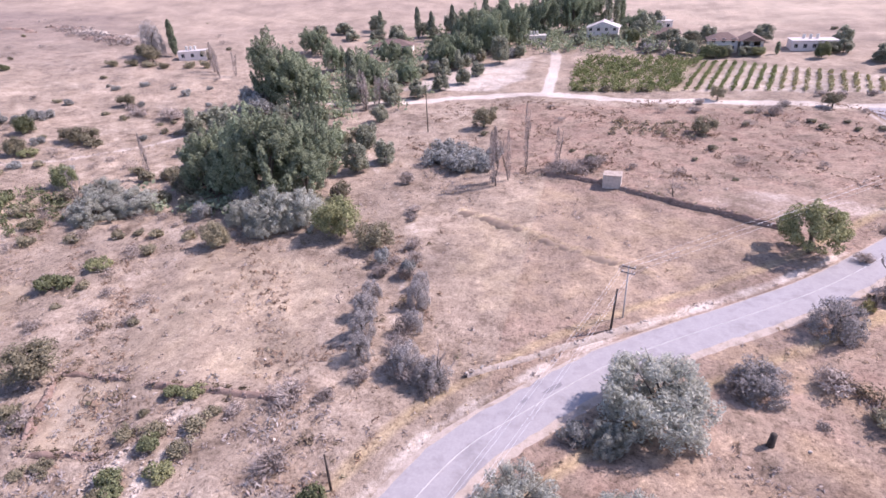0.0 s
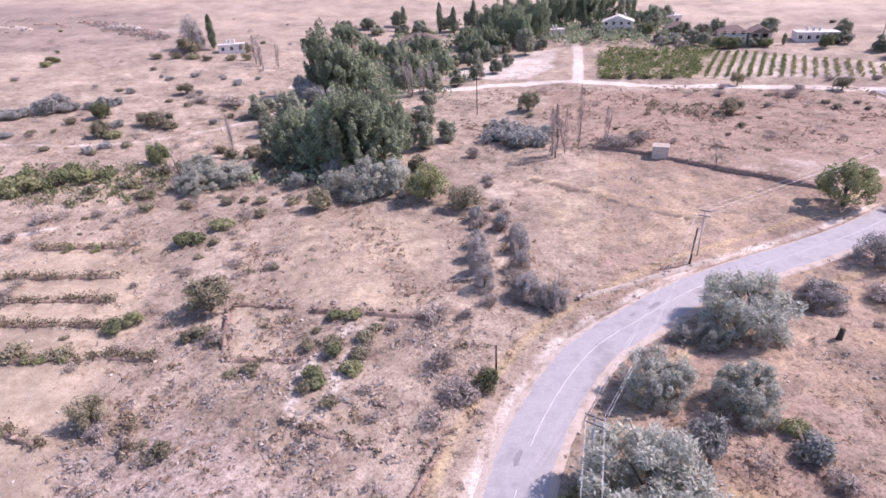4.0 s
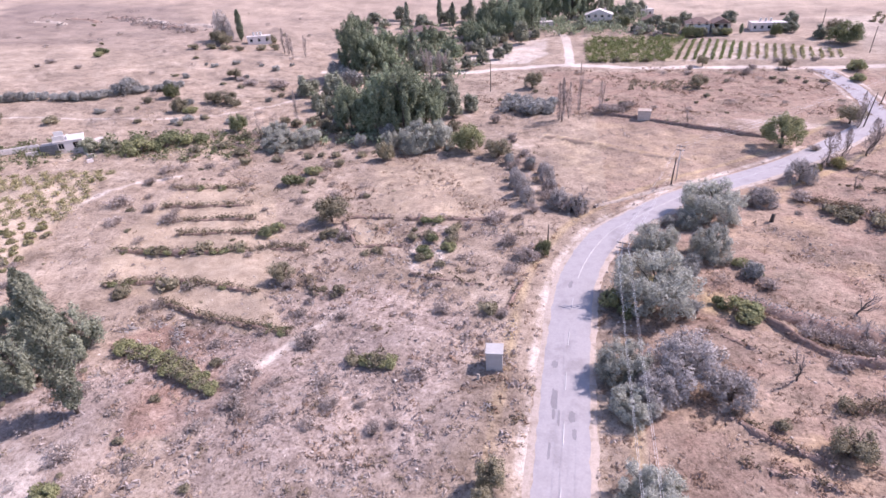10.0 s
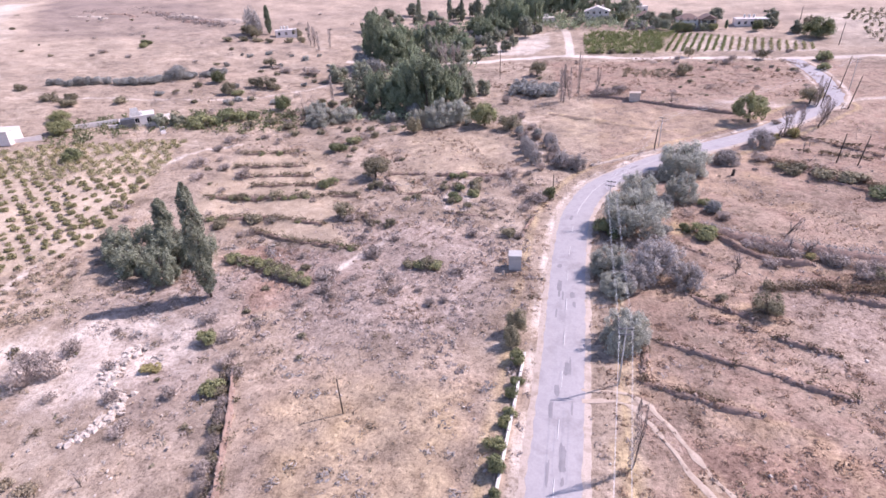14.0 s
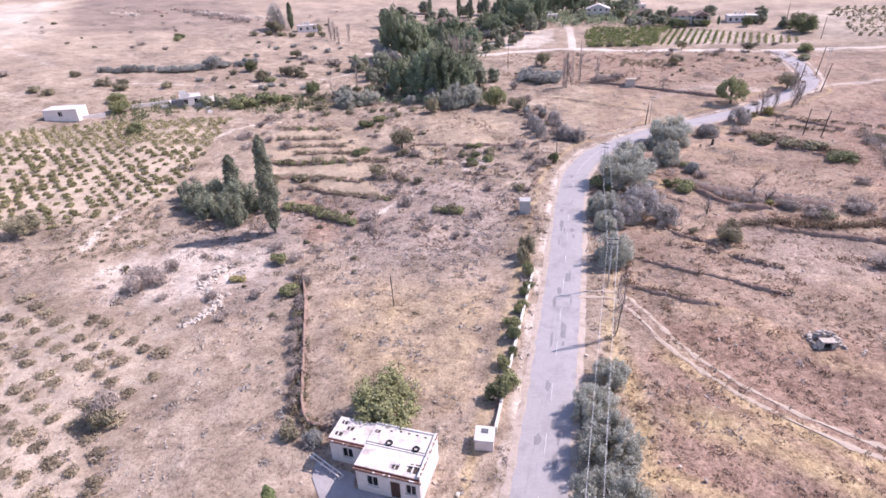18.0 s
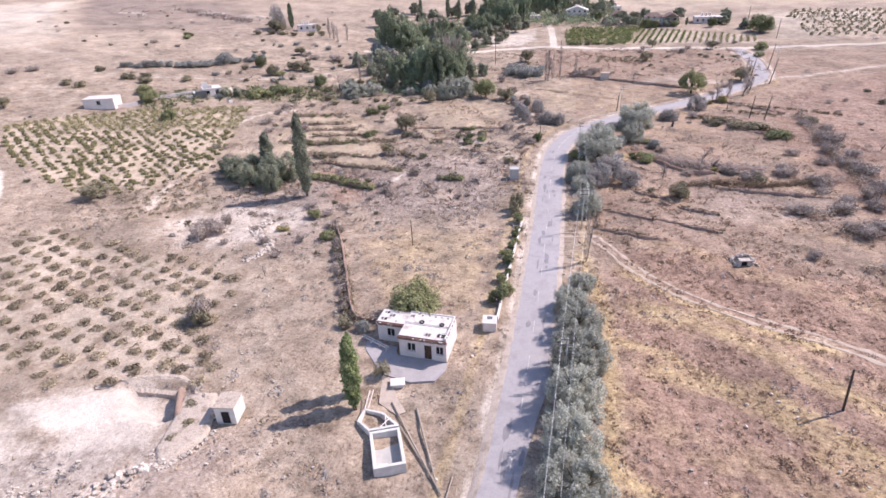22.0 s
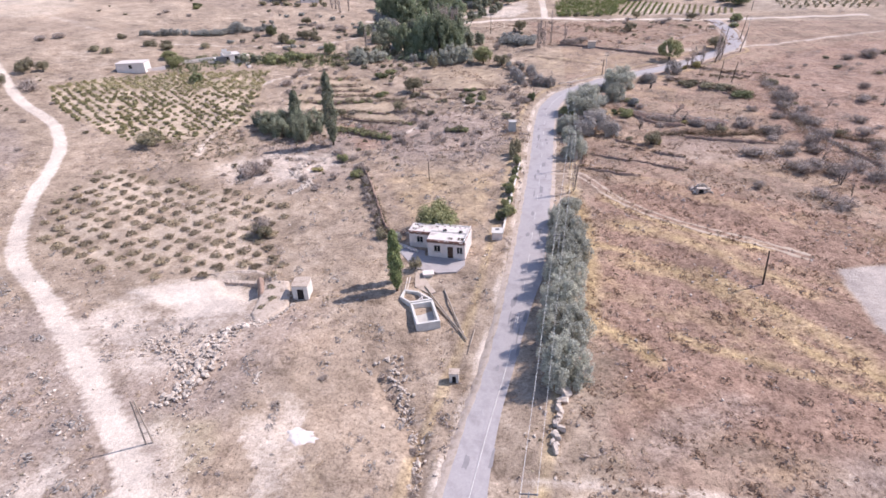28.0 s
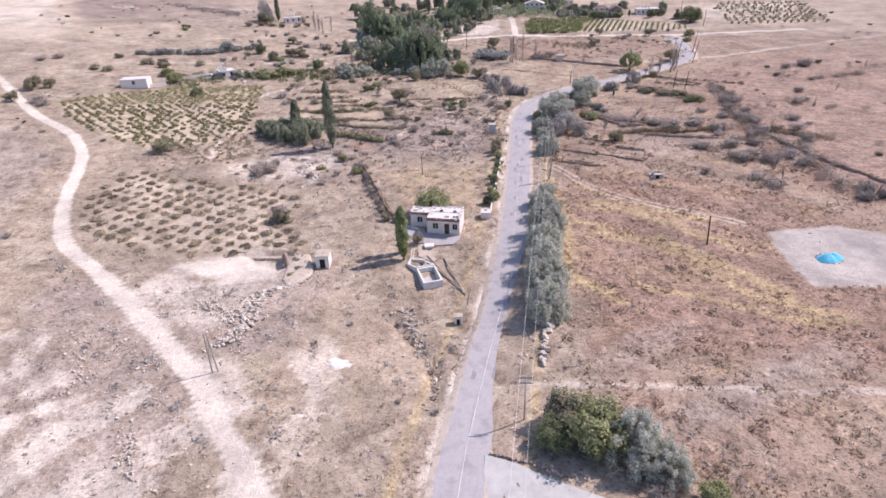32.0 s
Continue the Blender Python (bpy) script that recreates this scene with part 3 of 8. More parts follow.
def ground_material():
    m = bpy.data.materials.new("dry_earth")
    m.use_nodes = True
    n, l = m.node_tree.nodes, m.node_tree.links
    b = n["Principled BSDF"]
    b.inputs["Roughness"].default_value, b.inputs["Specular IOR Level"].default_value = 0.95, 0.1
    tc = n.new("ShaderNodeTexCoord")

    def noise_at(scale, detail=6.0, rough=0.62):
        z = n.new("ShaderNodeTexNoise")
        z.inputs["Scale"].default_value, z.inputs["Detail"].default_value, z.inputs["Roughness"].default_value = scale, detail, rough
        l.new(tc.outputs["Object"], z.inputs["Vector"])
        return z.outputs["Fac"]

    def ramp(f, stops):
        r = n.new("ShaderNodeValToRGB")
        r.color_ramp.elements[0].position, r.color_ramp.elements[0].color = stops[0][0], (*stops[0][1], 1)
        r.color_ramp.elements[1].position, r.color_ramp.elements[1].color = stops[-1][0], (*stops[-1][1], 1)
        for p, c in stops[1:-1]:
            r.color_ramp.elements.new(p).color = (*c, 1)
        l.new(f, r.inputs["Fac"])
        return r.outputs["Color"]

    def mix(fac, a, c):
        x = n.new("ShaderNodeMix")
        x.data_type = "RGBA"
        l.new(fac, x.inputs[0])
        l.new(a, x.inputs[6])
        l.new(c, x.inputs[7])
        return x.outputs[2]

    def math_node(op, a, c):
        x = n.new("ShaderNodeMath")
        x.operation = op
        for i, v in enumerate((a, c)):
            if isinstance(v, float):
                x.inputs[i].default_value = v
            else:
                l.new(v, x.inputs[i])
        return x.outputs[0]

    def torn(name, low=0.35, high=0.65):
        """The zone's strength, torn at its edges."""
        a = n.new("ShaderNodeAttribute")
        a.attribute_name = name
        s = math_node("ADD", a.outputs["Fac"], math_node("MULTIPLY", math_node("SUBTRACT", mid, 0.5), 0.9))
        r = n.new("ShaderNodeMapRange")
        r.inputs["From Min"].default_value, r.inputs["From Max"].default_value = low, high
        l.new(s, r.inputs["Value"])
        return math_node("MULTIPLY", r.outputs[0], math_node("MINIMUM", math_node("MULTIPLY", a.outputs["Fac"], 2.0), 1.0))

    big, mid, small, tiny = noise_at(0.05, 6), noise_at(0.2, 9, 0.7), noise_at(1.6, 8, 0.7), noise_at(9.0, 5, 0.7)
    earth = ramp(mid, [(0.30, (0.21, 0.16, 0.12)), (0.43, (0.345, 0.27, 0.205)), (0.54, (0.45, 0.36, 0.28)), (0.66, (0.555, 0.46, 0.37))])
    pink = ramp(small, [(0.3, (0.24, 0.182, 0.137)), (0.7, (0.46, 0.365, 0.285))])
    c = mix(ramp(big, [(0.4, (0, 0, 0)), (0.6, (0.7, 0.7, 0.7))]), earth, pink)
    c = mix(torn("rust"), c, ramp(small, [(0.28, (0.205, 0.132, 0.102)), (0.5, (0.33, 0.222, 0.169)), (0.72, (0.46, 0.33, 0.255))]))
    c = mix(torn("gold", 0.45, 0.95), c, ramp(small, [(0.28, (0.38, 0.275, 0.145)), (0.5, (0.52, 0.395, 0.22)), (0.72, (0.64, 0.51, 0.31))]))
    c = mix(torn("grey", 0.4, 0.9), c, ramp(small, [(0.28, (0.24, 0.185, 0.155)), (0.5, (0.37, 0.297, 0.255)), (0.72, (0.51, 0.43, 0.375))]))
    c = mix(torn("green", 0.5, 1.1), c, ramp(small, [(0.3, (0.31, 0.26, 0.16)), (0.7, (0.50, 0.42, 0.29))]))
    c = mix(torn("bare"), c, ramp(small, [(0.25, (0.56, 0.47, 0.395)), (0.5, (0.66, 0.57, 0.49)), (0.75, (0.74, 0.655, 0.575))]))
    plots_in = n.new("ShaderNodeAttribute")
    plots_in.attribute_name = "plots"
    c = mix(math_node("MULTIPLY", torn("plots", 0.35, 0.75), 0.72), c, ramp(noise_at(0.7, 6, 0.65), [(0.3, (0.37, 0.28, 0.20)), (0.5, (0.475, 0.375, 0.27)), (0.7, (0.57, 0.46, 0.345))]))
    c = mix(torn("pad"), c, ramp(noise_at(0.5, 5, 0.6), [(0.3, (0.42, 0.365, 0.33)), (0.7, (0.50, 0.44, 0.40))]))
    far_at = n.new("ShaderNodeAttribute")
    far_at.attribute_name = "far"
    hill_at = n.new("ShaderNodeAttribute")
    hill_at.attribute_name = "hill_tone"
    hill = math_node("ADD", hill_at.outputs["Fac"], math_node("MULTIPLY", math_node("SUBTRACT", noise_at(0.035, 7, 0.65), 0.5), 0.9))
    c = mix(math_node("MULTIPLY", far_at.outputs["Fac"], 0.88), c, ramp(hill, [(0.0, (0.275, 0.215, 0.185)), (0.25, (0.355, 0.278, 0.228)), (0.5, (0.445, 0.35, 0.275)), (0.75, (0.535, 0.43, 0.335)), (1.0, (0.64, 0.55, 0.46))]))
    broad = noise_at(0.09, 4, 0.6)
    tone = n.new("ShaderNodeMix")
    tone.data_type, tone.blend_type = "RGBA", "MULTIPLY"
    tone.inputs[0].default_value = 1.0
    l.new(c, tone.inputs[6])
    l.new(ramp(broad, [(0.32, (0.76, 0.755, 0.755)), (0.5, (1.02, 1.015, 1.0)), (0.68, (1.2, 1.185, 1.16))]), tone.inputs[7])
    c = tone.outputs[2]
    # a patchy cover of withered weeds in clouds a few metres across, with crumbs of bare soil between
    def times(fac, a, c2):
        x = n.new("ShaderNodeMix")
        x.data_type, x.blend_type = "RGBA", "MULTIPLY"
        if isinstance(fac, float):
            x.inputs[0].default_value = fac
        else:
            l.new(fac, x.inputs[0])
        l.new(a, x.inputs[6])
        l.new(c2, x.inputs[7])
        return x.outputs[2]

    bare_in = n.new("ShaderNodeAttribute")
    bare_in.attribute_name = "bare"
    far_in = n.new("ShaderNodeAttribute")
    far_in.attribute_name = "far"
    open_ = math_node("MULTIPLY", math_node("MAXIMUM", math_node("SUBTRACT", 1.0, bare_in.outputs["Fac"]), 0.15), math_node("MULTIPLY", math_node("SUBTRACT", 1.0, math_node("MULTIPLY", far_in.outputs["Fac"], 0.86)), math_node("SUBTRACT", 1.0, math_node("MULTIPLY", plots_in.outputs["Fac"], 0.6))))
    c = times(open_, c, ramp(noise_at(0.45, 9, 0.72), [(0.36, (0.60, 0.575, 0.575)), (0.47, (0.92, 0.91, 0.91)), (0.56, (1.04, 1.04, 1.04)), (0.66, (1.2, 1.19, 1.18))]))
    c = times(open_, c, ramp(noise_at(3.2, 6, 0.75), [(0.36, (0.58, 0.56, 0.55)), (0.47, (1.0, 1.0, 1.0)), (0.60, (1.04, 1.04, 1.04)), (0.70, (1.28, 1.27, 1.25))]))
    # weeds and stones as fine dark and pale specks
    weeds = ramp(small, [(0.28, (0.55, 0.54, 0.54)), (0.42, (1, 1, 1)), (0.62, (1, 1, 1)), (0.74, (1.22, 1.2, 1.18))])
    mul = n.new("ShaderNodeMix")
    mul.data_type, mul.blend_type = "RGBA", "MULTIPLY"
    bare_at = n.new("ShaderNodeAttribute")
    bare_at.attribute_name = "bare"
    speck = math_node("MAXIMUM", math_node("SUBTRACT", 0.8, bare_at.outputs["Fac"]), 0.12)
    l.new(math_node("MULTIPLY", math_node("MULTIPLY", speck, math_node("SUBTRACT", 1.0, math_node("MULTIPLY", far_in.outputs["Fac"], 0.75))), math_node("SUBTRACT", 1.0, math_node("MULTIPLY", plots_in.outputs["Fac"], 0.6))), mul.inputs[0])
    l.new(c, mul.inputs[6])
    l.new(weeds, mul.inputs[7])
    mul2 = n.new("ShaderNodeMix")
    mul2.data_type, mul2.blend_type = "RGBA", "MULTIPLY"
    mul2.inputs[0].default_value = 1.0
    l.new(mul.outputs[2], mul2.inputs[6])
    l.new(ramp(tiny, [(0.3, (0.72, 0.72, 0.72)), (0.7, (1.2, 1.2, 1.2))]), mul2.inputs[7])
    l.new(mul2.outputs[2], b.inputs["Base Color"])
    bp = n.new("ShaderNodeBump")
    bp.inputs["Strength"].default_value, bp.inputs["Distance"].default_value = 0.6, 0.25
    l.new(math_node("ADD", small, math_node("MULTIPLY", tiny, 0.35)), bp.inputs["Height"])
    l.new(bp.outputs[0], b.inputs["Normal"])
    return m


ground_mesh.materials.append(ground_material())
tagged(new("ground", ground_mesh), "dry stony earth and withered grass rolling to low hills", "ground", kind="structure")


# ---- builders ----
class Soup:
    """Collects tubes, boxes, blocks and leaves into one mesh."""

    def __init__(self):
        self.v, self.f = [], []

    def add(self, verts, faces):
        k = len(self.v)
        self.v.extend(tuple(map(float, p)) for p in verts)
        self.f.extend(tuple(i + k for i in f) for f in faces)
        return self

    def tube(self, points, radii, sides=5, cap=True):
        pts = [Vector(p) for p in points]
        vs = []
        for i, p in enumerate(pts):
            d = (pts[min(i + 1, len(pts) - 1)] - pts[max(i - 1, 0)]).normalized()
            u = d.cross(Vector((0.31, 0.95, 0.05))).normalized()
            w = d.cross(u)
            for s in range(sides):
                a = 2 * math.pi * s / sides
                vs.append(p + (u * math.cos(a) + w * math.sin(a)) * radii[i])
        fs = [(i * sides + s, i * sides + (s + 1) % sides, (i + 1) * sides + (s + 1) % sides, (i + 1) * sides + s)
              for i in range(len(pts) - 1) for s in range(sides)]
        if cap:
            fs += [tuple(range(sides))[::-1], tuple(range((len(pts) - 1) * sides, len(pts) * sides))]
        return self.add(vs, fs)

    def box(self, x0, y0, z0, x1, y1, z1, bevel=0.0, m=None):
        b = min(bevel, (x1 - x0) / 3, (y1 - y0) / 3, (z1 - z0) / 3)
        if b <= 0:
            vs = [(x, y, z) for z in (z0, z1) for x, y in ((x0, y0), (x1, y0), (x1, y1), (x0, y1))]
            fs = [(3, 2, 1, 0), (4, 5, 6, 7), (0, 1, 5, 4), (1, 2, 6, 5), (2, 3, 7, 6), (3, 0, 4, 7)]
        else:
            vs = []
            for z, k in ((z0, b), (z0 + b, 0), (z1 - b, 0), (z1, b)):
                vs += [(x0 + k, y0 + k, z), (x1 - k, y0 + k, z), (x1 - k, y1 - k, z), (x0 + k, y1 - k, z)]
            fs = [(3, 2, 1, 0), (12, 13, 14, 15)]
            fs += [(4 * r + s, 4 * r + (s + 1) % 4, 4 * r + 4 + (s + 1) % 4, 4 * r + 4 + s) for r in range(3) for s in range(4)]
        if m is not None:
            vs = [m @ Vector(v) for v in vs]
        return self.add(vs, fs)

    def rock(self, c, r, rng, squash=0.7):
        vs = []
        turn, sx, sy = rng.random() * 6.3, 0.7 + 0.8 * rng.random(), 0.6 + 0.5 * rng.random()
        tx, ty = rng.uniform(-0.5, 0.5), rng.uniform(-0.5, 0.5)
        ct, st_ = math.cos(turn), math.sin(turn)
        for z, k in ((-0.6, 0.85), (0.1, 1.0), (0.65, 0.7)):
            for s in range(5):
                a = s * 1.2566 + rng.uniform(-0.4, 0.4)
                q = r * k * (0.7 + 0.5 * rng.random())
                u, w = q * math.cos(a) * sx, q * math.sin(a) * sy
                vs.append((c[0] + u * ct - w * st_, c[1] + u * st_ + w * ct, c[2] + r * squash * (z + 0.3 * rng.random()) + (u * tx + w * ty) * 0.6))
        fs = [(i * 5 + s, i * 5 + (s + 1) % 5, i * 5 + 5 + (s + 1) % 5, i * 5 + 5 + s) for i in range(2) for s in range(5)]
        return self.add(vs, fs + [(4, 3, 2, 1, 0), (10, 11, 12, 13, 14)])

    def mesh(self, name, mat, smooth=False):
        me = bpy.data.meshes.new(name)
        me.from_pydata(self.v, [], self.f)
        if smooth:
            me.polygons.foreach_set("use_smooth", np.ones(len(me.polygons), bool))
        me.materials.append(mat)
        me.update()
        return me


def leaves_mesh(name, centers, size, rng, mat, long=1.6, round_top=True, droop=0.0, out=None):
    """A mesh of small folded leaf sprays at the given places."""
    c = np.asarray(centers, float)
    n = len(c)
    # leaves turn their faces outward and to the sky
    face = rng.normal(size=(n, 3)) * 0.75
    if round_top:
        span = np.ptp(c, axis=0) + 1e-6
        rel = (c - c.mean(axis=0)) / span
        face += (0.5 if out is not None else 1.1) * rel / (np.linalg.norm(rel, axis=1)[:, None] + 0.12)
    if out is not None:
        face += 0.75 * out
    face[:, 2] += 0.45
    face /= np.linalg.norm(face, axis=1)[:, None] + 1e-9
    d = np.cross(face, rng.normal(size=(n, 3)))
    d /= np.linalg.norm(d, axis=1)[:, None] + 1e-9
    if droop:
        d = d * (1 - droop) + np.array([0, 0, -1.0]) * droop
        d /= np.linalg.norm(d, axis=1)[:, None] + 1e-9
    e = np.cross(face, d)
    e /= np.linalg.norm(e, axis=1)[:, None] + 1e-9
    up = -face
    s = size * (0.55 + 0.9 * rng.random((n, 1)))
    tip, back = c + d * s * long / 2, c - d * s * long / 2
    left, right = c + e * s * 0.5 + up * s * 0.18, c - e * s * 0.5 + up * s * 0.18
    v = np.stack([back, right, tip, left], 1).reshape(-1, 3)
    me = fast_mesh(name, v, np.arange(4 * n).reshape(-1, 4))
    me.materials.append(mat)
    return me


def part(name, mesh, parent, label=""):
    """Links a mesh as one piece under a thing or a part."""
    ob = new(name, mesh)
    ob.parent = parent
    if label:
        tagged(ob, label)
    return ob


def thing(name, label, category, x=0.0, y=0.0, z=None, turn=0.0, group="", sink=0.03):
    """The empty at a thing's base."""
    ob = new(name)
    ob.empty_display_size = 0.2
    ob.matrix_basis = pose(x, y, (gz(x, y) - sink) if z is None else z, 0, 0, turn)
    return tagged(ob, label, category, group)


def ribbon(line, offset, half, lift, rng=None, wob=0.0):
    """A strip draped along a line on the land."""
    p = np.asarray(line, float)
    t = np.gradient(p, axis=0)
    t /= np.linalg.norm(t, axis=1)[:, None]
    nrm = np.stack([-t[:, 1], t[:, 0]], 1)
    rows = []
    for s in (-1, -0.5, 0, 0.5, 1):
        w = half * s + offset
        if rng is not None and abs(s) == 1:
            w = w + rng.normal(0, wob, len(p))
        q = p + nrm * np.reshape(w, (-1, 1))
        crown = 0.05 * (1 - s * s)
        rows.append(np.column_stack([q, ground(p[:, 0], p[:, 1]) + lift + crown]))
    v = np.stack(rows, 1).reshape(-1, 3)
    k = len(p)
    i = np.arange(k * 5).reshape(k, 5)
    f = np.stack([i[:-1, :-1], i[:-1, 1:], i[1:, 1:], i[1:, :-1]], -1).reshape(-1, 4)[:, ::-1]
    return v, f


# ---- road ----
rng = np.random.default_rng(7)
v, f = ribbon(ROAD, 0.0, ROAD_HALF, 0.02, rng, 0.07)
me = fast_mesh("road", v, f, True)
me.materials.append(M["asphalt"])
road = tagged(new("road", me), "worn grey two-lane asphalt country road with a white centre line", "road", kind="structure")
# gravel shoulders sloping from the asphalt down to the land
t_ = np.gradient(ROAD, axis=0)
t_ /= np.linalg.norm(t_, axis=1)[:, None]
n_ = np.stack([-t_[:, 1], t_[:, 0]], 1)
base_z = ground(ROAD[:, 0], ROAD[:, 1])
for sgn in (-1, 1):
    cols = []
    for off, drop in ((ROAD_HALF - 0.14, 0.012), (ROAD_HALF + 0.3, 0.0), (ROAD_HALF + 1.1, -0.10)):
        w = off + (rng.normal(0, 0.12, len(ROAD)) if off > 3 else 0)
        q = ROAD + n_ * np.reshape(w * sgn * np.ones(len(ROAD)), (-1, 1))
        cols.append(np.column_stack([q, np.where(off < 3.5, base_z, ground(q[:, 0], q[:, 1])) + drop]))
    v = np.stack(cols, 1).reshape(-1, 3)
    i = np.arange(len(ROAD) * 3).reshape(-1, 3)
    f = np.stack([i[:-1, :-1], i[:-1, 1:], i[1:, 1:], i[1:, :-1]], -1).reshape(-1, 4)
    f = f[:, ::-1] if sgn > 0 else f
    me = fast_mesh("road_shoulder", v, f, True)
    me.materials.append(M["shoulder"])
    tagged(new("road_shoulder", me), "pale gravel shoulder along the asphalt road", "road shoulder", kind="structure")
v, f = ribbon(BRANCH, 0.0, 2.4, 0.0, rng, 0.2)
me = fast_mesh("road_branch", v, f, True)
me.materials.append(M["asphalt"])
tagged(new("road_branch", me), "pale gravelled side road", "road", kind="structure")
seg = np.r_[0, np.cumsum(np.linalg.norm(np.diff(ROAD, axis=0), axis=1))]


def road_point(s, off=0.0):
    x, y = np.interp(s, seg, ROAD[:, 0]), np.interp(s, seg, ROAD[:, 1])
    x2, y2 = np.interp(s + 0.5, seg, ROAD[:, 0]), np.interp(s + 0.5, seg, ROAD[:, 1])
    t = np.array([x2 - x, y2 - y])
    t /= np.linalg.norm(t) + 1e-9
    return np.array([x, y]) + np.array([-t[1], t[0]]) * off


s0 = 0.0
while s0 < seg[-1] - 6:
    # solid line through the two bends, broken on the straight
    y_here = road_point(s0)[1]
    solid = y_here < 16 or 112 < y_here < 178
    length = 4.0 if solid else 2.6
    line = np.array([road_point(s0 + d) for d in np.linspace(0, length, 6)])
    v, f = ribbon(line, 0.0, 0.042, 0.032)
    v[:, 2] += 0.045
    me = fast_mesh("lane_mark", v, f)
    me.materials.append(M["paint"])
    part("lane_mark", me, road)
    s0 += 4.0 if solid else 7.2
# worn and mended blotches along the wheel tracks
pr = random.Random(23)
for k in range(38):
    s1 = pr.uniform(70, seg[-1] - 40) if k > 20 else pr.uniform(86, 165)
    off, hw, hl = pr.choice((-1, 1)) * pr.uniform(0.4, 1.3), pr.uniform(0.12, 0.36), pr.uniform(0.4, 1.7)
    a, b2 = road_point(s1), road_point(s1 + 1.0)
    t_ = (b2 - a) / np.linalg.norm(b2 - a)
    n_ = np.array([-t_[1], t_[0]])
    ring = []
    for q in range(14):
        ang = q * 2 * math.pi / 14
        k_ = pr.uniform(0.7, 1.15)
        du, dv = hl * k_ * math.copysign(abs(math.cos(ang)) ** 0.7, math.cos(ang)), hw * k_ * math.copysign(abs(math.sin(ang)) ** 0.7, math.sin(ang))
        pt = a + t_ * du + n_ * (off + dv)
        ring.append((pt[0], pt[1], gz(*(a + t_ * du)) + 0.05 * (1 - ((off + dv) / ROAD_HALF) ** 2) + 0.034))
    ring.append((*(a + n_ * off), gz(*a) + 0.05 * (1 - (off / ROAD_HALF) ** 2) + 0.034))
    me = Soup().add(ring, [(q, (q + 1) % 14, 14) for q in range(14)]).mesh("tar_patch", M["patch"])
    part("tar_patch", me, road, "dark tar repair patch")


def draped(name, label, line, half, lift, mat, wob=0.15):
    v, f = ribbon(line, 0.0, half, lift, rng, wob)
    v[:, 2] = ground(v[:, 0], v[:, 1]) + lift + 0.02 * np.tile([0, 0.5, 1, 0.5, 0], len(line))
    me = fast_mesh(name, v, f, True)
    me.materials.append(M[mat])
    return tagged(new(name, me), label, "track", kind="structure")


for off in (-0.75, 0.75):
    t_ = np.gradient(RUTS, axis=0)
    t_ /= np.linalg.norm(t_, axis=1)[:, None]
    draped("track_rut", "pale wheel rut worn into the dry field", RUTS + np.stack([-t_[:, 1], t_[:, 0]], 1) * off, 0.26, 0.03, "track", 0.13)


# ---- power line ----
def pole(name, label, x, y, height, r0, r1, mat, arms=True, lean=(0, 0), turn=0.0, group="poles along the road"):
    ob = thing(name, label, "utility pole", x, y, turn=turn, group=group)
    s = Soup().tube([(0, 0, -0.3), (lean[0] * 0.5, lean[1] * 0.5, height * 0.5), (lean[0], lean[1], height)], [r0, (r0 + r1) / 2, r1], 8)
    part("shaft", s.mesh("shaft", M[mat], True), ob)
    if arms:
        for z in (height - 0.25, height - 0.95):
            part("crossarm", Soup().box(lean[0] - 0.75, lean[1] - 0.05, z - 0.05, lean[0] + 0.75, lean[1] + 0.05, z + 0.05, 0.01).mesh("crossarm", M["iron"]), ob)
            for dx in (-0.65, 0.65):
                s = Soup().tube([(lean[0] + dx, lean[1], z + 0.05), (lean[0] + dx, lean[1], z + 0.13), (lean[0] + dx, lean[1], z + 0.22)], [0.05, 0.07, 0.03], 6)
                part("insulator", s.mesh("insulator", M["plaster"], True), ob, "white porcelain insulator")
    return ob


LINE_POLES = [(81.0, 203.0, 8.6), (24.5, 154.6, 6.7), (11.0, 114.9, 7.9), (9.9, 76.6, 7.6), (6.2, 37.6, 6.3), (2.5, -5.5, 6.3), (-1.5, -52.0, 6.5)]
for x, y, h in LINE_POLES:
    pole("utility_pole", "slim pale steel power pole with crossarms and insulators", x, y, h, 0.10, 0.06, "concrete", True, turn=-20 if y > 100 else 3)
for k, (dx, dz) in enumerate(((-0.65, -0.05), (0.65, -0.05), (-0.65, -0.75), (0.65, -0.75))):
    wire, chain = Soup(), []
    for (ax, ay, ah), (bx, by, bh) in zip(LINE_POLES[:-1], LINE_POLES[1:]):
        a, b = np.array([ax + dx, ay, gz(ax, ay) + ah + dz]), np.array([bx + dx, by, gz(bx, by) + bh + dz])
        pts = [a + (b - a) * u - np.array([0, 0, 2.2 * u * (1 - u)]) for u in np.linspace(0, 1, 9)]
        chain += pts if not chain else pts[1:]
    wire.tube(chain, [0.010] * len(chain), 4, False)
    tagged(new("power_line_wire", wire.mesh("power_line_wire", M["wire"], True)), "bare aluminium power line wire sagging between poles", "wire", "power line wires")
pole("wooden_pole", "dark weathered wooden pole standing beside the power pole", 23.2, 152.0, 5.2, 0.13, 0.10, "wood_dark", False, (0.25, 0.1))
pole("wooden_pole", "dark wooden post at the roadside verge", 2.0, 126.5, 3.9, 0.11, 0.08, "wood_dark", False)
pole("metal_post", "thin dark metal post standing in a dry field", -18.2, 68.2, 4.7, 0.07, 0.06, "wood_dark", False, (-0.1, 0))
pole("wooden_pole", "leaning dark wooden pole in the open eastern field", 34.6, 36.5, 5.6, 0.14, 0.10, "wood_dark", False, (-0.45, 0))
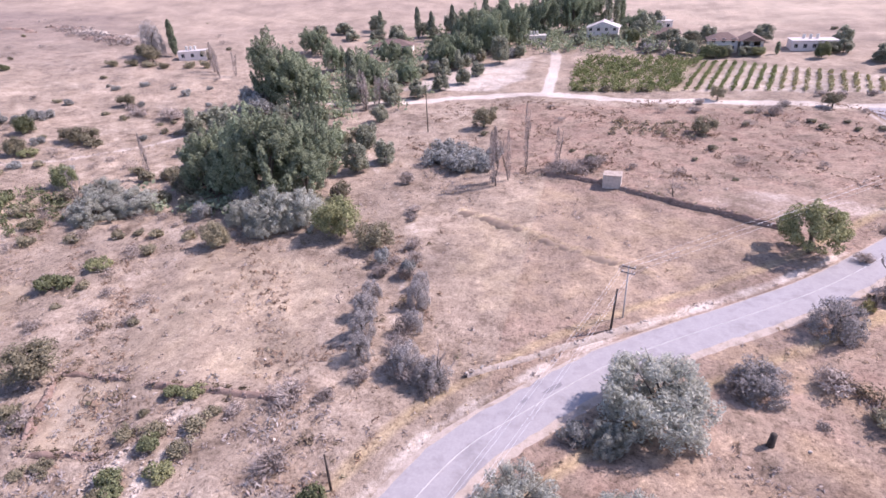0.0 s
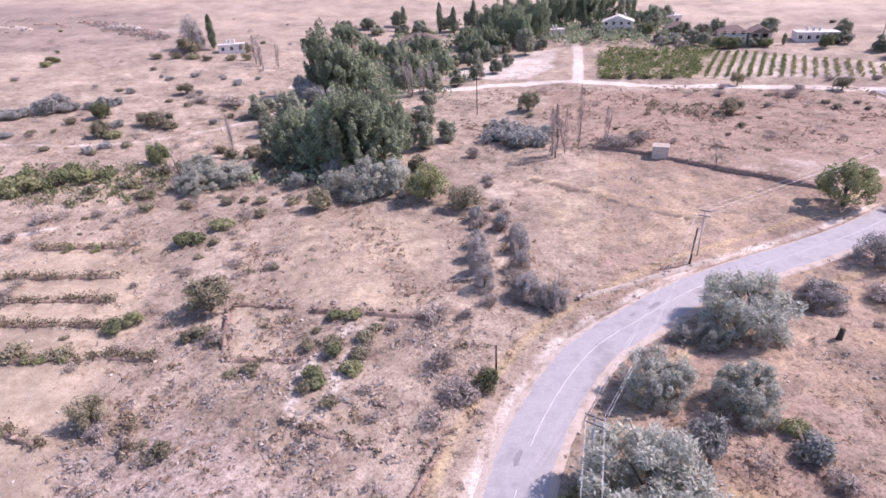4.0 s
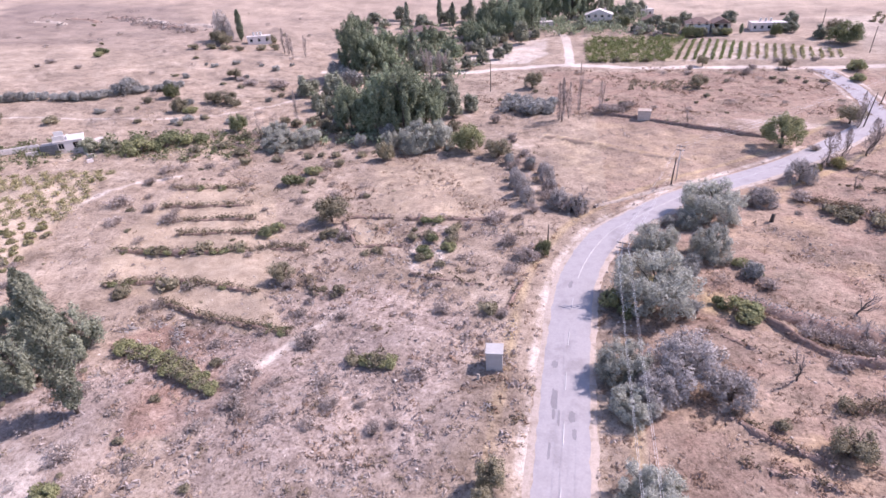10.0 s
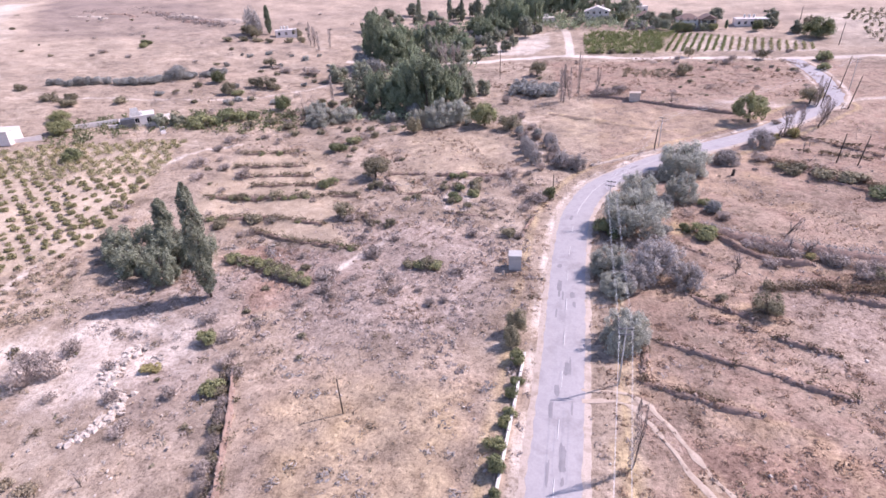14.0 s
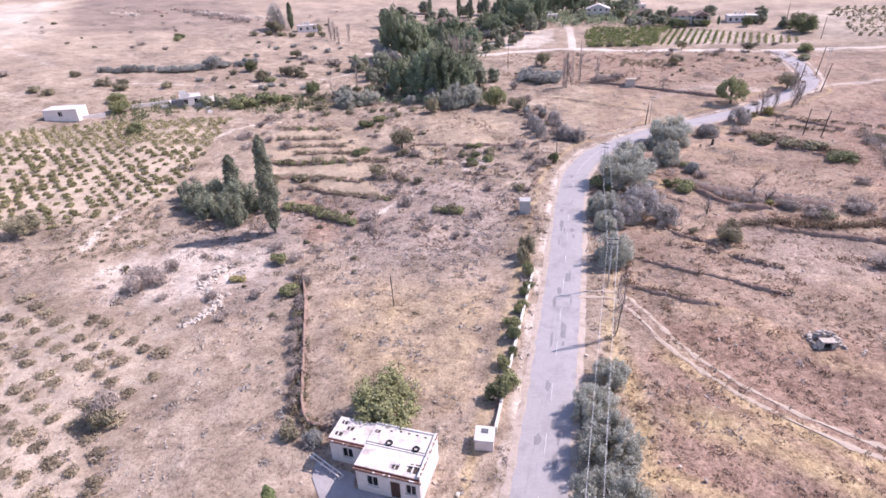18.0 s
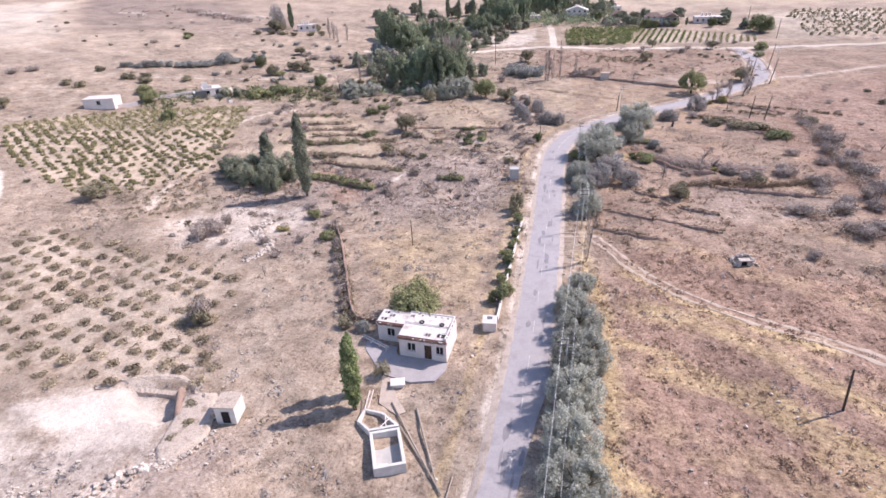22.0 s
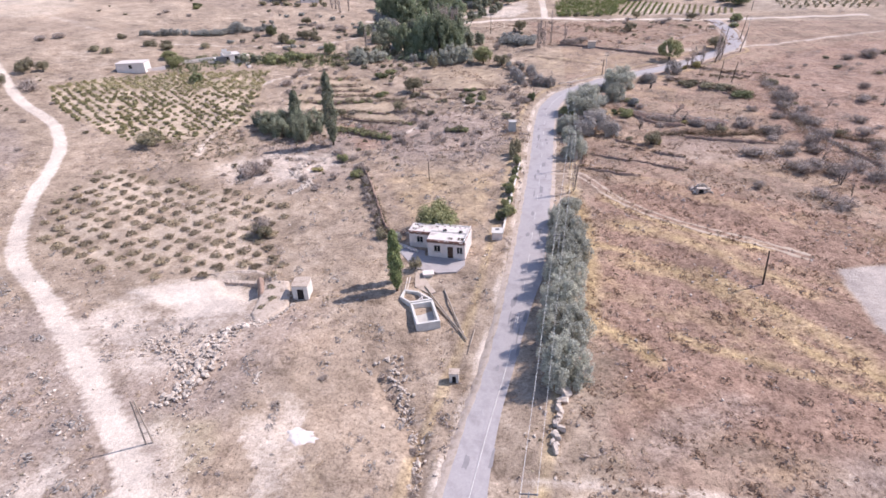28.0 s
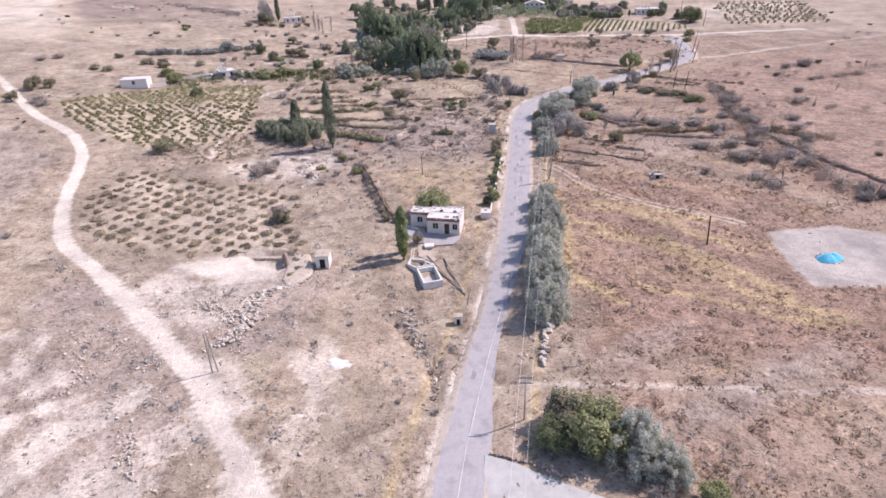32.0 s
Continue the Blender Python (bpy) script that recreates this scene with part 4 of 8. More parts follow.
for x, y, h, lx in ((80.0, 206.5, 8.5, 0.9), (74, 185.5, 8.0, 1.2), (68.5, 187.5, 7.5, 0.8), (57, 146.7, 6.0, 0.4), (60.3, 145.5, 6.0, 0.7), (99.5, 301, 8, 0), (101, 264, 8, 0.3),
                    (-17, 218, 9, 0)):
    pole("wooden_pole", "tall dark wooden pole far off beside the side road", x, y, h, 0.13, 0.09, "wood_dark", False, (lx, 0), group="far poles")
ob = thing("twin_pole", "pale twin-legged timber pole beside the dirt track", "utility pole", -35.4, -0.2, turn=25)
for dx in (-0.35, 0.35):
    part("leg", Soup().tube([(dx, 0, -0.2), (dx * 0.4, 0, 6.0)], [0.09, 0.07], 6).mesh("leg", M["wood_grey"]), ob)
for z in (1.5, 3.0, 4.5):
    part("rung", Soup().box(-0.33 + z * 0.035, -0.03, z, 0.33 - z * 0.035, 0.03, z + 0.06).mesh("rung", M["wood_grey"]), ob)
ob = thing("tree_stump", "dark cut tree stump standing upright in the dry field", "stump", 36.0, 138.6)
part("stump", Soup().tube([(0, 0, -0.2), (0, 0, 0.2), (0.05, 0, 1.3)], [0.42, 0.3, 0.26], 8).mesh("stump", M["wood_dark"], True), ob)


# ---- house with the flat roof ----
def wall_with_holes(x0, x1, z0, z1, y0, y1, holes, m=None):
    """A wall along x with openings (x, z, x, z) that go right through."""
    s = Soup()
    xs = sorted({x0, x1, *[h[0] for h in holes], *[h[2] for h in holes]})
    for a, b in zip(xs[:-1], xs[1:]):
        cut = sorted((h[1], h[3]) for h in holes if h[0] <= a + 1e-6 and h[2] >= b - 1e-6)
        z = z0
        for c, d in cut + [(z1, z1)]:
            if c - z > 1e-4:
                s.box(a, y0, z, b, y1, c, 0, m)
            z = d
    return s


def window(parent, x0, z0, x1, z1, y, m=None, name="window", bars=True):
    w = part(name, Soup().box(x0, y + 0.10, z0, x1, y + 0.12, z1, 0, m).mesh("pane", M["glass_dark"]), parent)
    f = Soup()
    for a, b, c, d in ((x0, z0, x0 + 0.07, z1), (x1 - 0.07, z0, x1, z1), (x0 + 0.07, z0, x1 - 0.07, z0 + 0.07), (x0 + 0.07, z1 - 0.07, x1 - 0.07, z1),
                       ((x0 + x1) / 2 - 0.03, z0 + 0.07, (x0 + x1) / 2 + 0.03, z1 - 0.07)):
        f.box(a, y + 0.05, b, c, y + 0.099, d, 0, m)
    part("window_frame", f.mesh("window_frame", M["plaster"]), w, "white painted window frame")
    part("window_sill", Soup().box(x0 - 0.08, y - 0.08, z0 - 0.08, x1 + 0.08, y + 0.06, z0 - 0.002, 0.01, m).mesh("window_sill", M["concrete_pale"]), w)
    if bars:
        for k in range(1, 5):
            x = x0 + (x1 - x0) * k / 5
            part("bar", Soup().tube([(x, y + 0.02, z0), (x, y + 0.02, z1)], [0.012, 0.012], 5).mesh("bar", M["iron"]), w)
    return w


house = thing("house", "white plastered flat-roofed village house with a broken brick cornice", "house", -7.75, 39.55, gz(-10, 41) - 0.05, -6)
s = wall_with_holes(-6.0, 0, 0, 3.05, 0, 0.3, [(-5.0, 1.0, -3.9, 2.2), (-2.85, 0.05, -1.85, 2.15), (-1.35, 1.0, -0.35, 2.2)])
part("wall", s.mesh("wall", M["plaster"]), house, "white plaster front wall")
s = wall_with_holes(-9.7, -6.002, 0, 3.0, 2.3, 2.6, [(-8.5, 1.0, -7.4, 2.2)])
part("wall", s.mesh("wall", M["plaster"]), house)
for a in ((-0.3, 0.302, 0, 0, 5.0, 3.05), (-9.7, 2.602, 0, -9.4, 5.0, 3.0), (-9.398, 4.7, 0, -0.302, 5.0, 3.02), (-6.0, 0.302, 0, -5.7, 2.298, 3.05), (-5.7, 2.3, 0, -5.55, 4.69, 2.9)):
    part("wall", Soup().box(*a).mesh("wall", M["plaster"]), house)
part("floor", Soup().box(-9.39, 0.31, -0.1, -0.31, 4.69, 0.06).mesh("floor", M["concrete"]), house)
part("roof", Soup().box(-6.05, 0.0, 3.054, 0.04, 5.03, 3.20, 0.03).mesh("roof", M["roof_white"]), house, "whitewashed flat concrete roof")
part("roof", Soup().box(-9.75, 2.3, 3.02, -6.054, 5.03, 3.15, 0.03).mesh("roof", M["roof_white"]), house)
part("roof_ridge", Soup().box(-6.0, 2.45, 3.204, 0.0, 2.62, 3.28, 0.02).mesh("roof_ridge", M["concrete_pale"]), house)
part("roof_step", Soup().box(-6.03, 2.7, 3.203, -0.4, 5.0, 3.30, 0.02).mesh("roof_step", M["roof_white"]), house)
part("parapet", Soup().box(-0.22, -0.02, 3.203, 0.03, 5.02, 3.52, 0.03).mesh("parapet", M["plaster_dirty"]), house)
part("parapet", Soup().box(-6.0, 4.82, 3.305, -0.25, 5.02, 3.42, 0.03).mesh("parapet", M["plaster_dirty"]), house)
for x, y in ((-3.9, 2.95), (-1.3, 2.9)):
    t = Soup()
    n1, n2 = 12, 6
    vs = [((0.26 + 0.08 * math.cos(b)) * math.cos(a) + x, (0.26 + 0.08 * math.cos(b)) * math.sin(a) + y, 3.38 + 0.08 * math.sin(b))
          for a in np.linspace(0, 2 * math.pi, n1, endpoint=False) for b in np.linspace(0, 2 * math.pi, n2, endpoint=False)]
    t.add(vs, [(i * n2 + j, ((i + 1) % n1) * n2 + j, ((i + 1) % n1) * n2 + (j + 1) % n2, i * n2 + (j + 1) % n2) for i in range(n1) for j in range(n2)])
    tagged(new("old_tyre", t.mesh("old_tyre", M["rubber"], True)), "old black car tyre lying on the flat roof", "tyre", "tyres on the roof").matrix_basis = house.matrix_basis.copy()
hr = random.Random(5)
# dark sheets paint the shade inside the roof's holes, with bare rafters across them
for x, y, sx, sy in ((-2.75, 0.5, 0.65, 0.6), (-1.35, 0.5, 1.05, 0.95), (-5.7, 3.9, 0.5, 0.35), (-9.35, 2.75, 0.8, 0.55), (-8.5, 3.6, 0.7, 0.5), (-9.3, 4.2, 0.6, 0.45), (-7.4, 2.6, 0.25, 0.2),
                     (-4.4, 4.3, 0.3, 0.14), (-3.5, 4.45, 0.25, 0.14), (-2.7, 4.4, 0.3, 0.14), (-1.9, 4.4, 0.25, 0.14), (-1.1, 4.35, 0.3, 0.14)):
    z = 3.155 if x < -6 else (3.305 if y > 2.7 else 3.205)
    hole_shade = part("roof_felt", Soup().add([(x, y, z), (x + sx * 0.9, y - 0.06, z), (x + sx, y + sy, z), (x + sx * 0.1, y + sy * 0.9, z), (x, y, z + 0.02), (x + sx * 0.9, y - 0.06, z + 0.02), (x + sx, y + sy, z + 0.02), (x + sx * 0.1, y + sy * 0.9, z + 0.02)],
                                     [(3, 2, 1, 0), (4, 5, 6, 7), (0, 1, 5, 4), (1, 2, 6, 5), (2, 3, 7, 6), (3, 0, 4, 7)]).mesh("roof_felt", M["wood_dark"]), house, "dark sheet painted as the shade inside a hole in the broken roof")
    if sx > 0.45:
        part("rafter", Soup().box(x + sx * 0.4, y - 0.1, z + 0.021, x + sx * 0.52, y + sy + 0.08, z + 0.10, 0.01).mesh("rafter", M["plaster_dirty"]), hole_shade)
        part("rafter", Soup().box(x - 0.05, y + sy * 0.55, z + 0.101, x + sx + 0.05, y + sy * 0.68, z + 0.16, 0.01).mesh("rafter", M["plaster_dirty"]), hole_shade)
part("roof_seam", Soup().box(-5.9, 2.64, 3.204, -0.4, 2.69, 3.215).mesh("roof_seam", M["patch"]), house)
# broken brick cornice along the front edges
part("cornice", Soup().box(-6.0, -0.06, 2.64, 0.03, -0.003, 3.19, 0.01).mesh("cornice", M["brick"]), house, "crumbling red brick cornice")
part("cornice", Soup().box(-9.72, 2.24, 2.62, -6.01, 2.297, 3.14, 0.01).mesh("cornice", M["brick"]), house, "crumbling red brick cornice")
brick_mesh = Soup().box(-0.11, -0.06, -0.05, 0.11, 0.06, 0.05, 0.012).mesh("brick", M["brick"])
pale_brick_mesh = Soup().box(-0.11, -0.06, -0.05, 0.11, 0.06, 0.05, 0.012).mesh("brick", M["plaster_dirty"])
for row in range(5):
    for k in range(26):
        if hr.random() < 0.07:
            continue
        b = part("brick", brick_mesh if hr.random() < 0.9 else pale_brick_mesh, house)
        b.matrix_basis = pose(-5.95 + k * 0.238 + 0.1 * (row % 2), -0.075 - 0.06 * row, 2.69 + 0.118 * row, hr.uniform(-8, 8), hr.uniform(-5, 5), hr.uniform(-7, 7))
    for k in range(15):
        if hr.random() < 0.15:
            continue
        b = part("brick", brick_mesh if hr.random() < 0.9 else pale_brick_mesh, house)
        b.matrix_basis = pose(-9.65 + k * 0.238 + 0.1 * (row % 2), 2.225 - 0.06 * row, 2.66 + 0.118 * row, hr.uniform(-8, 8), hr.uniform(-5, 5), hr.uniform(-7, 7))
for k in range(20):
    b = part("brick", brick_mesh if hr.random() < 0.6 else pale_brick_mesh, house)
    b.matrix_basis = pose(0.05, 0.1 + k * 0.245, 3.44 + 0.05 * (k % 2), 0, 0, 90 + hr.uniform(-15, 15))
window(house, -5.0, 1.0, -3.9, 2.2, 0.0)
window(house, -1.35, 1.0, -0.35, 2.2, 0.0)
window(house, -8.5, 1.0, -7.4, 2.2, 2.3)
d = part("door", Soup().box(-2.80, 0.12, 0.06, -1.90, 0.18, 2.12, 0.01).mesh("door", M["door"]), house, "dark brown wooden front door")
part("door_frame", Soup().box(-2.85, 0.06, 0.06, -2.801, 0.2, 2.15).box(-1.899, 0.06, 0.06, -1.85, 0.2, 2.15).box(-2.80, 0.06, 2.121, -1.90, 0.2, 2.149).mesh("door_frame", M["plaster_dirty"]), d)
part("door_handle", Soup().tube([(-2.0, 0.05, 1.05), (-2.12, 0.05, 1.05)], [0.015, 0.015], 6).mesh("door_handle", M["iron"]), d)
for z in (0.55, 1.35):
    part("door_panel", Soup().box(-2.68, 0.10, z - 0.3, -2.02, 0.118, z + 0.35, 0.005).mesh("door_panel", M["door"]), d)
yard = Soup()
pts = [(-18.6, 42.3), (-17.5, 42.1), (-14.4, 41.6), (-14.2, 40.2), (-7.7, 39.4), (-7.6, 38.2), (-8.6, 36.2), (-11.5, 35.6), (-15.2, 36.6), (-18.3, 40.6)]
zt = gz(-12, 38.5) + 0.06
yard.add([(x, y, max(zt, gz(x, y) + 0.09)) for x, y in pts] + [(x, y, zt - 0.5) for x, y in pts], [tuple(range(10))] + [(i, i + 10, (i + 1) % 10 + 10, (i + 1) % 10) for i in range(10)])
tagged(new("yard_pavement", yard.mesh("yard_pavement", M["asphalt"])), "grey concrete yard in front of the white house", "pavement", kind="structure")
path = Soup()
pts = [(-15.0, 36.4), (-14.0, 36.2), (-12.4, 33.2), (-11.0, 31.4), (-12.0, 30.9), (-14.3, 32.2)]
vt = [(x, y, gz(x, y) + 0.05) for x, y in pts]
path.add(vt + [(x, y, z - 0.4) for x, y, z in vt], [tuple(range(6))] + [(i, i + 6, (i + 1) % 6 + 6, (i + 1) % 6) for i in range(6)])
tagged(new("path_pavement", path.mesh("path_pavement", M["shoulder"])), "grey concrete path leading to the water basin", "pavement", kind="structure")

# ---- water basin ----
tank = thing("water_basin", "pale concrete irrigation basin with a smaller settling basin", "water basin", -12.3, 23.0, gz(-12, 26) - 0.1, 21)


def ring_walls(parent, pts, w, z0, z1, mat):
    for (ax, ay), (bx, by) in zip(pts, pts[1:] + pts[:1]):
        L = math.hypot(bx - ax, by - ay)
        m = Matrix.Translation((ax, ay, 0)) @ Matrix.Rotation(math.atan2(by - ay, bx - ax), 4, "Z")
        part("basin_wall", Soup().box(w / 2 + 0.002, -w / 2, z0, L + w / 2, w / 2, z1, 0.03, m).mesh("basin_wall", M[mat]), parent)


ring_walls(tank, [(0.15, 0.15), (3.05, 0.15), (3.05, 4.75), (0.15, 4.75)], 0.34, -0.3, 1.15, "concrete_pale")
ring_walls(tank, [(0.0, 5.15), (3.0, 5.15), (1.6, 7.3), (-0.2, 8.3), (-1.0, 6.7)], 0.3, -0.3, 1.25, "concrete_pale")
part("basin_floor", Soup().box(0.32, 0.32, -0.2, 2.88, 4.58, 0.12).mesh("basin_floor", M["concrete"]), tank, "grey concrete basin floor, darker than the walls")
part("basin_floor", Soup().box(0.3, 5.32, -0.2, 1.6, 7.0, 0.3).mesh("basin_floor", M["concrete"]), tank)
part("basin_step", Soup().box(0.5, 0.5, 0.122, 1.5, 1.2, 0.3, 0.02).mesh("basin_step", M["plaster_dirty"]), tank)
for a, b in (((1.2, 5.2, 1.3), (2.4, 6.3, 1.32)), ((1.8, 5.2, 1.3), (1.9, 7.0, 1.32)), ((-0.2, 8.3, 1.3), (0.6, 10.4, 1.9)), ((0.2, 8.3, 1.3), (1.0, 10.4, 1.9))):
    part("pipe", Soup().tube([a, b], [0.06, 0.06], 6).mesh("pipe", M["plaster"]), tank, "white plastic water pipe")
ob = thing("white_block", "white concrete block table standing by the path", "block", -13.4, 34.4, turn=14)
part("slab", Soup().box(-0.1, 0, 0.45, 1.6, 1.3, 0.62, 0.03).mesh("slab", M["plaster"]), ob)
part("base", Soup().box(0.05, 0.15, -0.1, 1.45, 1.15, 0.449).mesh("base", M["concrete_pale"]), ob)
ob = thing("pipe_rail", "white pipe rail leading down from the house corner", "railing", -19.3, 42.6, turn=-28)
part("pipe", Soup().tube([(0, 0, 0.5), (1.5, 0, 0.5), (4.2, 0.1, 0.35)], [0.06, 0.06, 0.06], 6).mesh("pipe", M["plaster"]), ob)
part("pipe", Soup().tube([(0, 0.35, 0.5), (1.5, 0.35, 0.5), (4.2, 0.45, 0.35)], [0.06, 0.06, 0.06], 6).mesh("pipe", M["plaster"]), ob)
for x in (0.1, 1.5, 2.9, 4.1):
    part("post", Soup().box(x - 0.05, -0.05, -0.1, x + 0.05, 0.5, 0.34, 0.01).mesh("post", M["concrete_pale"]), ob)
for (ax, ay), (bx, by), r in (((-12.8, 32.4), (-5.5, 22.0), 0.13), ((-9.9, 32.0), (-5.8, 22.3), 0.13), ((-11.2, 29.4), (-5.6, 22.4), 0.11), ((-4.7, 24.1), (-5.2, 19.6), 0.07)):
    lg = thing("wooden_log", "long dry grey log lying on the grass below the basin", "log", ax, ay, gz(ax, ay), group="logs on the grass")
    part("log", Soup().tube([(0, 0, r), ((bx - ax) * 0.5, (by - ay) * 0.5, gz((ax + bx) / 2, (ay + by) / 2) - gz(ax, ay) + r), (bx - ax, by - ay, gz(bx, by) - gz(ax, ay) + r)],
                            [r, r * 0.9, r * 0.6], 7).mesh("log", M["wood_grey"], True), lg)


# ---- huts ----
def hut(name, label, x, y, w, d, h, turn, mat, door=True, roof_mat="concrete_pale", over=0.08, roof_t=0.12):
    ob = thing(name, label, "hut", x, y, turn=turn, sink=0.1)
    holes = [(w * 0.3, 0.05, w * 0.72, h * 0.78)] if door else []
    part("wall", wall_with_holes(0, w, 0, h, 0, 0.15, holes).mesh("wall", M[mat]), ob)
    for a in ((0, 0.152, 0, 0.15, d, h), (w - 0.15, 0.152, 0, w, d, h), (0.152, d - 0.15, 0, w - 0.152, d, h)):
        part("wall", Soup().box(*a).mesh("wall", M[mat]), ob)
    part("roof", Soup().box(-over, -over, h + 0.002, w + over, d + over, h + roof_t, 0.02).mesh("roof", M[roof_mat]), ob)
    part("floor", Soup().box(0.152, 0.152, -0.1, w - 0.152, d - 0.152, 0.02).mesh("floor", M["concrete"]), ob)
    if door:
        # near-black panel stands in for the shade of an open doorway
        part("door", Soup().box(w * 0.3 + 0.02, 0.06, 0.06, w * 0.72 - 0.02, 0.10, h * 0.77).mesh("door", M["dark"]), ob, "near-black panel painted for the shade inside the doorway")
    return ob


hut("pump_hut", "small white plastered pump hut with a dirt-covered roof", -30.6, 26.3, 2.2, 2.4, 2.2, 6, "plaster_dirty", True, "pale_bank")
hut("roadside_hut", "small pale concrete meter hut beside the road", -3.75, 98.6, 1.75, 1.7, 2.4, 4, "concrete", False, "concrete")
ob = hut("water_kiosk", "white masonry water box built against the road wall", -4.05, 46.1, 1.75, 1.8, 1.3, 2, "plaster", False)
# dark plate stands in for the shaded opening in the box roof
part("hatch", Soup().box(0.5, 0.9, 1.422, 1.2, 1.5, 1.45, 0.01).mesh("hatch", M["iron"]), ob)
hut("water_kiosk", "small pale concrete valve box on the slope", -6.75, 14.4, 1.1, 0.9, 1.5, 3, "concrete_pale", True, "pale_bank")
hut("transformer_hut", "square pale brick transformer hut beyond the dry field", 21.5, 191.0, 2.9, 2.4, 2.4, -6, "stone_pale", False, "pale_bank")
ob = thing("marker_stone", "small pale marker stone beside the meter hut", "stone", -4.4, 97.2)
part("stone", Soup().box(-0.12, -0.1, -0.1, 0.14, 0.1, 0.75, 0.03).mesh("stone", M["stone_pale"]), ob)
ob = thing("spring_house", "low rubble stone spring house with a dark opening", "spring house", 33.0, 66.0, turn=8)
rr = random.Random(3)
s = Soup()
for k in range(330):
    x, y = rr.gauss(1.0, 1.0), rr.uniform(0.3, 3.0)
    top = 1.6 * max(0, 1 - ((x - 0.8) / 1.9) ** 2) * max(0, 1 - ((y - 1.3) / 2.2) ** 2)
    if -0.2 < x < 1.2 and y < 1.5:
        continue
    s.rock((x, y, rr.uniform(0.05, 1.0) * top), rr.uniform(0.12, 0.3), rr)
for k in range(70):
    s.rock((rr.uniform(1.5, 4.6), rr.uniform(-0.6, 2.6), 0.05), rr.uniform(0.07, 0.2), rr)
tagged(part("rubble", s.mesh("rubble", M["stone_pale"]), ob), "loose pale rubble", kind="stuff")
for x in (-0.35, 1.1):
    for z in (0.1, 0.45, 0.8):
        part("stone", Soup().box(x - 0.25, 0.2 + 0.05 * z, z - 0.17, x + 0.3, 0.9, z + 0.165, 0.05).mesh("stone", M["stone_pale"]), ob)
part("lintel", Soup().box(-0.45, 0.12, 1.02, 1.25, 1.05, 1.2, 0.06).mesh("lintel", M["stone_pale"]), ob, "flat stone lintel slab")
# solid near-black block paints the deep shade inside the entrance
part("opening", Soup().box(-0.08, 0.5, -0.1, 0.83, 0.9, 1.01).mesh("opening", M["dark"]), ob, "dark opening")


# ---- far buildings ----
def far_house(name, label, x, y, w, d, h, turn, wall_mat, roof, rows, cols, roof_mat="tile_roof", z=None):
    ob = thing(name, label, "house", x, y, z=z, turn=turn, sink=0.6)
    sh = h / rows
    holes = []
    for r in range(rows):
        for c in range(cols):
            cx = w * (c + 0.5) / cols
            holes.append((cx - 0.55, r * sh + 1.4, cx + 0.55, r * sh + 2.7))
    part("wall", wall_with_holes(0, w, 0, h, 0, 0.25, holes).mesh("wall", M[wall_mat]), ob)
    for a in ((0, 0.252, 0, 0.25, d, h), (w - 0.25, 0.252, 0, w, d, h), (0.252, d - 0.25, 0, w - 0.252, d, h)):
        part("wall", Soup().box(*a).mesh("wall", M[wall_mat]), ob)
    for hx in holes:
        window(ob, *hx, 0.0, bars=False)
    part("floor", Soup().box(0.26, 0.26, 0, w - 0.26, d - 0.26, 0.1).mesh("floor", M["concrete"]), ob)
    if roof == "gable":
        s = Soup().add([(-0.5, -0.5, h), (w + 0.5, -0.5, h), (w + 0.5, d + 0.5, h), (-0.5, d + 0.5, h), (w / 2, -0.5, h + 2.2), (w / 2, d + 0.5, h + 2.2)],
                       [(0, 1, 4), (2, 3, 5), (1, 2, 5, 4), (3, 0, 4, 5), (3, 2, 1, 0)])
        part("roof", s.mesh("roof", M[roof_mat]), ob)
        part("chimney", Soup().box(w * 0.7, d * 0.6, h + 0.4, w * 0.7 + 0.6, d * 0.6 + 0.6, h + 2.6, 0.03).mesh("chimney", M["plaster"]), ob)
    elif roof == "hip":
        s = Soup().add([(-0.6, -0.6, h), (w + 0.6, -0.6, h), (w + 0.6, d + 0.6, h), (-0.6, d + 0.6, h), (w * 0.35, d / 2, h + 2.0), (w * 0.65, d / 2, h + 2.0)],
                       [(0, 1, 5, 4), (1, 2, 5), (2, 3, 4, 5), (3, 0, 4), (3, 2, 1, 0)])
        part("roof", s.mesh("roof", M[roof_mat]), ob)
    elif roof == "plain":
        part("roof", Soup().box(-0.1, -0.1, h + 0.002, w + 0.1, d + 0.1, h + 0.2, 0.03).mesh("roof", M["roof_white"]), ob)
    else:
        part("roof", Soup().box(-0.15, -0.15, h + 0.002, w + 0.15, d + 0.15, h + 0.25, 0.03).mesh("roof", M["roof_white"]), ob)
        for k in range(3):
            part("water_tank", Soup().tube([(w * (0.3 + 0.15 * k), d * 0.6, h + 0.3), (w * (0.3 + 0.15 * k), d * 0.6, h + 1.6)], [0.45, 0.45], 8).mesh("water_tank", M["concrete_pale"]), ob)
    return ob


far_house("village_house", "white two-storey village house with a gabled roof among trees", 12.8, 323, 11.2, 8, 4.9, -4, "plaster", "gable", 2, 4, "roof_white")
v2 = far_house("village_house", "low red-roofed house with a gabled wing and dark timber balconies", 51.4, 301.5, 8.4, 8, 4.2, -4, "plaster_dirty", "hip", 2, 3)
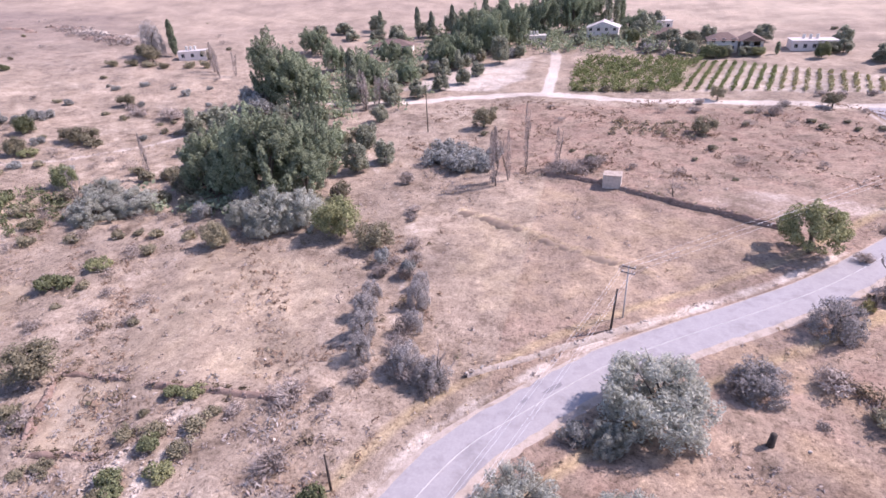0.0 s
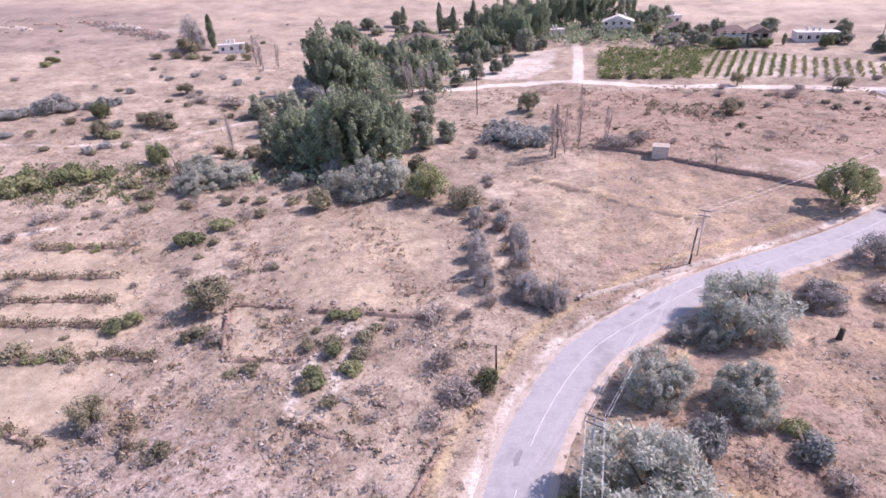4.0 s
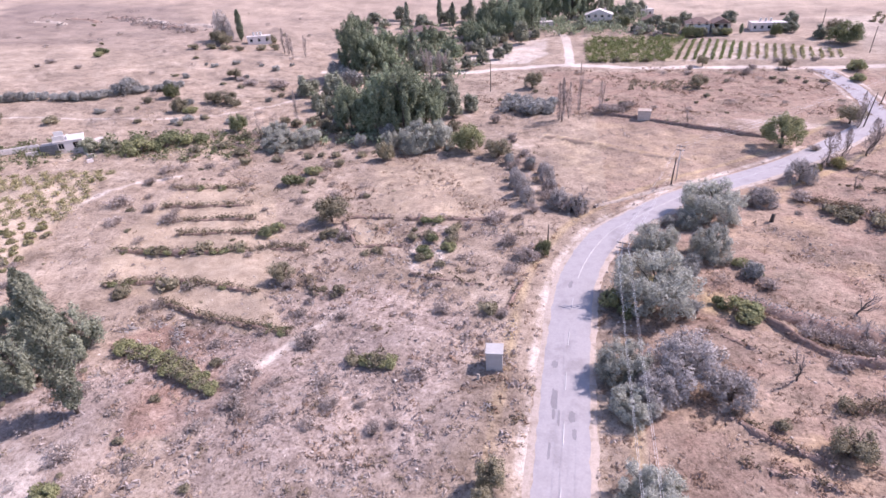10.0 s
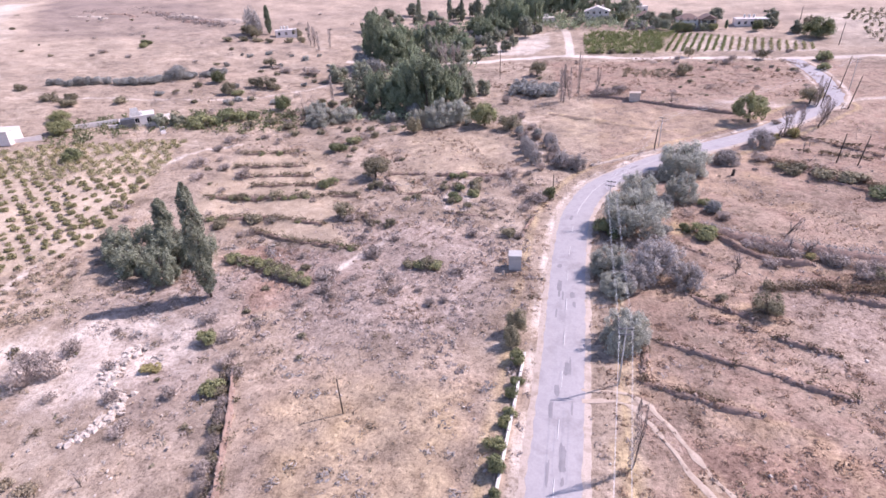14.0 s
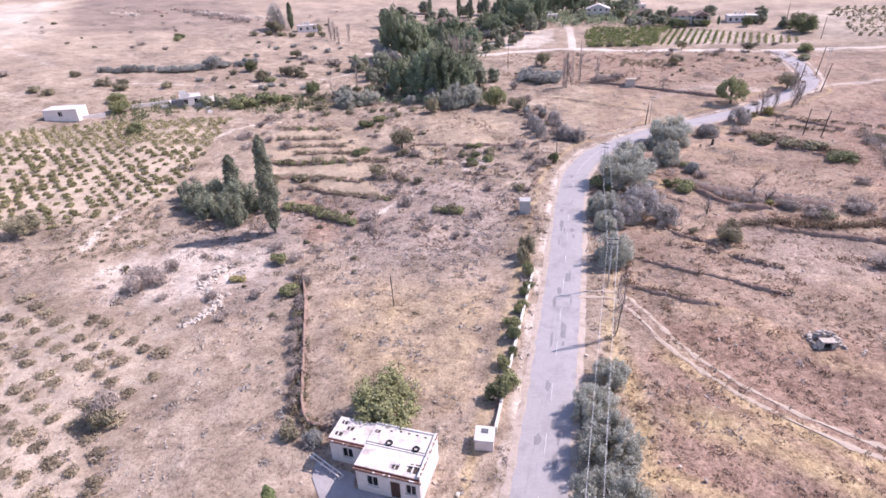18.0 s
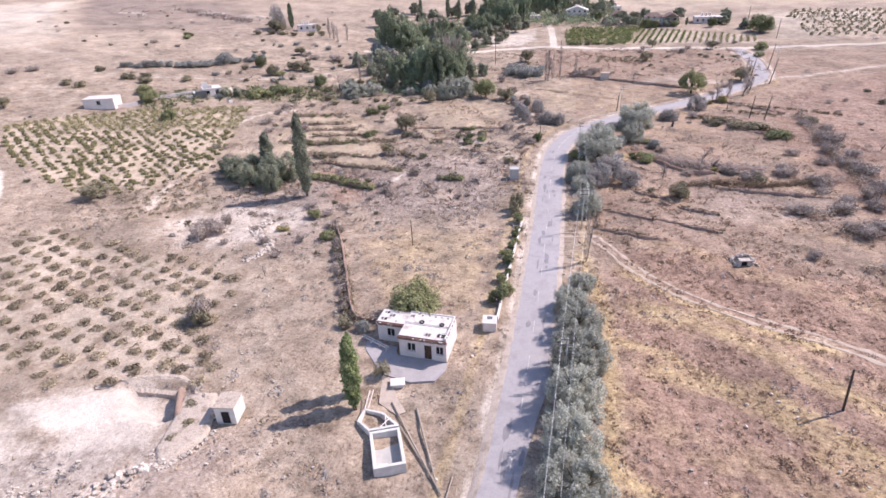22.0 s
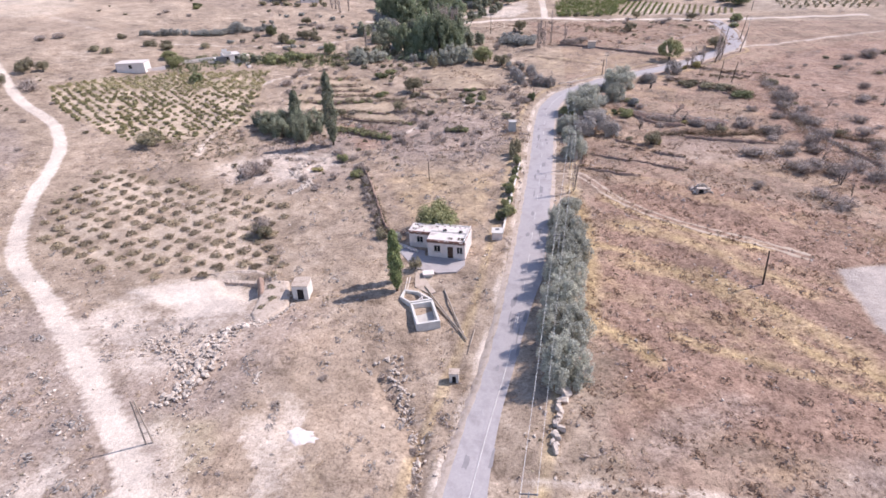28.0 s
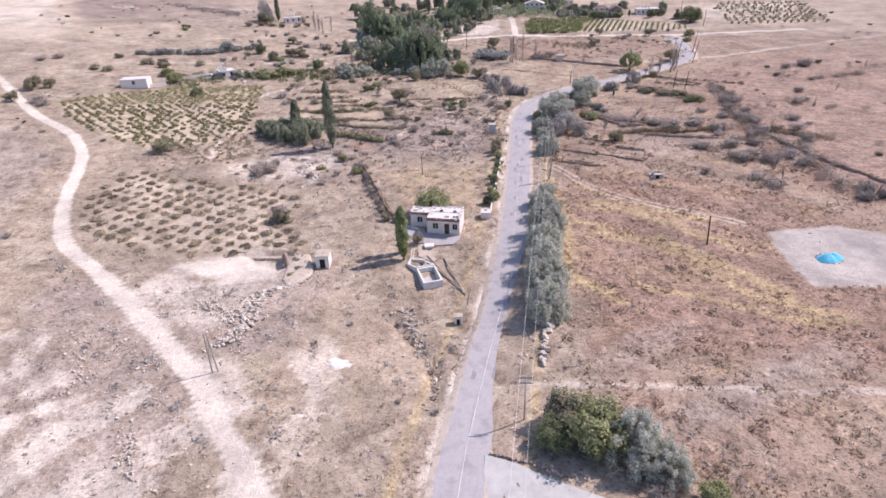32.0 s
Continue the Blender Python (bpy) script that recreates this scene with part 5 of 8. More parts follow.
part("wing_wall", wall_with_holes(9.05, 15.2, 0, 4.4, -1.6, -1.35, [(9.7, 0.6, 11.4, 2.0), (12.7, 0.6, 14.4, 2.0), (9.7, 2.7, 11.4, 4.0), (12.7, 2.7, 14.4, 4.0)]).box(9.05, -1.348, 0, 9.3, 7, 4.4).box(14.95, -1.348, 0, 15.2, 7, 4.4).box(9.302, 6.75, 0, 14.948, 7, 4.4).mesh("wing_wall", M["plaster_dirty"]), v2, "shaded wall of the gabled wing")
part("wing_floor", Soup().box(9.31, -1.34, 2.15, 14.94, 6.74, 2.3).mesh("wing_floor", M["concrete"]), v2)
part("wing_roof", Soup().add([(8.7, -3.2, 4.402), (15.6, -3.2, 4.402), (15.6, 7.4, 4.402), (8.7, 7.4, 4.402), (12.1, -3.2, 6.1), (12.1, 7.4, 6.1)], [(0, 1, 4), (2, 3, 5), (1, 2, 5, 4), (3, 0, 4, 5), (3, 2, 1, 0)]).mesh("wing_roof", M["tile_roof"]), v2, "dull red gabled roof")
for z in (0.3, 2.3):
    part("balcony", Soup().box(8.9, -3.0, z, 15.3, -1.602, z + 0.16, 0.02).mesh("balcony", M["door"]), v2, "dark timber balcony")
    part("railing", Soup().box(8.9, -3.0, z + 0.75, 15.3, -2.92, z + 0.85).mesh("railing", M["door"]), v2)
    for k in range(5):
        part("balcony_post", Soup().box(9.0 + 1.5 * k, -2.98, z + 0.161, 9.14 + 1.5 * k, -2.86, z + 1.99).mesh("balcony_post", M["door"]), v2)
far_house("village_house", "long single-storey white house with tanks on its flat roof", 75.4, 303, 12.5, 7, 3.4, -3, "plaster", "flat", 1, 5)
far_house("village_house", "low village house with a dull red hipped roof", 36.5, 324, 8.5, 6, 2.3, -4, "plaster_dirty", "hip", 1, 3)
far_house("farm_house", "low white farm building beside a tall cypress", -119, 266, 9, 4.5, 3.2, 28, "plaster", "flat", 1, 3)
wb = far_house("farm_house", "pale half-ruined cube house with a broken roof terrace", -103, 149.5, 5.5, 5.5, 3.0, 38, "plaster", "plain", 1, 2)
part("roof_wall", Soup().box(0.2, 0.2, 3.252, 2.4, 0.45, 4.3, 0.03).box(2.6, 0.6, 3.252, 2.85, 3.0, 4.0, 0.03).box(0.2, 3.4, 3.252, 2.0, 3.65, 4.6, 0.03).mesh("roof_wall", M["plaster_dirty"]), wb, "broken standing wall on the roof")
part("stair", Soup().box(5.52, 1.0, 0, 6.6, 2.0, 1.0, 0.03).box(5.52, 2.01, 0, 6.6, 3.0, 2.0, 0.03).mesh("stair", M["concrete_pale"]), wb)
part("annex", Soup().box(-2.8, 1.0, 0, -0.02, 4.6, 2.2, 0.04).mesh("annex", M["plaster_dirty"]), wb, "low walled annex")
far_house("farm_house", "low white oblong farm building beside the vineyard", -127.8, 128.0, 8.6, 5.0, 3.0, 14, "plaster", "plain", 1, 1)
far_house("village_house", "white house half hidden behind the poplar lane", -9, 316, 8, 5, 3.5, 10, "plaster", "flat", 1, 2)
far_house("village_house", "small pale house on the far road above the villas", 38, 342, 6, 5, 3.5, 10, "plaster", "flat", 1, 2)
far_house("village_house", "low house with a red tiled roof behind the grove", -62, 300, 14, 7, 3.0, 8, "plaster_dirty", "hip", 1, 4)
for (ax, ay, L, turn, lab) in ((-121.5, 130.3, 7.5, 40, "low white garden wall beside the farm building"), (-118, 141, 14, 40, "low white garden wall along the lane")):
    ob = thing("garden_wall", lab, "wall", ax, ay, turn=turn)
    part("wall", Soup().box(0, 0, -0.3, L, 0.25, 0.9, 0.02).mesh("wall", M["plaster"]), ob)
ob = thing("tractor_shed", "dark blue shed wall beside the unfinished farm house", "shed", -104.5, 147.5, turn=35)
part("body", Soup().box(0, 0, -0.2, 3.2, 2.0, 2.2, 0.05).mesh("body", M["iron"]), ob)

for k, (x, y, L, tall, turn) in enumerate(((-100.5, 153.5, 2.6, 1.5, 30), (-97.2, 151.8, 1.8, 1.0, 120), (-95.6, 149.6, 1.5, 0.8, 20), (-98.6, 156, 2.2, 1.7, 75), (-93.6, 147.2, 1.2, 0.7, 50), (-107.5, 146.4, 2.4, 0.9, 35))):
    ob = thing("ruined_wall", "broken whitewashed wall standing beside the ruined farm house", "wall", x, y, turn=turn, group="broken farm walls")
    part("wall", Soup().box(0, 0, -0.2, L, 0.3, tall, 0.05).mesh("wall", M["plaster"]), ob)
    part("wall", Soup().box(L * 0.1, 0.302, -0.2, L * 0.45, 0.8, tall * 0.55, 0.05).mesh("wall", M["plaster_dirty"]), ob)

# ---- tarpaulin heap ----
ob = thing("tarpaulin_heap", "heap covered by a bright turquoise blue tarpaulin on gravel", "tarpaulin", 52.3, 32.6, turn=10)
s = Soup()
tr = random.Random(8)
N, RN = 36, 10
vs = [(0.1, 0.0, 1.15)]
for j in range(1, RN + 1):
    for i in range(N):
        a, d = 2 * math.pi * i / N, j / RN
        wide = 1 + 0.10 * math.sin(2 * a + 0.6) + 0.07 * math.sin(3 * a + 2) + 0.03 * math.sin(7 * a)
        fold = 0.07 * abs(math.sin(4.5 * a)) * d * (1 - d) * 3
        hgt = 1.1 * (1 - d ** 1.7) * (0.9 + 0.14 * math.sin(2 * a + 1)) + fold + 0.03
        vs.append((2.15 * d * wide * math.cos(a), 1.5 * d * wide * math.sin(a), hgt))
s.add(vs, [(0, 1 + i, 1 + (i + 1) % N) for i in range(N)] + [(1 + j * N + i, 1 + (j + 1) * N + i, 1 + (j + 1) * N + (i + 1) % N, 1 + j * N + (i + 1) % N) for j in range(RN - 1) for i in range(N)])
part("cover", s.mesh("cover", M["tarp"], True), ob)
for k in range(14):
    a = k * 0.45
    part("stone", Soup().rock((1.95 * math.cos(a), 1.65 * math.sin(a), 0.08), 0.16, tr).mesh("stone", M["stone"]), ob)

drive = Soup()
pts = [(-1.6, -10.6), (1.5, -11.6), (5.3, -13.5), (9.3, -15.0), (16, -17.5), (17, -30), (-2.0, -30)]
vt = [(x, y, gz(x, y) + 0.05) for x, y in pts]
drive.add(vt + [(x, y, z - 0.5) for x, y, z in vt], [tuple(range(7))] + [(i, i + 7, (i + 1) % 7 + 7, (i + 1) % 7) for i in range(7)])
tagged(new("driveway_pavement", drive.mesh("driveway_pavement", M["concrete"])), "pale concrete driveway joining the road", "pavement", kind="structure")


# ---- dry stone walls ----
def spaced(points, step):
    if len(points) > 2:
        return smooth_line(points, step)
    a, b = np.array(points[0], float), np.array(points[1], float)
    return np.array([a + (b - a) * u for u in np.linspace(0, 1, max(3, int(np.hypot(*(b - a)) / step)))])


def ridge(ln, height, half, mat, r, base=(0.0, 0.0)):
    """An uneven bank of earth along a line on the land."""
    t = np.gradient(ln, axis=0)
    t /= np.linalg.norm(t, axis=1)[:, None]
    vs = []
    for i, (x, y) in enumerate(ln):
        sway = r.uniform(-0.14, 0.14) * half
        x, y = x - t[i][1] * sway, y + t[i][0] * sway
        end = min(1.0, 0.35 + 0.35 * i, 0.35 + 0.35 * (len(ln) - 1 - i))
        h, w = height * end * r.uniform(0.7, 1.1), half * r.uniform(0.85, 1.15)
        for u, k in ((-1, None), (-0.55, 0.62), (-0.1, 1.0), (0.4, 0.8), (1, None)):
            px, py = x - t[i][1] * u * w, y + t[i][0] * u * w
            vs.append((px - base[0], py - base[1], gz(px, py) - 0.12 if k is None else gz(x, y) + h * k * r.uniform(0.85, 1.15)))
    fs = [(i * 5 + s, (i + 1) * 5 + s, (i + 1) * 5 + s + 1, i * 5 + s + 1) for i in range(len(ln) - 1) for s in range(4)]
    return Soup().add(vs, fs).mesh("bank", M[mat], True)


def bank(name, label, points, height, half, mat, seed):
    ln = spaced(points, 0.4)
    ob = thing(name, label, "earth bank", ln[0][0], ln[0][1], 0.0)
    part("bank", ridge(ln, height, half, mat, random.Random(seed), ln[0]), ob)
    return ln


rock_rng = random.Random(17)
ROCKS = {m_: [Soup().rock((0, 0, 0), 0.3, rock_rng, 0.8).mesh("stone", M[m_]) for _ in range(10)] for m_ in ("stone", "stone_pale")}


def stone_wall(points, height, thick, label, mat="stone", seed=1, dens=1.0, core=True, big_stones=1.0):
    r = random.Random(seed)
    ln = spaced(points, 0.4)
    ob = thing("stone_wall" if core else "stone_heap", label, "stone wall" if core else "stones", ln[0][0], ln[0][1], 0.0, group="dry stone terrace walls" if core else "heaps of field stones")
    if core:
        part("bank", ridge(ln[::2], height * 0.95, thick + 0.2, "earth_bank" if mat == "stone" else "pale_bank", r, ln[0]), ob, "earth packed behind the stones")
    s, big = Soup(), 0
    for (x, y) in ln:
        tall = height * (0.55 + 0.6 * (0.5 + 0.5 * math.sin(x * 0.9 + y * 0.7 + seed)))
        for _ in range(int((5 if core else 9) * dens + r.random())):
            off = r.gauss(0, 0.6) * thick
            rad = (r.uniform(0.08, 0.2) if core else r.uniform(0.06, 0.22)) * (1.5 if r.random() < 0.15 else 1.0) * big_stones
            up = tall * r.uniform(0.2, 0.95) * max(0.0, 1 - abs(off) / (thick * 1.5)) if core else r.uniform(0, 0.25) * tall
            if not core and rad > 0.17 and big < 110:
                big += 1
                k_ = rad / 0.3
                part("stone", r.choice(ROCKS[mat]), ob).matrix_basis = pose(x + off * 0.8 - ln[0][0], y + off * 0.6 - ln[0][1], gz(x, y) + up + 0.05, r.uniform(-15, 15), r.uniform(-15, 15), r.uniform(0, 360)) @ Matrix.Diagonal((k_, k_, k_, 1))
                continue
            s.rock((x + off * 0.8 + r.uniform(-0.2, 0.2) - ln[0][0], y + off * 0.6 + r.uniform(-0.2, 0.2) - ln[0][1], gz(x, y) + up + 0.03), rad, r)
    small = part("rubble", s.mesh("rubble", M[mat]), ob)
    tagged(small, "small loose stones packed together", kind="stuff")
    return ln


ob = thing("driveway_wall", "low rough stone kerb wall along the driveway edge", "wall", 0, 0, z=0)
kr = random.Random(71)
for x, y in spaced([(-0.9, -10.6), (2.5, -11.4), (5.9, -12.9)], 0.42):
    part("stone", Soup().rock((x + kr.uniform(-0.08, 0.08), y + kr.uniform(-0.1, 0.1), gz(x, y) + 0.12), kr.uniform(0.22, 0.36), kr).mesh("stone", M["stone"]), ob)
WALLS = []
TER = "low dry stone terrace wall grown over with withered weeds"
for k, (pts, h, th) in enumerate((
        ([(-65.6, 132.4), (-51.3, 136.1)], 0.6, 0.25), ([(-61.2, 127.7), (-47.8, 131.3)], 0.6, 0.25), ([(-57.3, 123.6), (-43.8, 126.6)], 0.6, 0.25),
        ([(-63.5, 116.5), (-53.9, 118.2), (-42.7, 120.4)], 0.8, 0.3), ([(-58.7, 107.8), (-48.4, 110.7), (-36.4, 109.5)], 0.7, 0.3),
        ([(-48.0, 105.8), (-40.2, 103.3), (-32.2, 102.1), (-27.8, 101.6)], 0.7, 0.25), ([(-42.1, 121), (-34.8, 122.3)], 0.5, 0.2), ([(-31.8, 132.9), (-23.9, 133.7)], 0.9, 0.3),
        ([(-21.8, 133.5), (-6, 135)], 0.8, 0.35), ([(-26.7, 123.2), (-19.4, 124.9)], 0.8, 0.3), ([(-16.4, 116.9), (-6.5, 115)], 0.4, 0.2), ([(-1.1, 116.8), (-2.6, 110)], 0.5, 0.2),
        ([(-68, 139.7), (-55.9, 143.7)], 0.5, 0.2), ([(-27.2, 123.9), (-31.9, 132.3)], 0.8, 0.25), ([(-30.8, 113.9), (-27.9, 110)], 0.6, 0.25), ([(-45.1, 95.7), (-34.1, 92.0)], 0.5, 0.3))):
    WALLS.append(stone_wall(pts, h, th, TER, seed=k))
for k, (pts, h, th) in enumerate((
        ([(14.4, 84.5), (23, 81.2), (28.6, 78.8), (33.3, 77)], 0.75, 0.3), ([(12.1, 77.2), (19.9, 74.6), (23.3, 73.8)], 0.55, 0.3), ([(13.7, 84.5), (12.3, 77.1)], 0.45, 0.2),
        ([(20.5, 108.8), (25.2, 105.4)], 0.6, 0.3), ([(20.1, 89.6), (26.5, 88.1)], 0.45, 0.25), ([(28.5, 86.9), (33.8, 84.4)], 0.6, 0.3), ([(27.4, 112.2), (32, 106.1), (38.7, 104.7)], 1.0, 0.4),
        ([(19.8, 95.3), (23.2, 92.5), (27.7, 90.4)], 0.5, 0.3), ([(36, 97.1), (42.9, 95.6), (56, 93)], 0.8, 0.35), ([(45.1, 145.9), (53.2, 135.6), (58.4, 131.2)], 0.5, 0.3),
        ([(54.7, 163.3), (66.8, 150.4)], 0.5, 0.25), ([(66, 118), (67, 100), (72, 80), (80, 62)], 0.8, 0.4))):
    WALLS.append(stone_wall(pts, h, th, "low tumbled dry stone terrace wall on the reddish slope", seed=40 + k))
WALLS.append(stone_wall([(-33.5, 73.3), (-30.4, 67), (-26.2, 57), (-22, 47.3), (-18.8, 46.3)], 1.1, 0.15, "weathered grey dry stone wall bounding the dry house plot", "stone", 61, 1.5))
stone_wall([(9.5, 141.8), (14.4, 144.9), (19.5, 148.6), (27, 154)], 0.5, 0.3, "low tumbled stone wall along the road verge", "stone_pale", 62, 0.7)
stone_wall([(-28.5, 21.3), (-31.4, 28.3), (-33.1, 36.4), (-35.2, 46.6), (-37.7, 58)], 0.4, 0.5, "broken line of pale rubble between the fields", "stone_pale", 63, 0.14, core=False, big_stones=0.8)
WALLS.append(stone_wall([(11.5, 196.4), (20, 193.4), (29, 188.4), (37.6, 184.4), (47.1, 179.4)], 0.9, 0.3, "dark stone bank along the edge of the dry field", "stone", 64))
stone_wall([(-37, 5), (-35.8, 9.8), (-36.2, 13.1), (-36, 18.5), (-33, 20.5)], 0.6, 1.9, "heap of pale field stones dug out of the slope", "stone_pale", 65, 0.8, core=False, big_stones=1.55)
stone_wall([(-46, 15.4), (-40, 13), (-37.8, 10.5)], 0.4, 1.3, "heap of pale field stones scattered on the slope", "stone_pale", 66, 0.5, core=False, big_stones=1.4)
stone_wall([(-16.4, 16.2), (-14.6, 17), (-12.8, 13.4), (-10.3, 8.2), (-8.6, 2), (-8, -2)], 0.5, 0.9, "stony gully running down beside the road", "stone_pale", 67, 0.4, core=False, big_stones=1.3)
row = thing("boulder_row", "row of rough pale boulders at the edge of the road", "boulders", 5.7, 9.0)
br = random.Random(68)
for k, (x, y, rad) in enumerate(((6.4, 12.6, 0.62), (5.9, 12.9, 0.45), (6.2, 11.6, 0.42), (6.0, 11.0, 0.34), (5.8, 10.3, 0.36), (5.9, 9.6, 0.28), (5.6, 9.0, 0.38), (5.9, 8.4, 0.3), (5.5, 8.0, 0.33), (5.6, 7.3, 0.4), (5.3, 6.7, 0.3), (5.5, 6.1, 0.36), (5.2, 5.5, 0.28), (5.4, 5.0, 0.38), (5.1, 4.5, 0.42))):
    st_mesh = Soup().rock((0, 0, 0), rad * 1.3, br, 0.95).mesh("boulder", M["stone_pale"])
    part("boulder", st_mesh, row).matrix_basis = pose(x - 5.7 + br.uniform(-0.3, 0.3), y - 9.0, gz(x, y) - gz(5.7, 9.0) + rad * 0.4)
stone_wall([(-28.9, 11.2), (-28.6, 9.6)], 0.5, 0.4, "small heap of pale field stones in the grass", "stone_pale", 69, core=False)
for k in (0, 1):
    stone_wall(PALE_STONY[k], 0.3, 0.8, "strip of pale field stones cleared from the plots", "stone_pale", 74 + k, 0.28, core=False, big_stones=0.9)
stone_wall([(-44, 60), (-42.5, 65), (-47, 69), (-47.3, 75)], 0.5, 1.0, "bare pale rock outcrop among the weeds", "stone_pale", 70, 0.7, core=False, big_stones=1.9)
stone_wall([(-40.6, -9.8), (-38.6, -13.2), (-36.4, -16.4)], 0.4, 0.8, "loose pale stones scattered beside the farm track", "stone_pale", 72, 0.35, core=False)
stone_wall([(-55.0, 1.6), (-52.4, -3.0), (-50.2, -7.0)], 0.4, 1.2, "loose pale stones scattered on the bare slope", "stone_pale", 73, 0.25, core=False)
for k, (x, y) in enumerate(((-222, 272), (-214, 282), (-218, 303), (-200, 292), (-186, 290), (-172, 282), (-162, 290))):
    stone_wall([(x, y), (x + 9, y + 3), (x + 15, y + 1)], 1.2, 2.0, "rugged rocky outcrop on the far bare hillside", ("stone_pale", "stone")[k % 2], 80 + k, 0.5, big_stones=2.6)
# plastered wall along the road
ob = thing("road_wall", "pale concrete garden wall along the road verge", "wall", -0.4, 80.3, 0.0, group="")
ln = smooth_line([(-0.3, 80.3), (-1.0, 69.8), (-1.6, 61.3), (-2.1, 54.1), (-2.35, 48.5)], 1.6)
for (ax, ay), (bx, by) in zip(ln[:-1], ln[1:]):
    L = math.hypot(bx - ax, by - ay)
    m = Matrix.Translation((ax + 0.4, ay - 80.3, gz(ax, ay))) @ Matrix.Rotation(math.atan2(by - ay, bx - ax), 4, "Z")
    part("wall_section", Soup().box(0.02, -0.13, -0.4, L - 0.02, 0.13, 0.6 + hr.uniform(-0.3, 0.12), 0.03, m).mesh("wall_section", M["plaster_dirty"]), ob)
lime = Soup()
lr = random.Random(2)
LN, LR = 30, 6
vs = []
for q in range(LR + 1):
    for a_ in range(LN):
        ang = 2 * math.pi * a_ / LN
        wob = 1 + 0.16 * math.sin(3 * ang + 1) + 0.12 * math.sin(7 * ang) + 0.08 * math.sin(11 * ang + 2) + lr.uniform(-0.07, 0.07) * q / LR
        x, y = -20.45 + 2.0 * q / LR * wob * math.cos(ang), 3.15 + 1.15 * q / LR * wob * math.sin(ang)
        vs.append((x, y, gz(x, y) + (0.12 + 0.12 * (1 - (q / LR) ** 2) + lr.uniform(0.0, 0.03) if q < LR else -0.05)))
lime.add(vs, [(q * LN + a_, q * LN + (a_ + 1) % LN, (q + 1) * LN + (a_ + 1) % LN, (q + 1) * LN + a_) for q in range(LR) for a_ in range(LN)])
tagged(new("lime_patch", lime.mesh("lime_patch", M["roof_white"], True)), "spilt white lime lying on the dry ground", "lime")
# banks of earth
cut_rng = random.Random(31)
RIM = smooth_line([(-48.0, 29.6), (-45.5, 30.8), (-42.2, 31.9), (-39, 32.2), (-36.6, 31.4), (-35.2, 29.8)], 0.3)
FOOT = smooth_line([(-47.6, 29.2), (-45.2, 29.7), (-42.0, 29.3), (-38.6, 29.4), (-36.4, 29.0), (-35.7, 28.0)], 0.3)
CN = 44
rim_u = np.column_stack([np.interp(np.linspace(0, 1, CN), np.linspace(0, 1, len(RIM)), RIM[:, k]) for k in (0, 1)])
foot_u = np.column_stack([np.interp(np.linspace(0, 1, CN), np.linspace(0, 1, len(FOOT)), FOOT[:, k]) for k in (0, 1)])
vs = []
for k in range(CN):
    deep = min(1.0, k / 16)
    (ax, ay), (bx, by) = rim_u[k], foot_u[k]
    notch = 0.25 * abs(math.sin(k * 0.9)) + cut_rng.uniform(0, 0.2)
    for q, fall in ((-0.5, -0.25), (-0.15, 0.10), (0.0, 0.22), (0.12, 0.05), (0.25 + 0.3 * notch, -0.35), (0.5 + 0.15 * notch, -0.5), (0.74, -0.6), (0.8, -1.6)):
        x, y = ax + (bx - ax) * q + cut_rng.uniform(-0.08, 0.08), ay + (by - ay) * q + cut_rng.uniform(-0.08, 0.08)
        vs.append((x, y, gz(x, y) + (fall if q <= 0 else fall * deep - 0.1 * (1 - deep)) + cut_rng.uniform(-0.05, 0.05)))
cut = Soup().add(vs, [(k * 8 + q, (k + 1) * 8 + q, (k + 1) * 8 + q + 1, k * 8 + q + 1) for k in range(CN - 1) for q in range(7)])
tagged(new("cut_bank", cut.mesh("cut_bank", M["pale_bank"])), "crumbling cut bank of pale earth above the dug pit", "earth bank")
# darker earth than the cut bank, to put the pit face's shade into colour
bank("earth_bank", "steep earth face of the dug pit beside the pump hut", [(-37.6, 30.6), (-36.2, 28.2), (-35.4, 26.4)], 0.8, 0.5, "earth_bank", 2)
plot = Soup()
ring = [(-36.2, 29.4), (-34.6, 30.2), (-33.0, 30.4), (-32.0, 28.2), (-31.2, 26.2), (-30.6, 24.4), (-31.6, 22.4), (-32.6, 20.4), (-33.6, 20.3), (-34.8, 21.7), (-35.2, 24.2), (-35.6, 27.0)]
cx_, cy_ = -33.4, 25.4
rows = [[(cx_ + (x - cx_) * k, cy_ + (y - cy_) * k) for x, y in ring] for k in (1.06, 0.97, 0.86, 0.5)]
vs = [(x, y, gz(x, y) + (-0.15, 0.32, 0.38, 0.4)[q] + (0 if q == 0 else 0.06 * math.sin(3 * x + 2 * y))) for q in range(4) for x, y in rows[q]]
plot.add(vs, [(q * 12 + a_, q * 12 + (a_ + 1) % 12, (q + 1) * 12 + (a_ + 1) % 12, (q + 1) * 12 + a_) for q in range(3) for a_ in range(12)] + [tuple(range(36, 48))])
tagged(new("earth_mound", plot.mesh("earth_mound", M["pale_bank"], True)), "raised plot of dry earth beside the pump hut", "earth mound")
stone_wall([(-35.0, 21.6), (-33.6, 19.9), (-32.4, 20.0), (-30.9, 23.0), (-30.3, 25.0)], 0.4, 0.25, "loose stone edging round the raised plot", "stone_pale", 71, 0.6, core=False)
bank("field_bank", "low bank of dry grass crossing the field", list(map(tuple, FIELD_BANK)), 0.45, 1.2, "weed", 6)


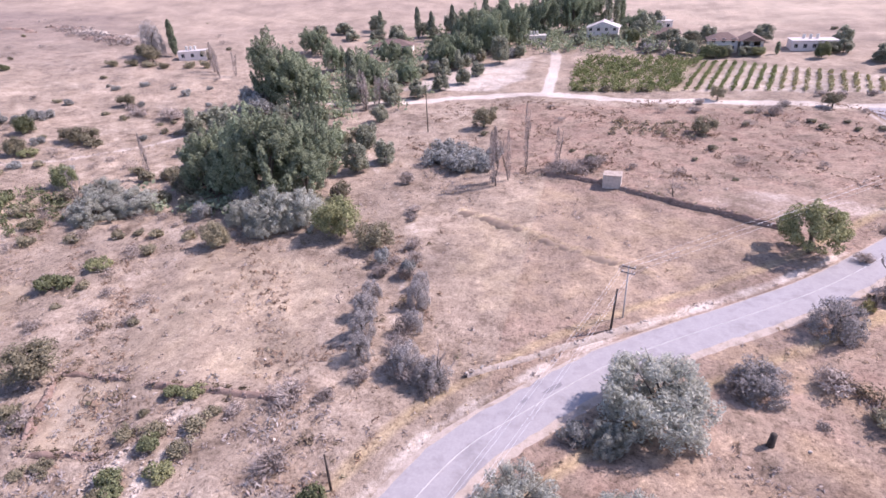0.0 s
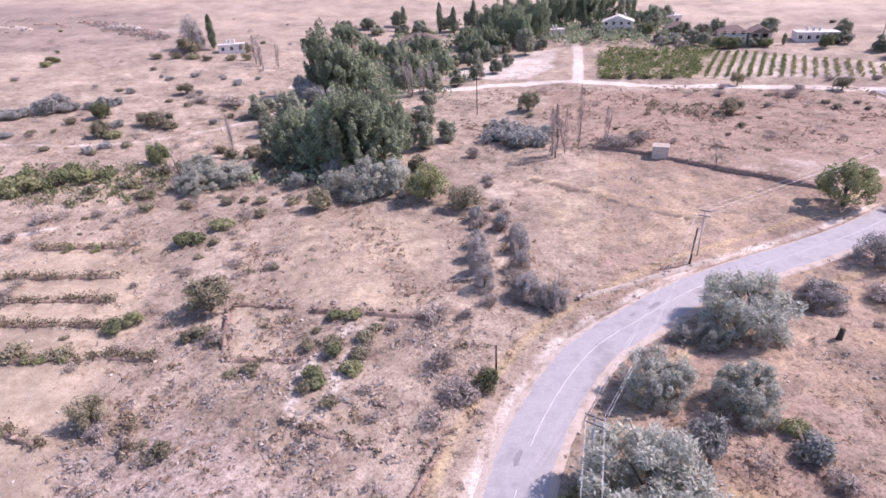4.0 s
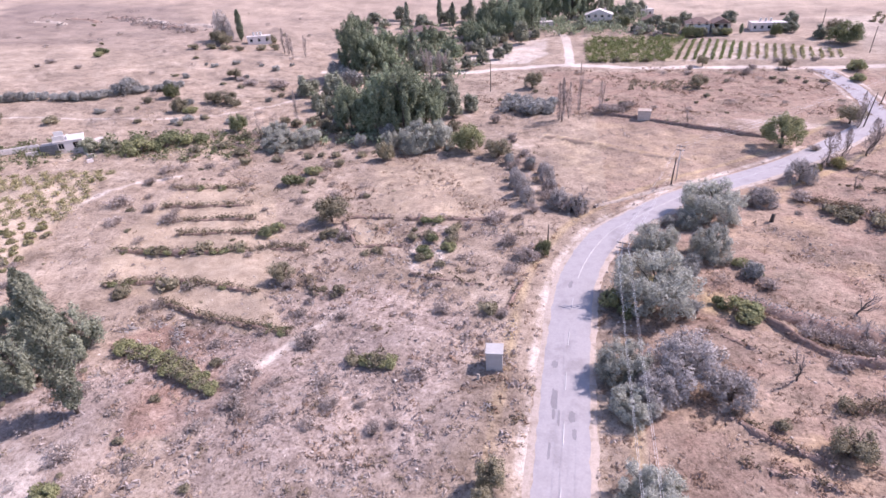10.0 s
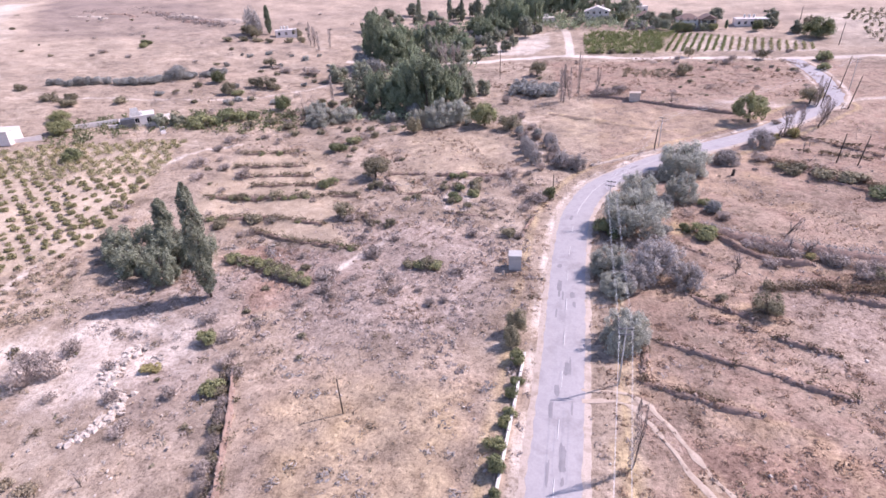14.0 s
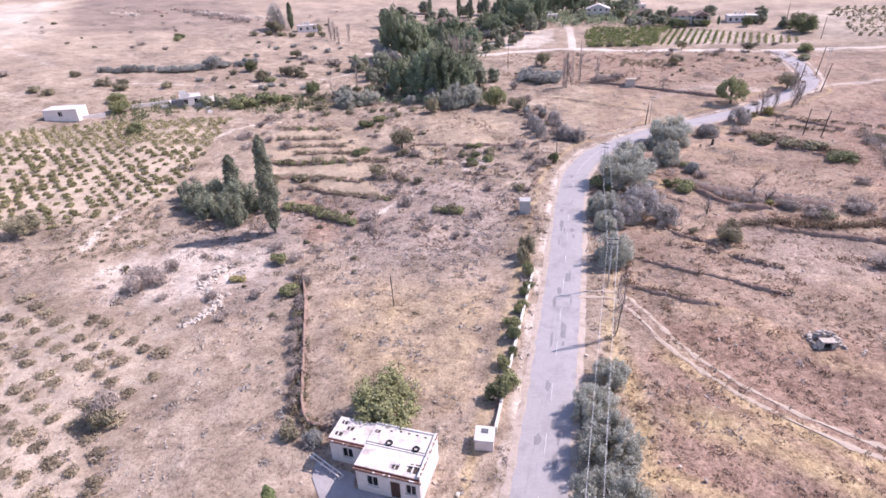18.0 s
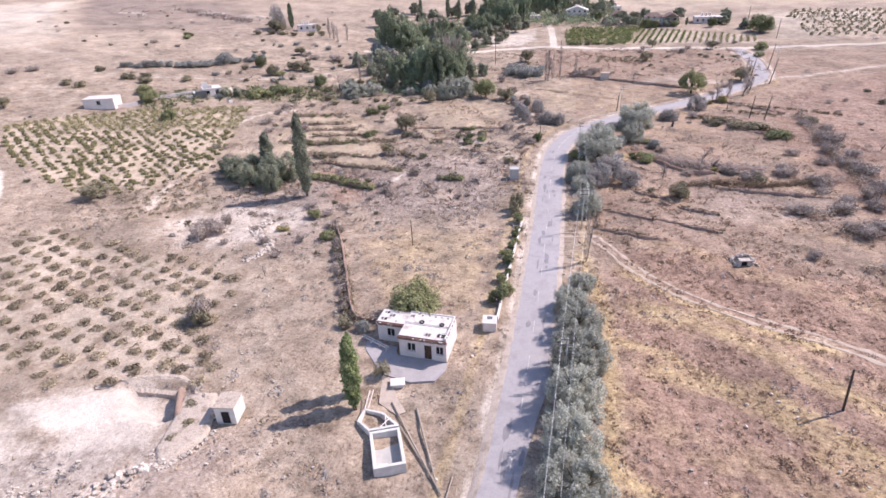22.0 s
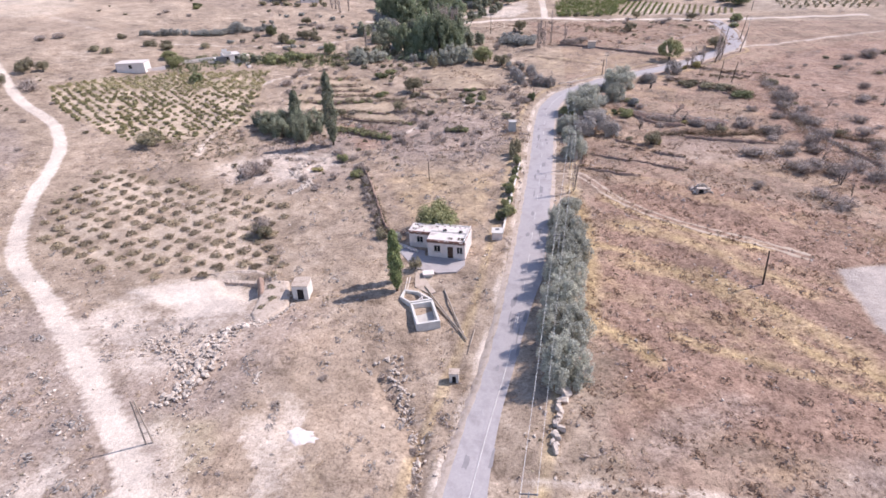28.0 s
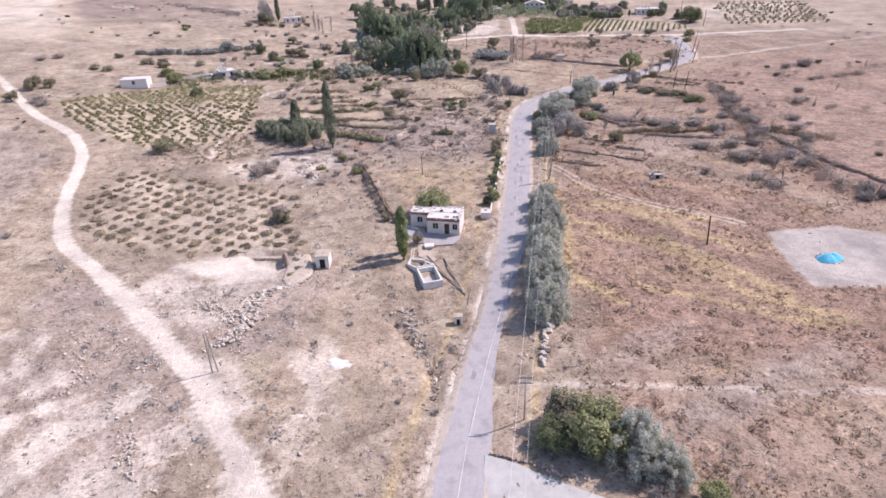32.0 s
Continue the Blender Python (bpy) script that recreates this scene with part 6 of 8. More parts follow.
# ---- plants ----
def lobes_points(rng, n, lobes, shell=0.55):
    """Leaf places on the outer shells of a heap of lobes (x, y, z, rx, rz)."""
    w = np.array([l[3] ** 2 for l in lobes])
    pick = rng.choice(len(lobes), n, p=w / w.sum())
    d = rng.normal(size=(n, 3))
    d /= np.linalg.norm(d, axis=1)[:, None]
    rad = (shell + (1 - shell) * rng.random(n)) ** 0.6
    L = np.array(lobes)[pick]
    p = np.column_stack([L[:, 0] + d[:, 0] * rad * L[:, 3], L[:, 1] + d[:, 1] * rad * L[:, 3], L[:, 2] + d[:, 2] * rad * L[:, 4]])
    # sprays gather into clumps with gaps between
    cell = np.floor(p / 0.46)
    keep = (np.sin(cell[:, 0] * 12.9 + cell[:, 1] * 78.2 + cell[:, 2] * 37.7) * 43758.5) % 1.0 > 0.2
    return p[keep], d[keep]


def limbs(rng, height, spread, n, r0, wob=0.25):
    s = Soup()
    top = height * 0.55
    s.tube([(0, 0, -0.25), (0.05, 0.02, top * 0.4), (rng.normal(0, wob), rng.normal(0, wob), top)], [r0 * 1.25, r0, r0 * 0.6], 7)
    for k in range(n):
        a = 2 * math.pi * k / n + rng.random()
        z0 = top * (0.35 + 0.6 * rng.random())
        e = spread * (0.5 + 0.4 * rng.random())
        z1 = z0 + (height - z0) * (0.4 + 0.45 * rng.random())
        mid = (e * 0.45 * math.cos(a), e * 0.45 * math.sin(a), z0 + (z1 - z0) * 0.55)
        s.tube([(0, 0, z0), mid, (e * math.cos(a), e * math.sin(a), z1)], [r0 * 0.5, r0 * 0.33, r0 * 0.1], 5)
    return s


def round_tree(kind, label, category, leaf, r, h, seed, leaves, size, lobes_n=14, low=0.3, bark="bark", long=1.6, trunk_r=0.16, tall=1.1, droop=0.0, lump=(0.16, 0.38), reach=0.78):
    rng = np.random.default_rng(seed)
    ob = thing(kind, label, category)
    lobes = []
    for k in range(lobes_n):
        a, q = rng.random() * 6.283, r * reach * math.sqrt(rng.random())
        z = h * (low + (0.88 - low) * rng.random() * (1 - 0.45 * (q / r) ** 2))
        rr_ = r * rng.uniform(*lump)
        lobes.append((q * math.cos(a), q * math.sin(a), z, rr_, min(rr_ * tall, h * 0.34)))
    p, d = lobes_points(rng, leaves, lobes, 0.15)
    ok = (p[:, 2] > (0.03 if low < 0.1 else 0.12) * h) & (p[:, 2] < h * 1.03)
    p, d = p[ok], d[ok]
    stem = part("trunk", limbs(rng, h, r, 0 if droop == 0.2 else 7, trunk_r).mesh("trunk", M[bark], True), ob)
    if droop == 0.2:
        for k in range(7):
            a, z0, e = 0.9 * k, h * rng.uniform(0.2, 0.5), r * rng.uniform(0.45, 0.8)
            part("branch", Soup().tube([(0, 0, z0), (e * 0.5 * math.cos(a), e * 0.5 * math.sin(a), z0 + 0.2 * h), (e * math.cos(a), e * math.sin(a), z0 + 0.34 * h)], [0.08, 0.05, 0.02], 5).mesh("branch", M[bark], True), stem)
    part("crown", leaves_mesh("crown", p, size, rng, M[leaf], long, True, droop, d), ob)
    return ob


def flame_tree(kind, label, category, leaf, r, h, seed, leaves, size, plumes=84, low=0.1):
    """A poplar whose crown is many upturned sprays with dark gaps between."""
    rng = np.random.default_rng(seed)
    ob = thing(kind, label, category)
    rows = []
    for k in range(plumes):
        a, q = rng.random() * 6.283, 0.92 * math.sqrt(rng.random())
        top = h * (1 - 0.42 * q * q) * rng.uniform(0.7, 1.0) if k % 2 else h * rng.uniform(0.3, 0.78) * (1.1 - 0.3 * q)
        if k % 2 == 0:
            q = rng.uniform(0.65, 1.0)
        tall = h * rng.uniform(0.13, 0.22)
        rows.append((q * r * math.cos(a), q * r * math.sin(a), max(top - tall, h * low), tall, r * rng.uniform(0.15, 0.27), 0.5 * math.cos(a) * q, 0.5 * math.sin(a) * q))
    R = np.array(rows)
    w = R[:, 3] * R[:, 4]
    L = R[rng.choice(len(R), leaves, p=w / w.sum())]
    u, a = rng.random(leaves), rng.random(leaves) * 6.283
    wide = L[:, 4] * np.interp(u, [0, 0.2, 0.6, 0.85, 1], [0.55, 1.0, 1.0, 0.7, 0.15]) * np.sqrt(0.25 + 0.75 * rng.random(leaves))
    p = np.column_stack([L[:, 0] + wide * np.cos(a) + L[:, 5] * u * L[:, 3], L[:, 1] + wide * np.sin(a) + L[:, 6] * u * L[:, 3], L[:, 2] + u * L[:, 3]])
    d = np.column_stack([np.cos(a), np.sin(a), 0.1 + 0.5 * u])
    part("trunk", limbs(rng, h, r * 0.8, 8, 0.26).mesh("trunk", M["bark"], True), ob)
    part("crown", leaves_mesh("crown", p, size, rng, M[leaf], 1.9, True, 0.0, d), ob)
    return ob


def column_tree(kind, label, category, leaf, r, h, seed, leaves, size, low=0.06):
    rng = np.random.default_rng(seed)
    ob = thing(kind, label, category)
    z = rng.random(leaves) ** 0.85
    prof = np.interp(z, [0, 0.12, 0.35, 0.7, 0.92, 1], [0.35, 0.75, 1.0, 0.85, 0.5, 0.08])
    a = rng.random(leaves) * 6.283
    lump = 1 + 0.22 * np.sin(3 * a + z * 21) + 0.15 * np.sin(5 * a - z * 47)
    q = r * prof * lump * np.sqrt(0.35 + 0.65 * rng.random(leaves))
    p = np.column_stack([q * np.cos(a), q * np.sin(a), h * (low + (1 - low) * z)])
    part("trunk", limbs(rng, h, r * 0.8, 5, 0.16, 0.05).mesh("trunk", M["bark"], True), ob)
    me = leaves_mesh("crown", p, size, rng, M[leaf], 1.8)
    part("crown", me, ob)
    return ob


def bush(kind, label, category, leaf, r, h, seed, leaves, size, twigs=26, lobes_n=7, long=1.6, twig_r=0.03):
    rng = np.random.default_rng(seed)
    ob = thing(kind, label, category)
    s = Soup()
    for k in range(twigs):
        a, e = rng.random() * 6.283, r * (0.35 + 0.6 * rng.random())
        z1 = h * (0.45 + 0.55 * rng.random()) * (1 - 0.3 * (e / r) ** 2)
        s.tube([(0.1 * math.cos(a), 0.1 * math.sin(a), -0.1), (e * 0.5 * math.cos(a + 0.2), e * 0.5 * math.sin(a + 0.2), z1 * 0.6), (e * math.cos(a), e * math.sin(a), z1)],
               [twig_r, twig_r * 0.75, twig_r * 0.4], 3, False)
    part("brushwood", s.mesh("brushwood", M["twig"]), ob)
    lobes = []
    for k in range(lobes_n):
        a, q = rng.random() * 6.283, r * 0.6 * math.sqrt(rng.random())
        rr_ = r * rng.uniform(0.3, 0.5)
        lobes.append((q * math.cos(a), q * math.sin(a), h * rng.uniform(0.25, 0.65), rr_, h * rng.uniform(0.25, 0.38)))
    p, d = lobes_points(rng, leaves, lobes, 0.3)
    p, d = p[p[:, 2] > 0.0], d[p[:, 2] > 0.0]
    part("foliage", leaves_mesh("foliage", p, size, rng, M[leaf], long, True, 0.0, d), ob)
    return ob


def bare_tree(kind, label, category, h, seed, spread=0.6, levels=4, upright=0.35, r0=0.13):
    rng = np.random.default_rng(seed)
    ob = thing(kind, label, category)
    s, tw = Soup(), Soup()

    def grow(p, d, length, r, level):
        q = p + d * length * 0.5 + rng.normal(0, 0.06 * length, 3)
        e = p + d * length + rng.normal(0, 0.05 * length, 3)
        (s if level < 2 else tw).tube([p, q, e], [r, r * 0.8, r * 0.55], 5 if level < 2 else 3, False)
        if level < levels:
            for _ in range(3 if level else 4):
                nd = d + rng.normal(0, spread, 3)
                nd[2] += upright
                nd /= np.linalg.norm(nd)
                grow(e if rng.random() < 0.6 else q, nd, length * rng.uniform(0.5, 0.75), r * 0.55, level + 1)

    grow(np.array([0, 0, -0.2]), np.array([rng.normal(0, 0.12), rng.normal(0, 0.12), 1.0]), h * 0.38, r0, 0)
    part("trunk", s.mesh("trunk", M["bark"]), ob)
    part("brushwood", tw.mesh("brushwood", M["twig"]), ob)
    return ob


def feather_tree(kind, label, category, h, seed):
    """A thin upright tree with a sparse feathery cover."""
    ob = bare_tree(kind, label, category, h, seed, 0.22, 4, 0.9, 0.16)
    rng = np.random.default_rng(seed)
    z = rng.random(800)
    a, q = rng.random(800) * 6.283, 0.95 * np.interp(z, [0, 0.3, 0.8, 1], [0.5, 1, 0.6, 0.1]) * np.sqrt(rng.random(800))
    part("sparse_leaves", leaves_mesh("sparse_leaves", np.column_stack([q * np.cos(a), q * np.sin(a), h * (0.06 + 0.94 * z)]), 0.11, rng, M["weed_grey"], 3.0, True, 0.6), ob)
    return ob


class Kind:
    """Builds a few forms of a plant once and sets copies of them about."""

    def __init__(self, maker, forms, r, h, group):
        self.maker, self.forms, self.r, self.h, self.group, self.made = maker, forms, r, h, group, []
        self.rng = random.Random(hash_name(group))

    def put(self, spots, rise=1.0, fixed_h=None):
        for spot in spots:
            x, y, r = spot[:3]
            h = spot[3] if len(spot) > 3 else (fixed_h or self.h * (r / self.r) ** 0.75 * rise)
            m = pose(x, y, gz(x, y) - 0.05, 0, 0, self.rng.uniform(0, 360)) @ Matrix.Diagonal((r / self.r, r / self.r, h / self.h, 1))
            if len(self.made) < self.forms:
                ob = self.maker(len(self.made))
                tagged(ob, group=self.group)
                ob.matrix_basis = m
                self.made.append((ob, m.copy()))
            else:
                ob, m0 = self.made[self.rng.randrange(self.forms)]
                sc = Vector((1 / ob.scale[0], 1 / ob.scale[1], 1 / ob.scale[2], 1))
                copy_thing(ob, m @ Matrix.Diagonal(sc))


def hash_name(s):
    return sum(ord(c) * (i + 1) for i, c in enumerate(s))


SILVER = Kind(lambda k: round_tree("oleaster_tree", "silvery grey-green oleaster tree with drooping narrow leaves", "tree", "leaf_silver", 3.3, 6.8, 100 + k, 26000, 0.085, 110, 0.05, long=3.6, tall=1.8, droop=0.4, lump=(0.1, 0.24), reach=0.95), 4, 3.3, 6.8, "oleaster trees")
GROVE = Kind(lambda k: flame_tree("poplar_tree", "tall dark green poplar in a dense grove", "tree", "leaf_dark", 4.4, 15, 120 + k, 14000, 0.23), 5, 4.4, 15, "poplars of the grove")
COLUMN = Kind(lambda k: column_tree("lombardy_poplar", "narrow upright Lombardy poplar with dense grey-green leaves", "tree", "leaf_clump", 1.4, 15, 140 + k, 9000, 0.17), 2, 1.4, 15, "lombardy poplars")
CYPRESS = Kind(lambda k: column_tree("cypress_tree", "slim dark cypress standing by the farm", "tree", "leaf_dark", 1.3, 12, 150 + k, 3500, 0.25), 1, 1.3, 12, "cypresses")
GREEN = Kind(lambda k: round_tree("walnut_tree", "leafy dull green fruit tree with a low rounded crown", "tree", ("leaf_olive", "leaf_fig", "leaf_green")[k % 3], 3.2, 5.2, 160 + k, 11000, 0.135, 40, 0.2, long=2.2), 3, 3.2, 5.2, "green fruit trees")
OLIVE = Kind(lambda k: round_tree("almond_tree", "dull olive-brown almond tree with thinning leaves", "tree", "leaf_olive", 2.6, 4.4, 170 + k, 6000, 0.115, 34, 0.25, long=2.2), 3, 2.6, 4.4, "almond trees")
DRY = Kind(lambda k: bush("dry_shrub", "withered pale grey-brown thorny shrub on dry ground", "shrub", "leaf_dry", 1.7, 1.5, 180 + k, 800, 0.085, 150, 9, 3.4, 0.016), 5, 1.7, 1.5, "withered shrubs")
GBUSH = Kind(lambda k: bush("green_bush", "leafy dull green bush growing on dry ground", "bush", ("leaf_green", "leaf_fig")[k % 2], 1.7, 1.6, 190 + k, 2300, 0.125, 20, 9, 2.0), 4, 1.7, 1.6, "green bushes")
OBUSH = Kind(lambda k: bush("olive_bush", "dusty olive-green bush growing along a terrace", "bush", "leaf_olive", 1.6, 1.4, 200 + k, 1500, 0.12, 24, 9, 2.0), 4, 1.6, 1.4, "dusty olive bushes")
SBUSH = Kind(lambda k: bush("silver_bush", "pale silvery oleaster bush", "bush", "leaf_sage", 2.4, 2.4, 210 + k, 3400, 0.13, 34, 12, 2.4), 3, 2.4, 2.4, "silvery bushes")
YBUSH = Kind(lambda k: bush("yellow_bush", "yellowing broom bush at the roadside", "bush", "leaf_yellow", 1.5, 1.8, 220 + k, 1800, 0.12, 24, 7, 2.2), 2, 1.5, 1.8, "yellow bushes")
BARE = Kind(lambda k: bare_tree("bare_tree", "leafless grey-brown tree with thin spreading branches", "tree", 5.0, 230 + k), 4, 2.5, 5.0, "bare trees")
TALLBARE = Kind(lambda k: feather_tree("bare_poplar", "tall nearly leafless poplar with upright pale branches", "tree", 10.0, 240 + k), 3, 1.5, 10.0, "bare poplars")

GREY = Kind(lambda k: round_tree("tamarisk_tree", "feathery mauve-grey tamarisk tree half withered at the roadside", "tree", "leaf_grey", 3.3, 4.6, 250 + k, 12000, 0.085, 60, 0.05, long=3.4, tall=1.4, droop=0.1, lump=(0.12, 0.28), reach=0.9), 2, 3.3, 4.6, "tamarisk trees")
# silvery trees along the road and round the grove
SILVER.put([(27.1, 139.2, 4.7, 6.9), (23.0, 135.6, 1.8, 2.6), (16.9, 127.0, 3.1, 5.2), (24.6, 126.5, 2.9, 5.0), (15.2, 113.5, 5.1, 7.6), (10.6, 99.6, 2.8, 5.0), 
            (11.0, 94.3, 2.2, 3.6), (10.9, 83.6, 2.9, 5.2), (9.0, 57.6, 1.9, 3.0), (8.2, 46.8, 3.0, 5.2), (7.9, 39.6, 3.3, 6.5), (7.2, 52.0, 2.3, 4.2), (6.9, 33.8, 3.2, 6.2),
            (6.9, 27.4, 3.2, 6.4), (6.7, 21.2, 3.3, 6.6), (6.7, 15.6, 3.2, 6.2), (12.8, -10.0, 3.5, 5.8), (15.8, -12.4, 2.4, 4.0),
            (-58.5, 165.5, 4.2, 4.6), (-54.5, 170.0, 3.6, 4.4), (-27.6, 168.4, 4.4, 6.8), (-23.4, 169.8, 4.0, 6.4), (-34.2, 169.6, 2.6, 4.0), (-63.0, 172.0, 3.6, 4.2)])
hedge_line = smooth_line([(-149, 175), (-138, 181), (-128, 185), (-119, 194), (-109, 204)], 2.2)
far_hedge = random.Random(83)
SBUSH.put([(x + far_hedge.uniform(-0.7, 0.7), y + far_hedge.uniform(-0.9, 0.9), far_hedge.uniform(1.7, 2.8), far_hedge.uniform(1.9, 3.0)) for x, y in hedge_line])
GREY.put([(36.4, 145.4, 3.0, 2.8), (45.4, 155.6, 2.8, 4.2), (16.4, 99.8, 4.4, 5.6), (13.0, 96.0, 2.8, 4.0), (20.5, 97.6, 2.6, 3.6)])
SBUSH.put([(20.3, 135.5, 1.7), (-35.8, 173.5, 2.6, 4.4), (19.6, 112.8, 1.6), (-55.0, 170.0, 3.0), (-119.7, 193.2, 3.4, 4.4), (-122.2, 199.8, 3.0, 3.4), (-4.4, 196.6, 4.0, 3.6), (-0.3, 196.7, 2.8, 3.0),
           (-10, 199, 3.2, 3.2), (-19.8, 44.2, 1.3, 1.6), (28.5, 122, 2.0), (20.5, 121, 2.2, 3.0)])
# the grove of dark poplars and the tree-lined lane beyond
cr = random.Random(29)


def cluster(spots):
    """Each mass of the grove stands as a few narrower trees side by side."""
    for x, y, r, h in spots:
        n = 3 if r > 5.4 else 2
        a0 = cr.uniform(0, 6.283)
        for k in range(n):
            a = a0 + k * 6.283 / n
            GROVE.put([(x + 0.48 * r * math.cos(a), y + 0.48 * r * math.sin(a), r * cr.uniform(0.6, 0.8), h * (1.0 if k == 0 else cr.uniform(0.72, 0.97)))])


cluster([(-44.4, 180, 4.8, 12.5), (-35, 181.5, 6.6, 17.5), (-28.2, 184, 4.4, 13.5), (-51, 194, 4.0, 9.5), (-40, 206, 3.8, 11),
           (-60, 232, 6.4, 21.0), (-53, 234, 4.0, 13), (-33, 200, 3.6, 8.5), (-45.7, 253.5, 3.4, 9.5), (-36, 262, 3.4, 8.5), (-30.5, 280, 3.8, 9.5)])
cluster([(-25.2, 293, 4.4, 11), (-18.6, 302, 5.2, 16), (-12.3, 310, 4.8, 18), (-7.2, 332, 4.8, 18), (-0.3, 338, 5.2, 19), (7.2, 341, 5.0, 18), (12.6, 345, 4.8, 17), (30, 338, 4.0, 9),
           (-20, 318, 5.5, 18), (-28, 312, 5.5, 16), (-36, 300, 4.4, 9), (-48, 285, 4.4, 9), (-54, 268, 3.6, 10), (-75, 262, 4.2, 9), (-81, 292, 5.0, 10), (-64, 273, 3.8, 10)])
COLUMN.put([(-44.2, 86.4, 1.45, 17.2), (-47, 246, 1.5, 13), (20, 342, 1.5, 16), (23, 346, 1.4, 15),
            (-24.5, 322, 1.5, 17), (-56.6, 96.0, 1.5, 10.0)])
YOUNG = Kind(lambda k: column_tree("young_poplar", "slender young poplar with light green leaves", "tree", "leaf_poplar", 1.0, 10, 145 + k, 4200, 0.17), 2, 1.0, 10, "young poplars")
YOUNG.put([(-16.7, 31.0, 1.0, 10.0), (-17.4, 33.0, 0.75, 8.8)])
TALLBARE.put([(-38.4, 233.5, 1.9, 8.5), (-36.0, 236.0, 1.8, 8.0), (-40.5, 238.5, 1.9, 8.5), (-34.5, 240, 1.6, 7.0), (-43.5, 243.5, 1.8, 8.0), (-100, 258, 1.6, 9.0), (-97.5, 256, 1.4, 8.0)])
TALLBARE.put([(10.0, 65.4, 0.75, 8.6)])
CYPRESS.put([(-124.5, 271.5, 1.3, 12), (-170, 420, 2.0, 16), (-160, 424, 2.0, 17), (-18, 328, 1.4, 17), (25, 350, 1.5, 15)])
WILLOW = Kind(lambda k: round_tree("willow_tree", "pale grey-green willow at the edge of the grove", "tree", "leaf_willow", 3.4, 9.0, 155 + k, 8000, 0.24, 30, 0.15, long=2.2, tall=1.7), 3, 3.4, 9.0, "willows by the grove")
WILLOW.put([(-57, 190, 2.8, 5.5), (-61.5, 196, 2.2, 5.0), (-49, 211, 3.0, 8), (-33, 239, 2.8, 5.5), (-28, 246, 2.6, 5), (-36, 247, 3.0, 6.5), (-24, 254, 2.6, 4.5), (-19, 261, 2.4, 4.5), (-43, 240, 3.0, 7), (-31, 224, 2.4, 4.5), (-17, 271, 2.4, 4.5), (-27, 268, 2.8, 6), (-24, 279, 2.8, 6),
            (-13, 288, 3.2, 9), (-70, 208, 3.6, 6), (-60, 204, 4.0, 9), (-24, 193, 2.6, 6), (-20, 198, 2.4, 5), (-26, 205, 2.6, 6), (34, 336, 3.6, 8), (42, 318, 3.4, 5), (48, 314, 3.4, 5), (53, 318, 3.2, 6), (92, 312, 3.2, 6), (70, 318, 3.5, 6)])
# clump round the tall poplar
CLUMP = Kind(lambda k: round_tree("poplar_sapling", "grey-green young poplar growing in a dense clump", "tree", "leaf_clump", 3.0, 6.5, 157 + k, 9000, 0.13, 44, 0.05, long=2.6, tall=1.8, droop=0.2, lump=(0.12, 0.28), reach=0.85), 3, 3.0, 6.5, "saplings round the tall poplar")
CLUMP.put([(-62.5, 92.5, 3.2, 5.6), (-58.0, 90.2, 3.0, 6.2), (-53.2, 89.0, 2.6, 6.4), (-55, 94.5, 3.2, 6.8), (-51.5, 95.5, 3.0, 6.0), (-60, 97, 3.2, 6.2), (-66, 96, 2.6, 4.6)])
FIG = Kind(lambda k: round_tree("fig_tree", "broad low olive-green fig tree behind the house", "tree", "leaf_fig", 3.6, 4.4, 168 + k, 12000, 0.13, 50, 0.1, long=2.0, lump=(0.14, 0.3)), 1, 3.6, 4.4, "fig trees")
LONE = Kind(lambda k: flame_tree("mulberry_tree", "lone yellowish olive-green tree with upswept branches at the field edge", "tree", "leaf_fig", 3.4, 7.5, 290 + k, 12000, 0.15, 84, 0.06), 1, 3.4, 7.5, "lone field trees")
LONE.put([(47.7, 173.5, 3.5, 7.6)])
FIG.put([(-13.0, 48.6, 4.6, 4.8)])
GREEN.put([(-32.9, 161.5, 2.3, 4.2), (-15.9, 168.0, 4.0, 6.2), (-105, 194.7, 2.4, 4.4),
           (-95.7, 183.8, 2.4, 4.0), (-74.3, 174.8, 2.5, 4.6), (7.0, -6.4, 3.0, 5.0), (9.2, -9.0, 3.6, 5.8), (5.6, -8.8, 2.2, 3.6), (19.4, -15.0, 1.6, 2.4), (-100.6, 126.5, 2.3, 3.0),
           (98.5, 278, 6.0, 8), (-115, 140, 3.4, 3.6), (-122, 148, 3.0, 3.0), (-1.6, 84.0, 1.5, 3.6), (-1.9, 81.5, 1.2, 3.0)])
DRY.put([(-42.9, 43.8, 2.4, 3.6)])
OBUSH.put([(-42.5, 43.4, 1.9, 2.8)])
OLIVE.put([(-34, 132.0, 3.3, 4.8), (-34.0, 113.0, 1.8, 3.4), (-9.3, 165.5, 3.2, 4.2), (-84.2, 76.8, 3.2, 3.6), (66.7, 190.0, 3.2, 5.0), (-15.0, 36.4, 1.1, 2.4), (28.6, 91.8, 2.0, 3.4),
           (-88.2, 193.8, 3.4, 4), (-147.8, 105, 2.5, 3.5), (-152.9, 121, 3.0, 4), (40.8, 221.5, 2.8, 4.0), (-99, 219, 2.5, 3.5), (-91.8, 194, 2.6, 3.6), (47, 247.5, 2.2, 4), (70, 243, 2.6, 3.5), (-5, 222, 3.0, 5)])
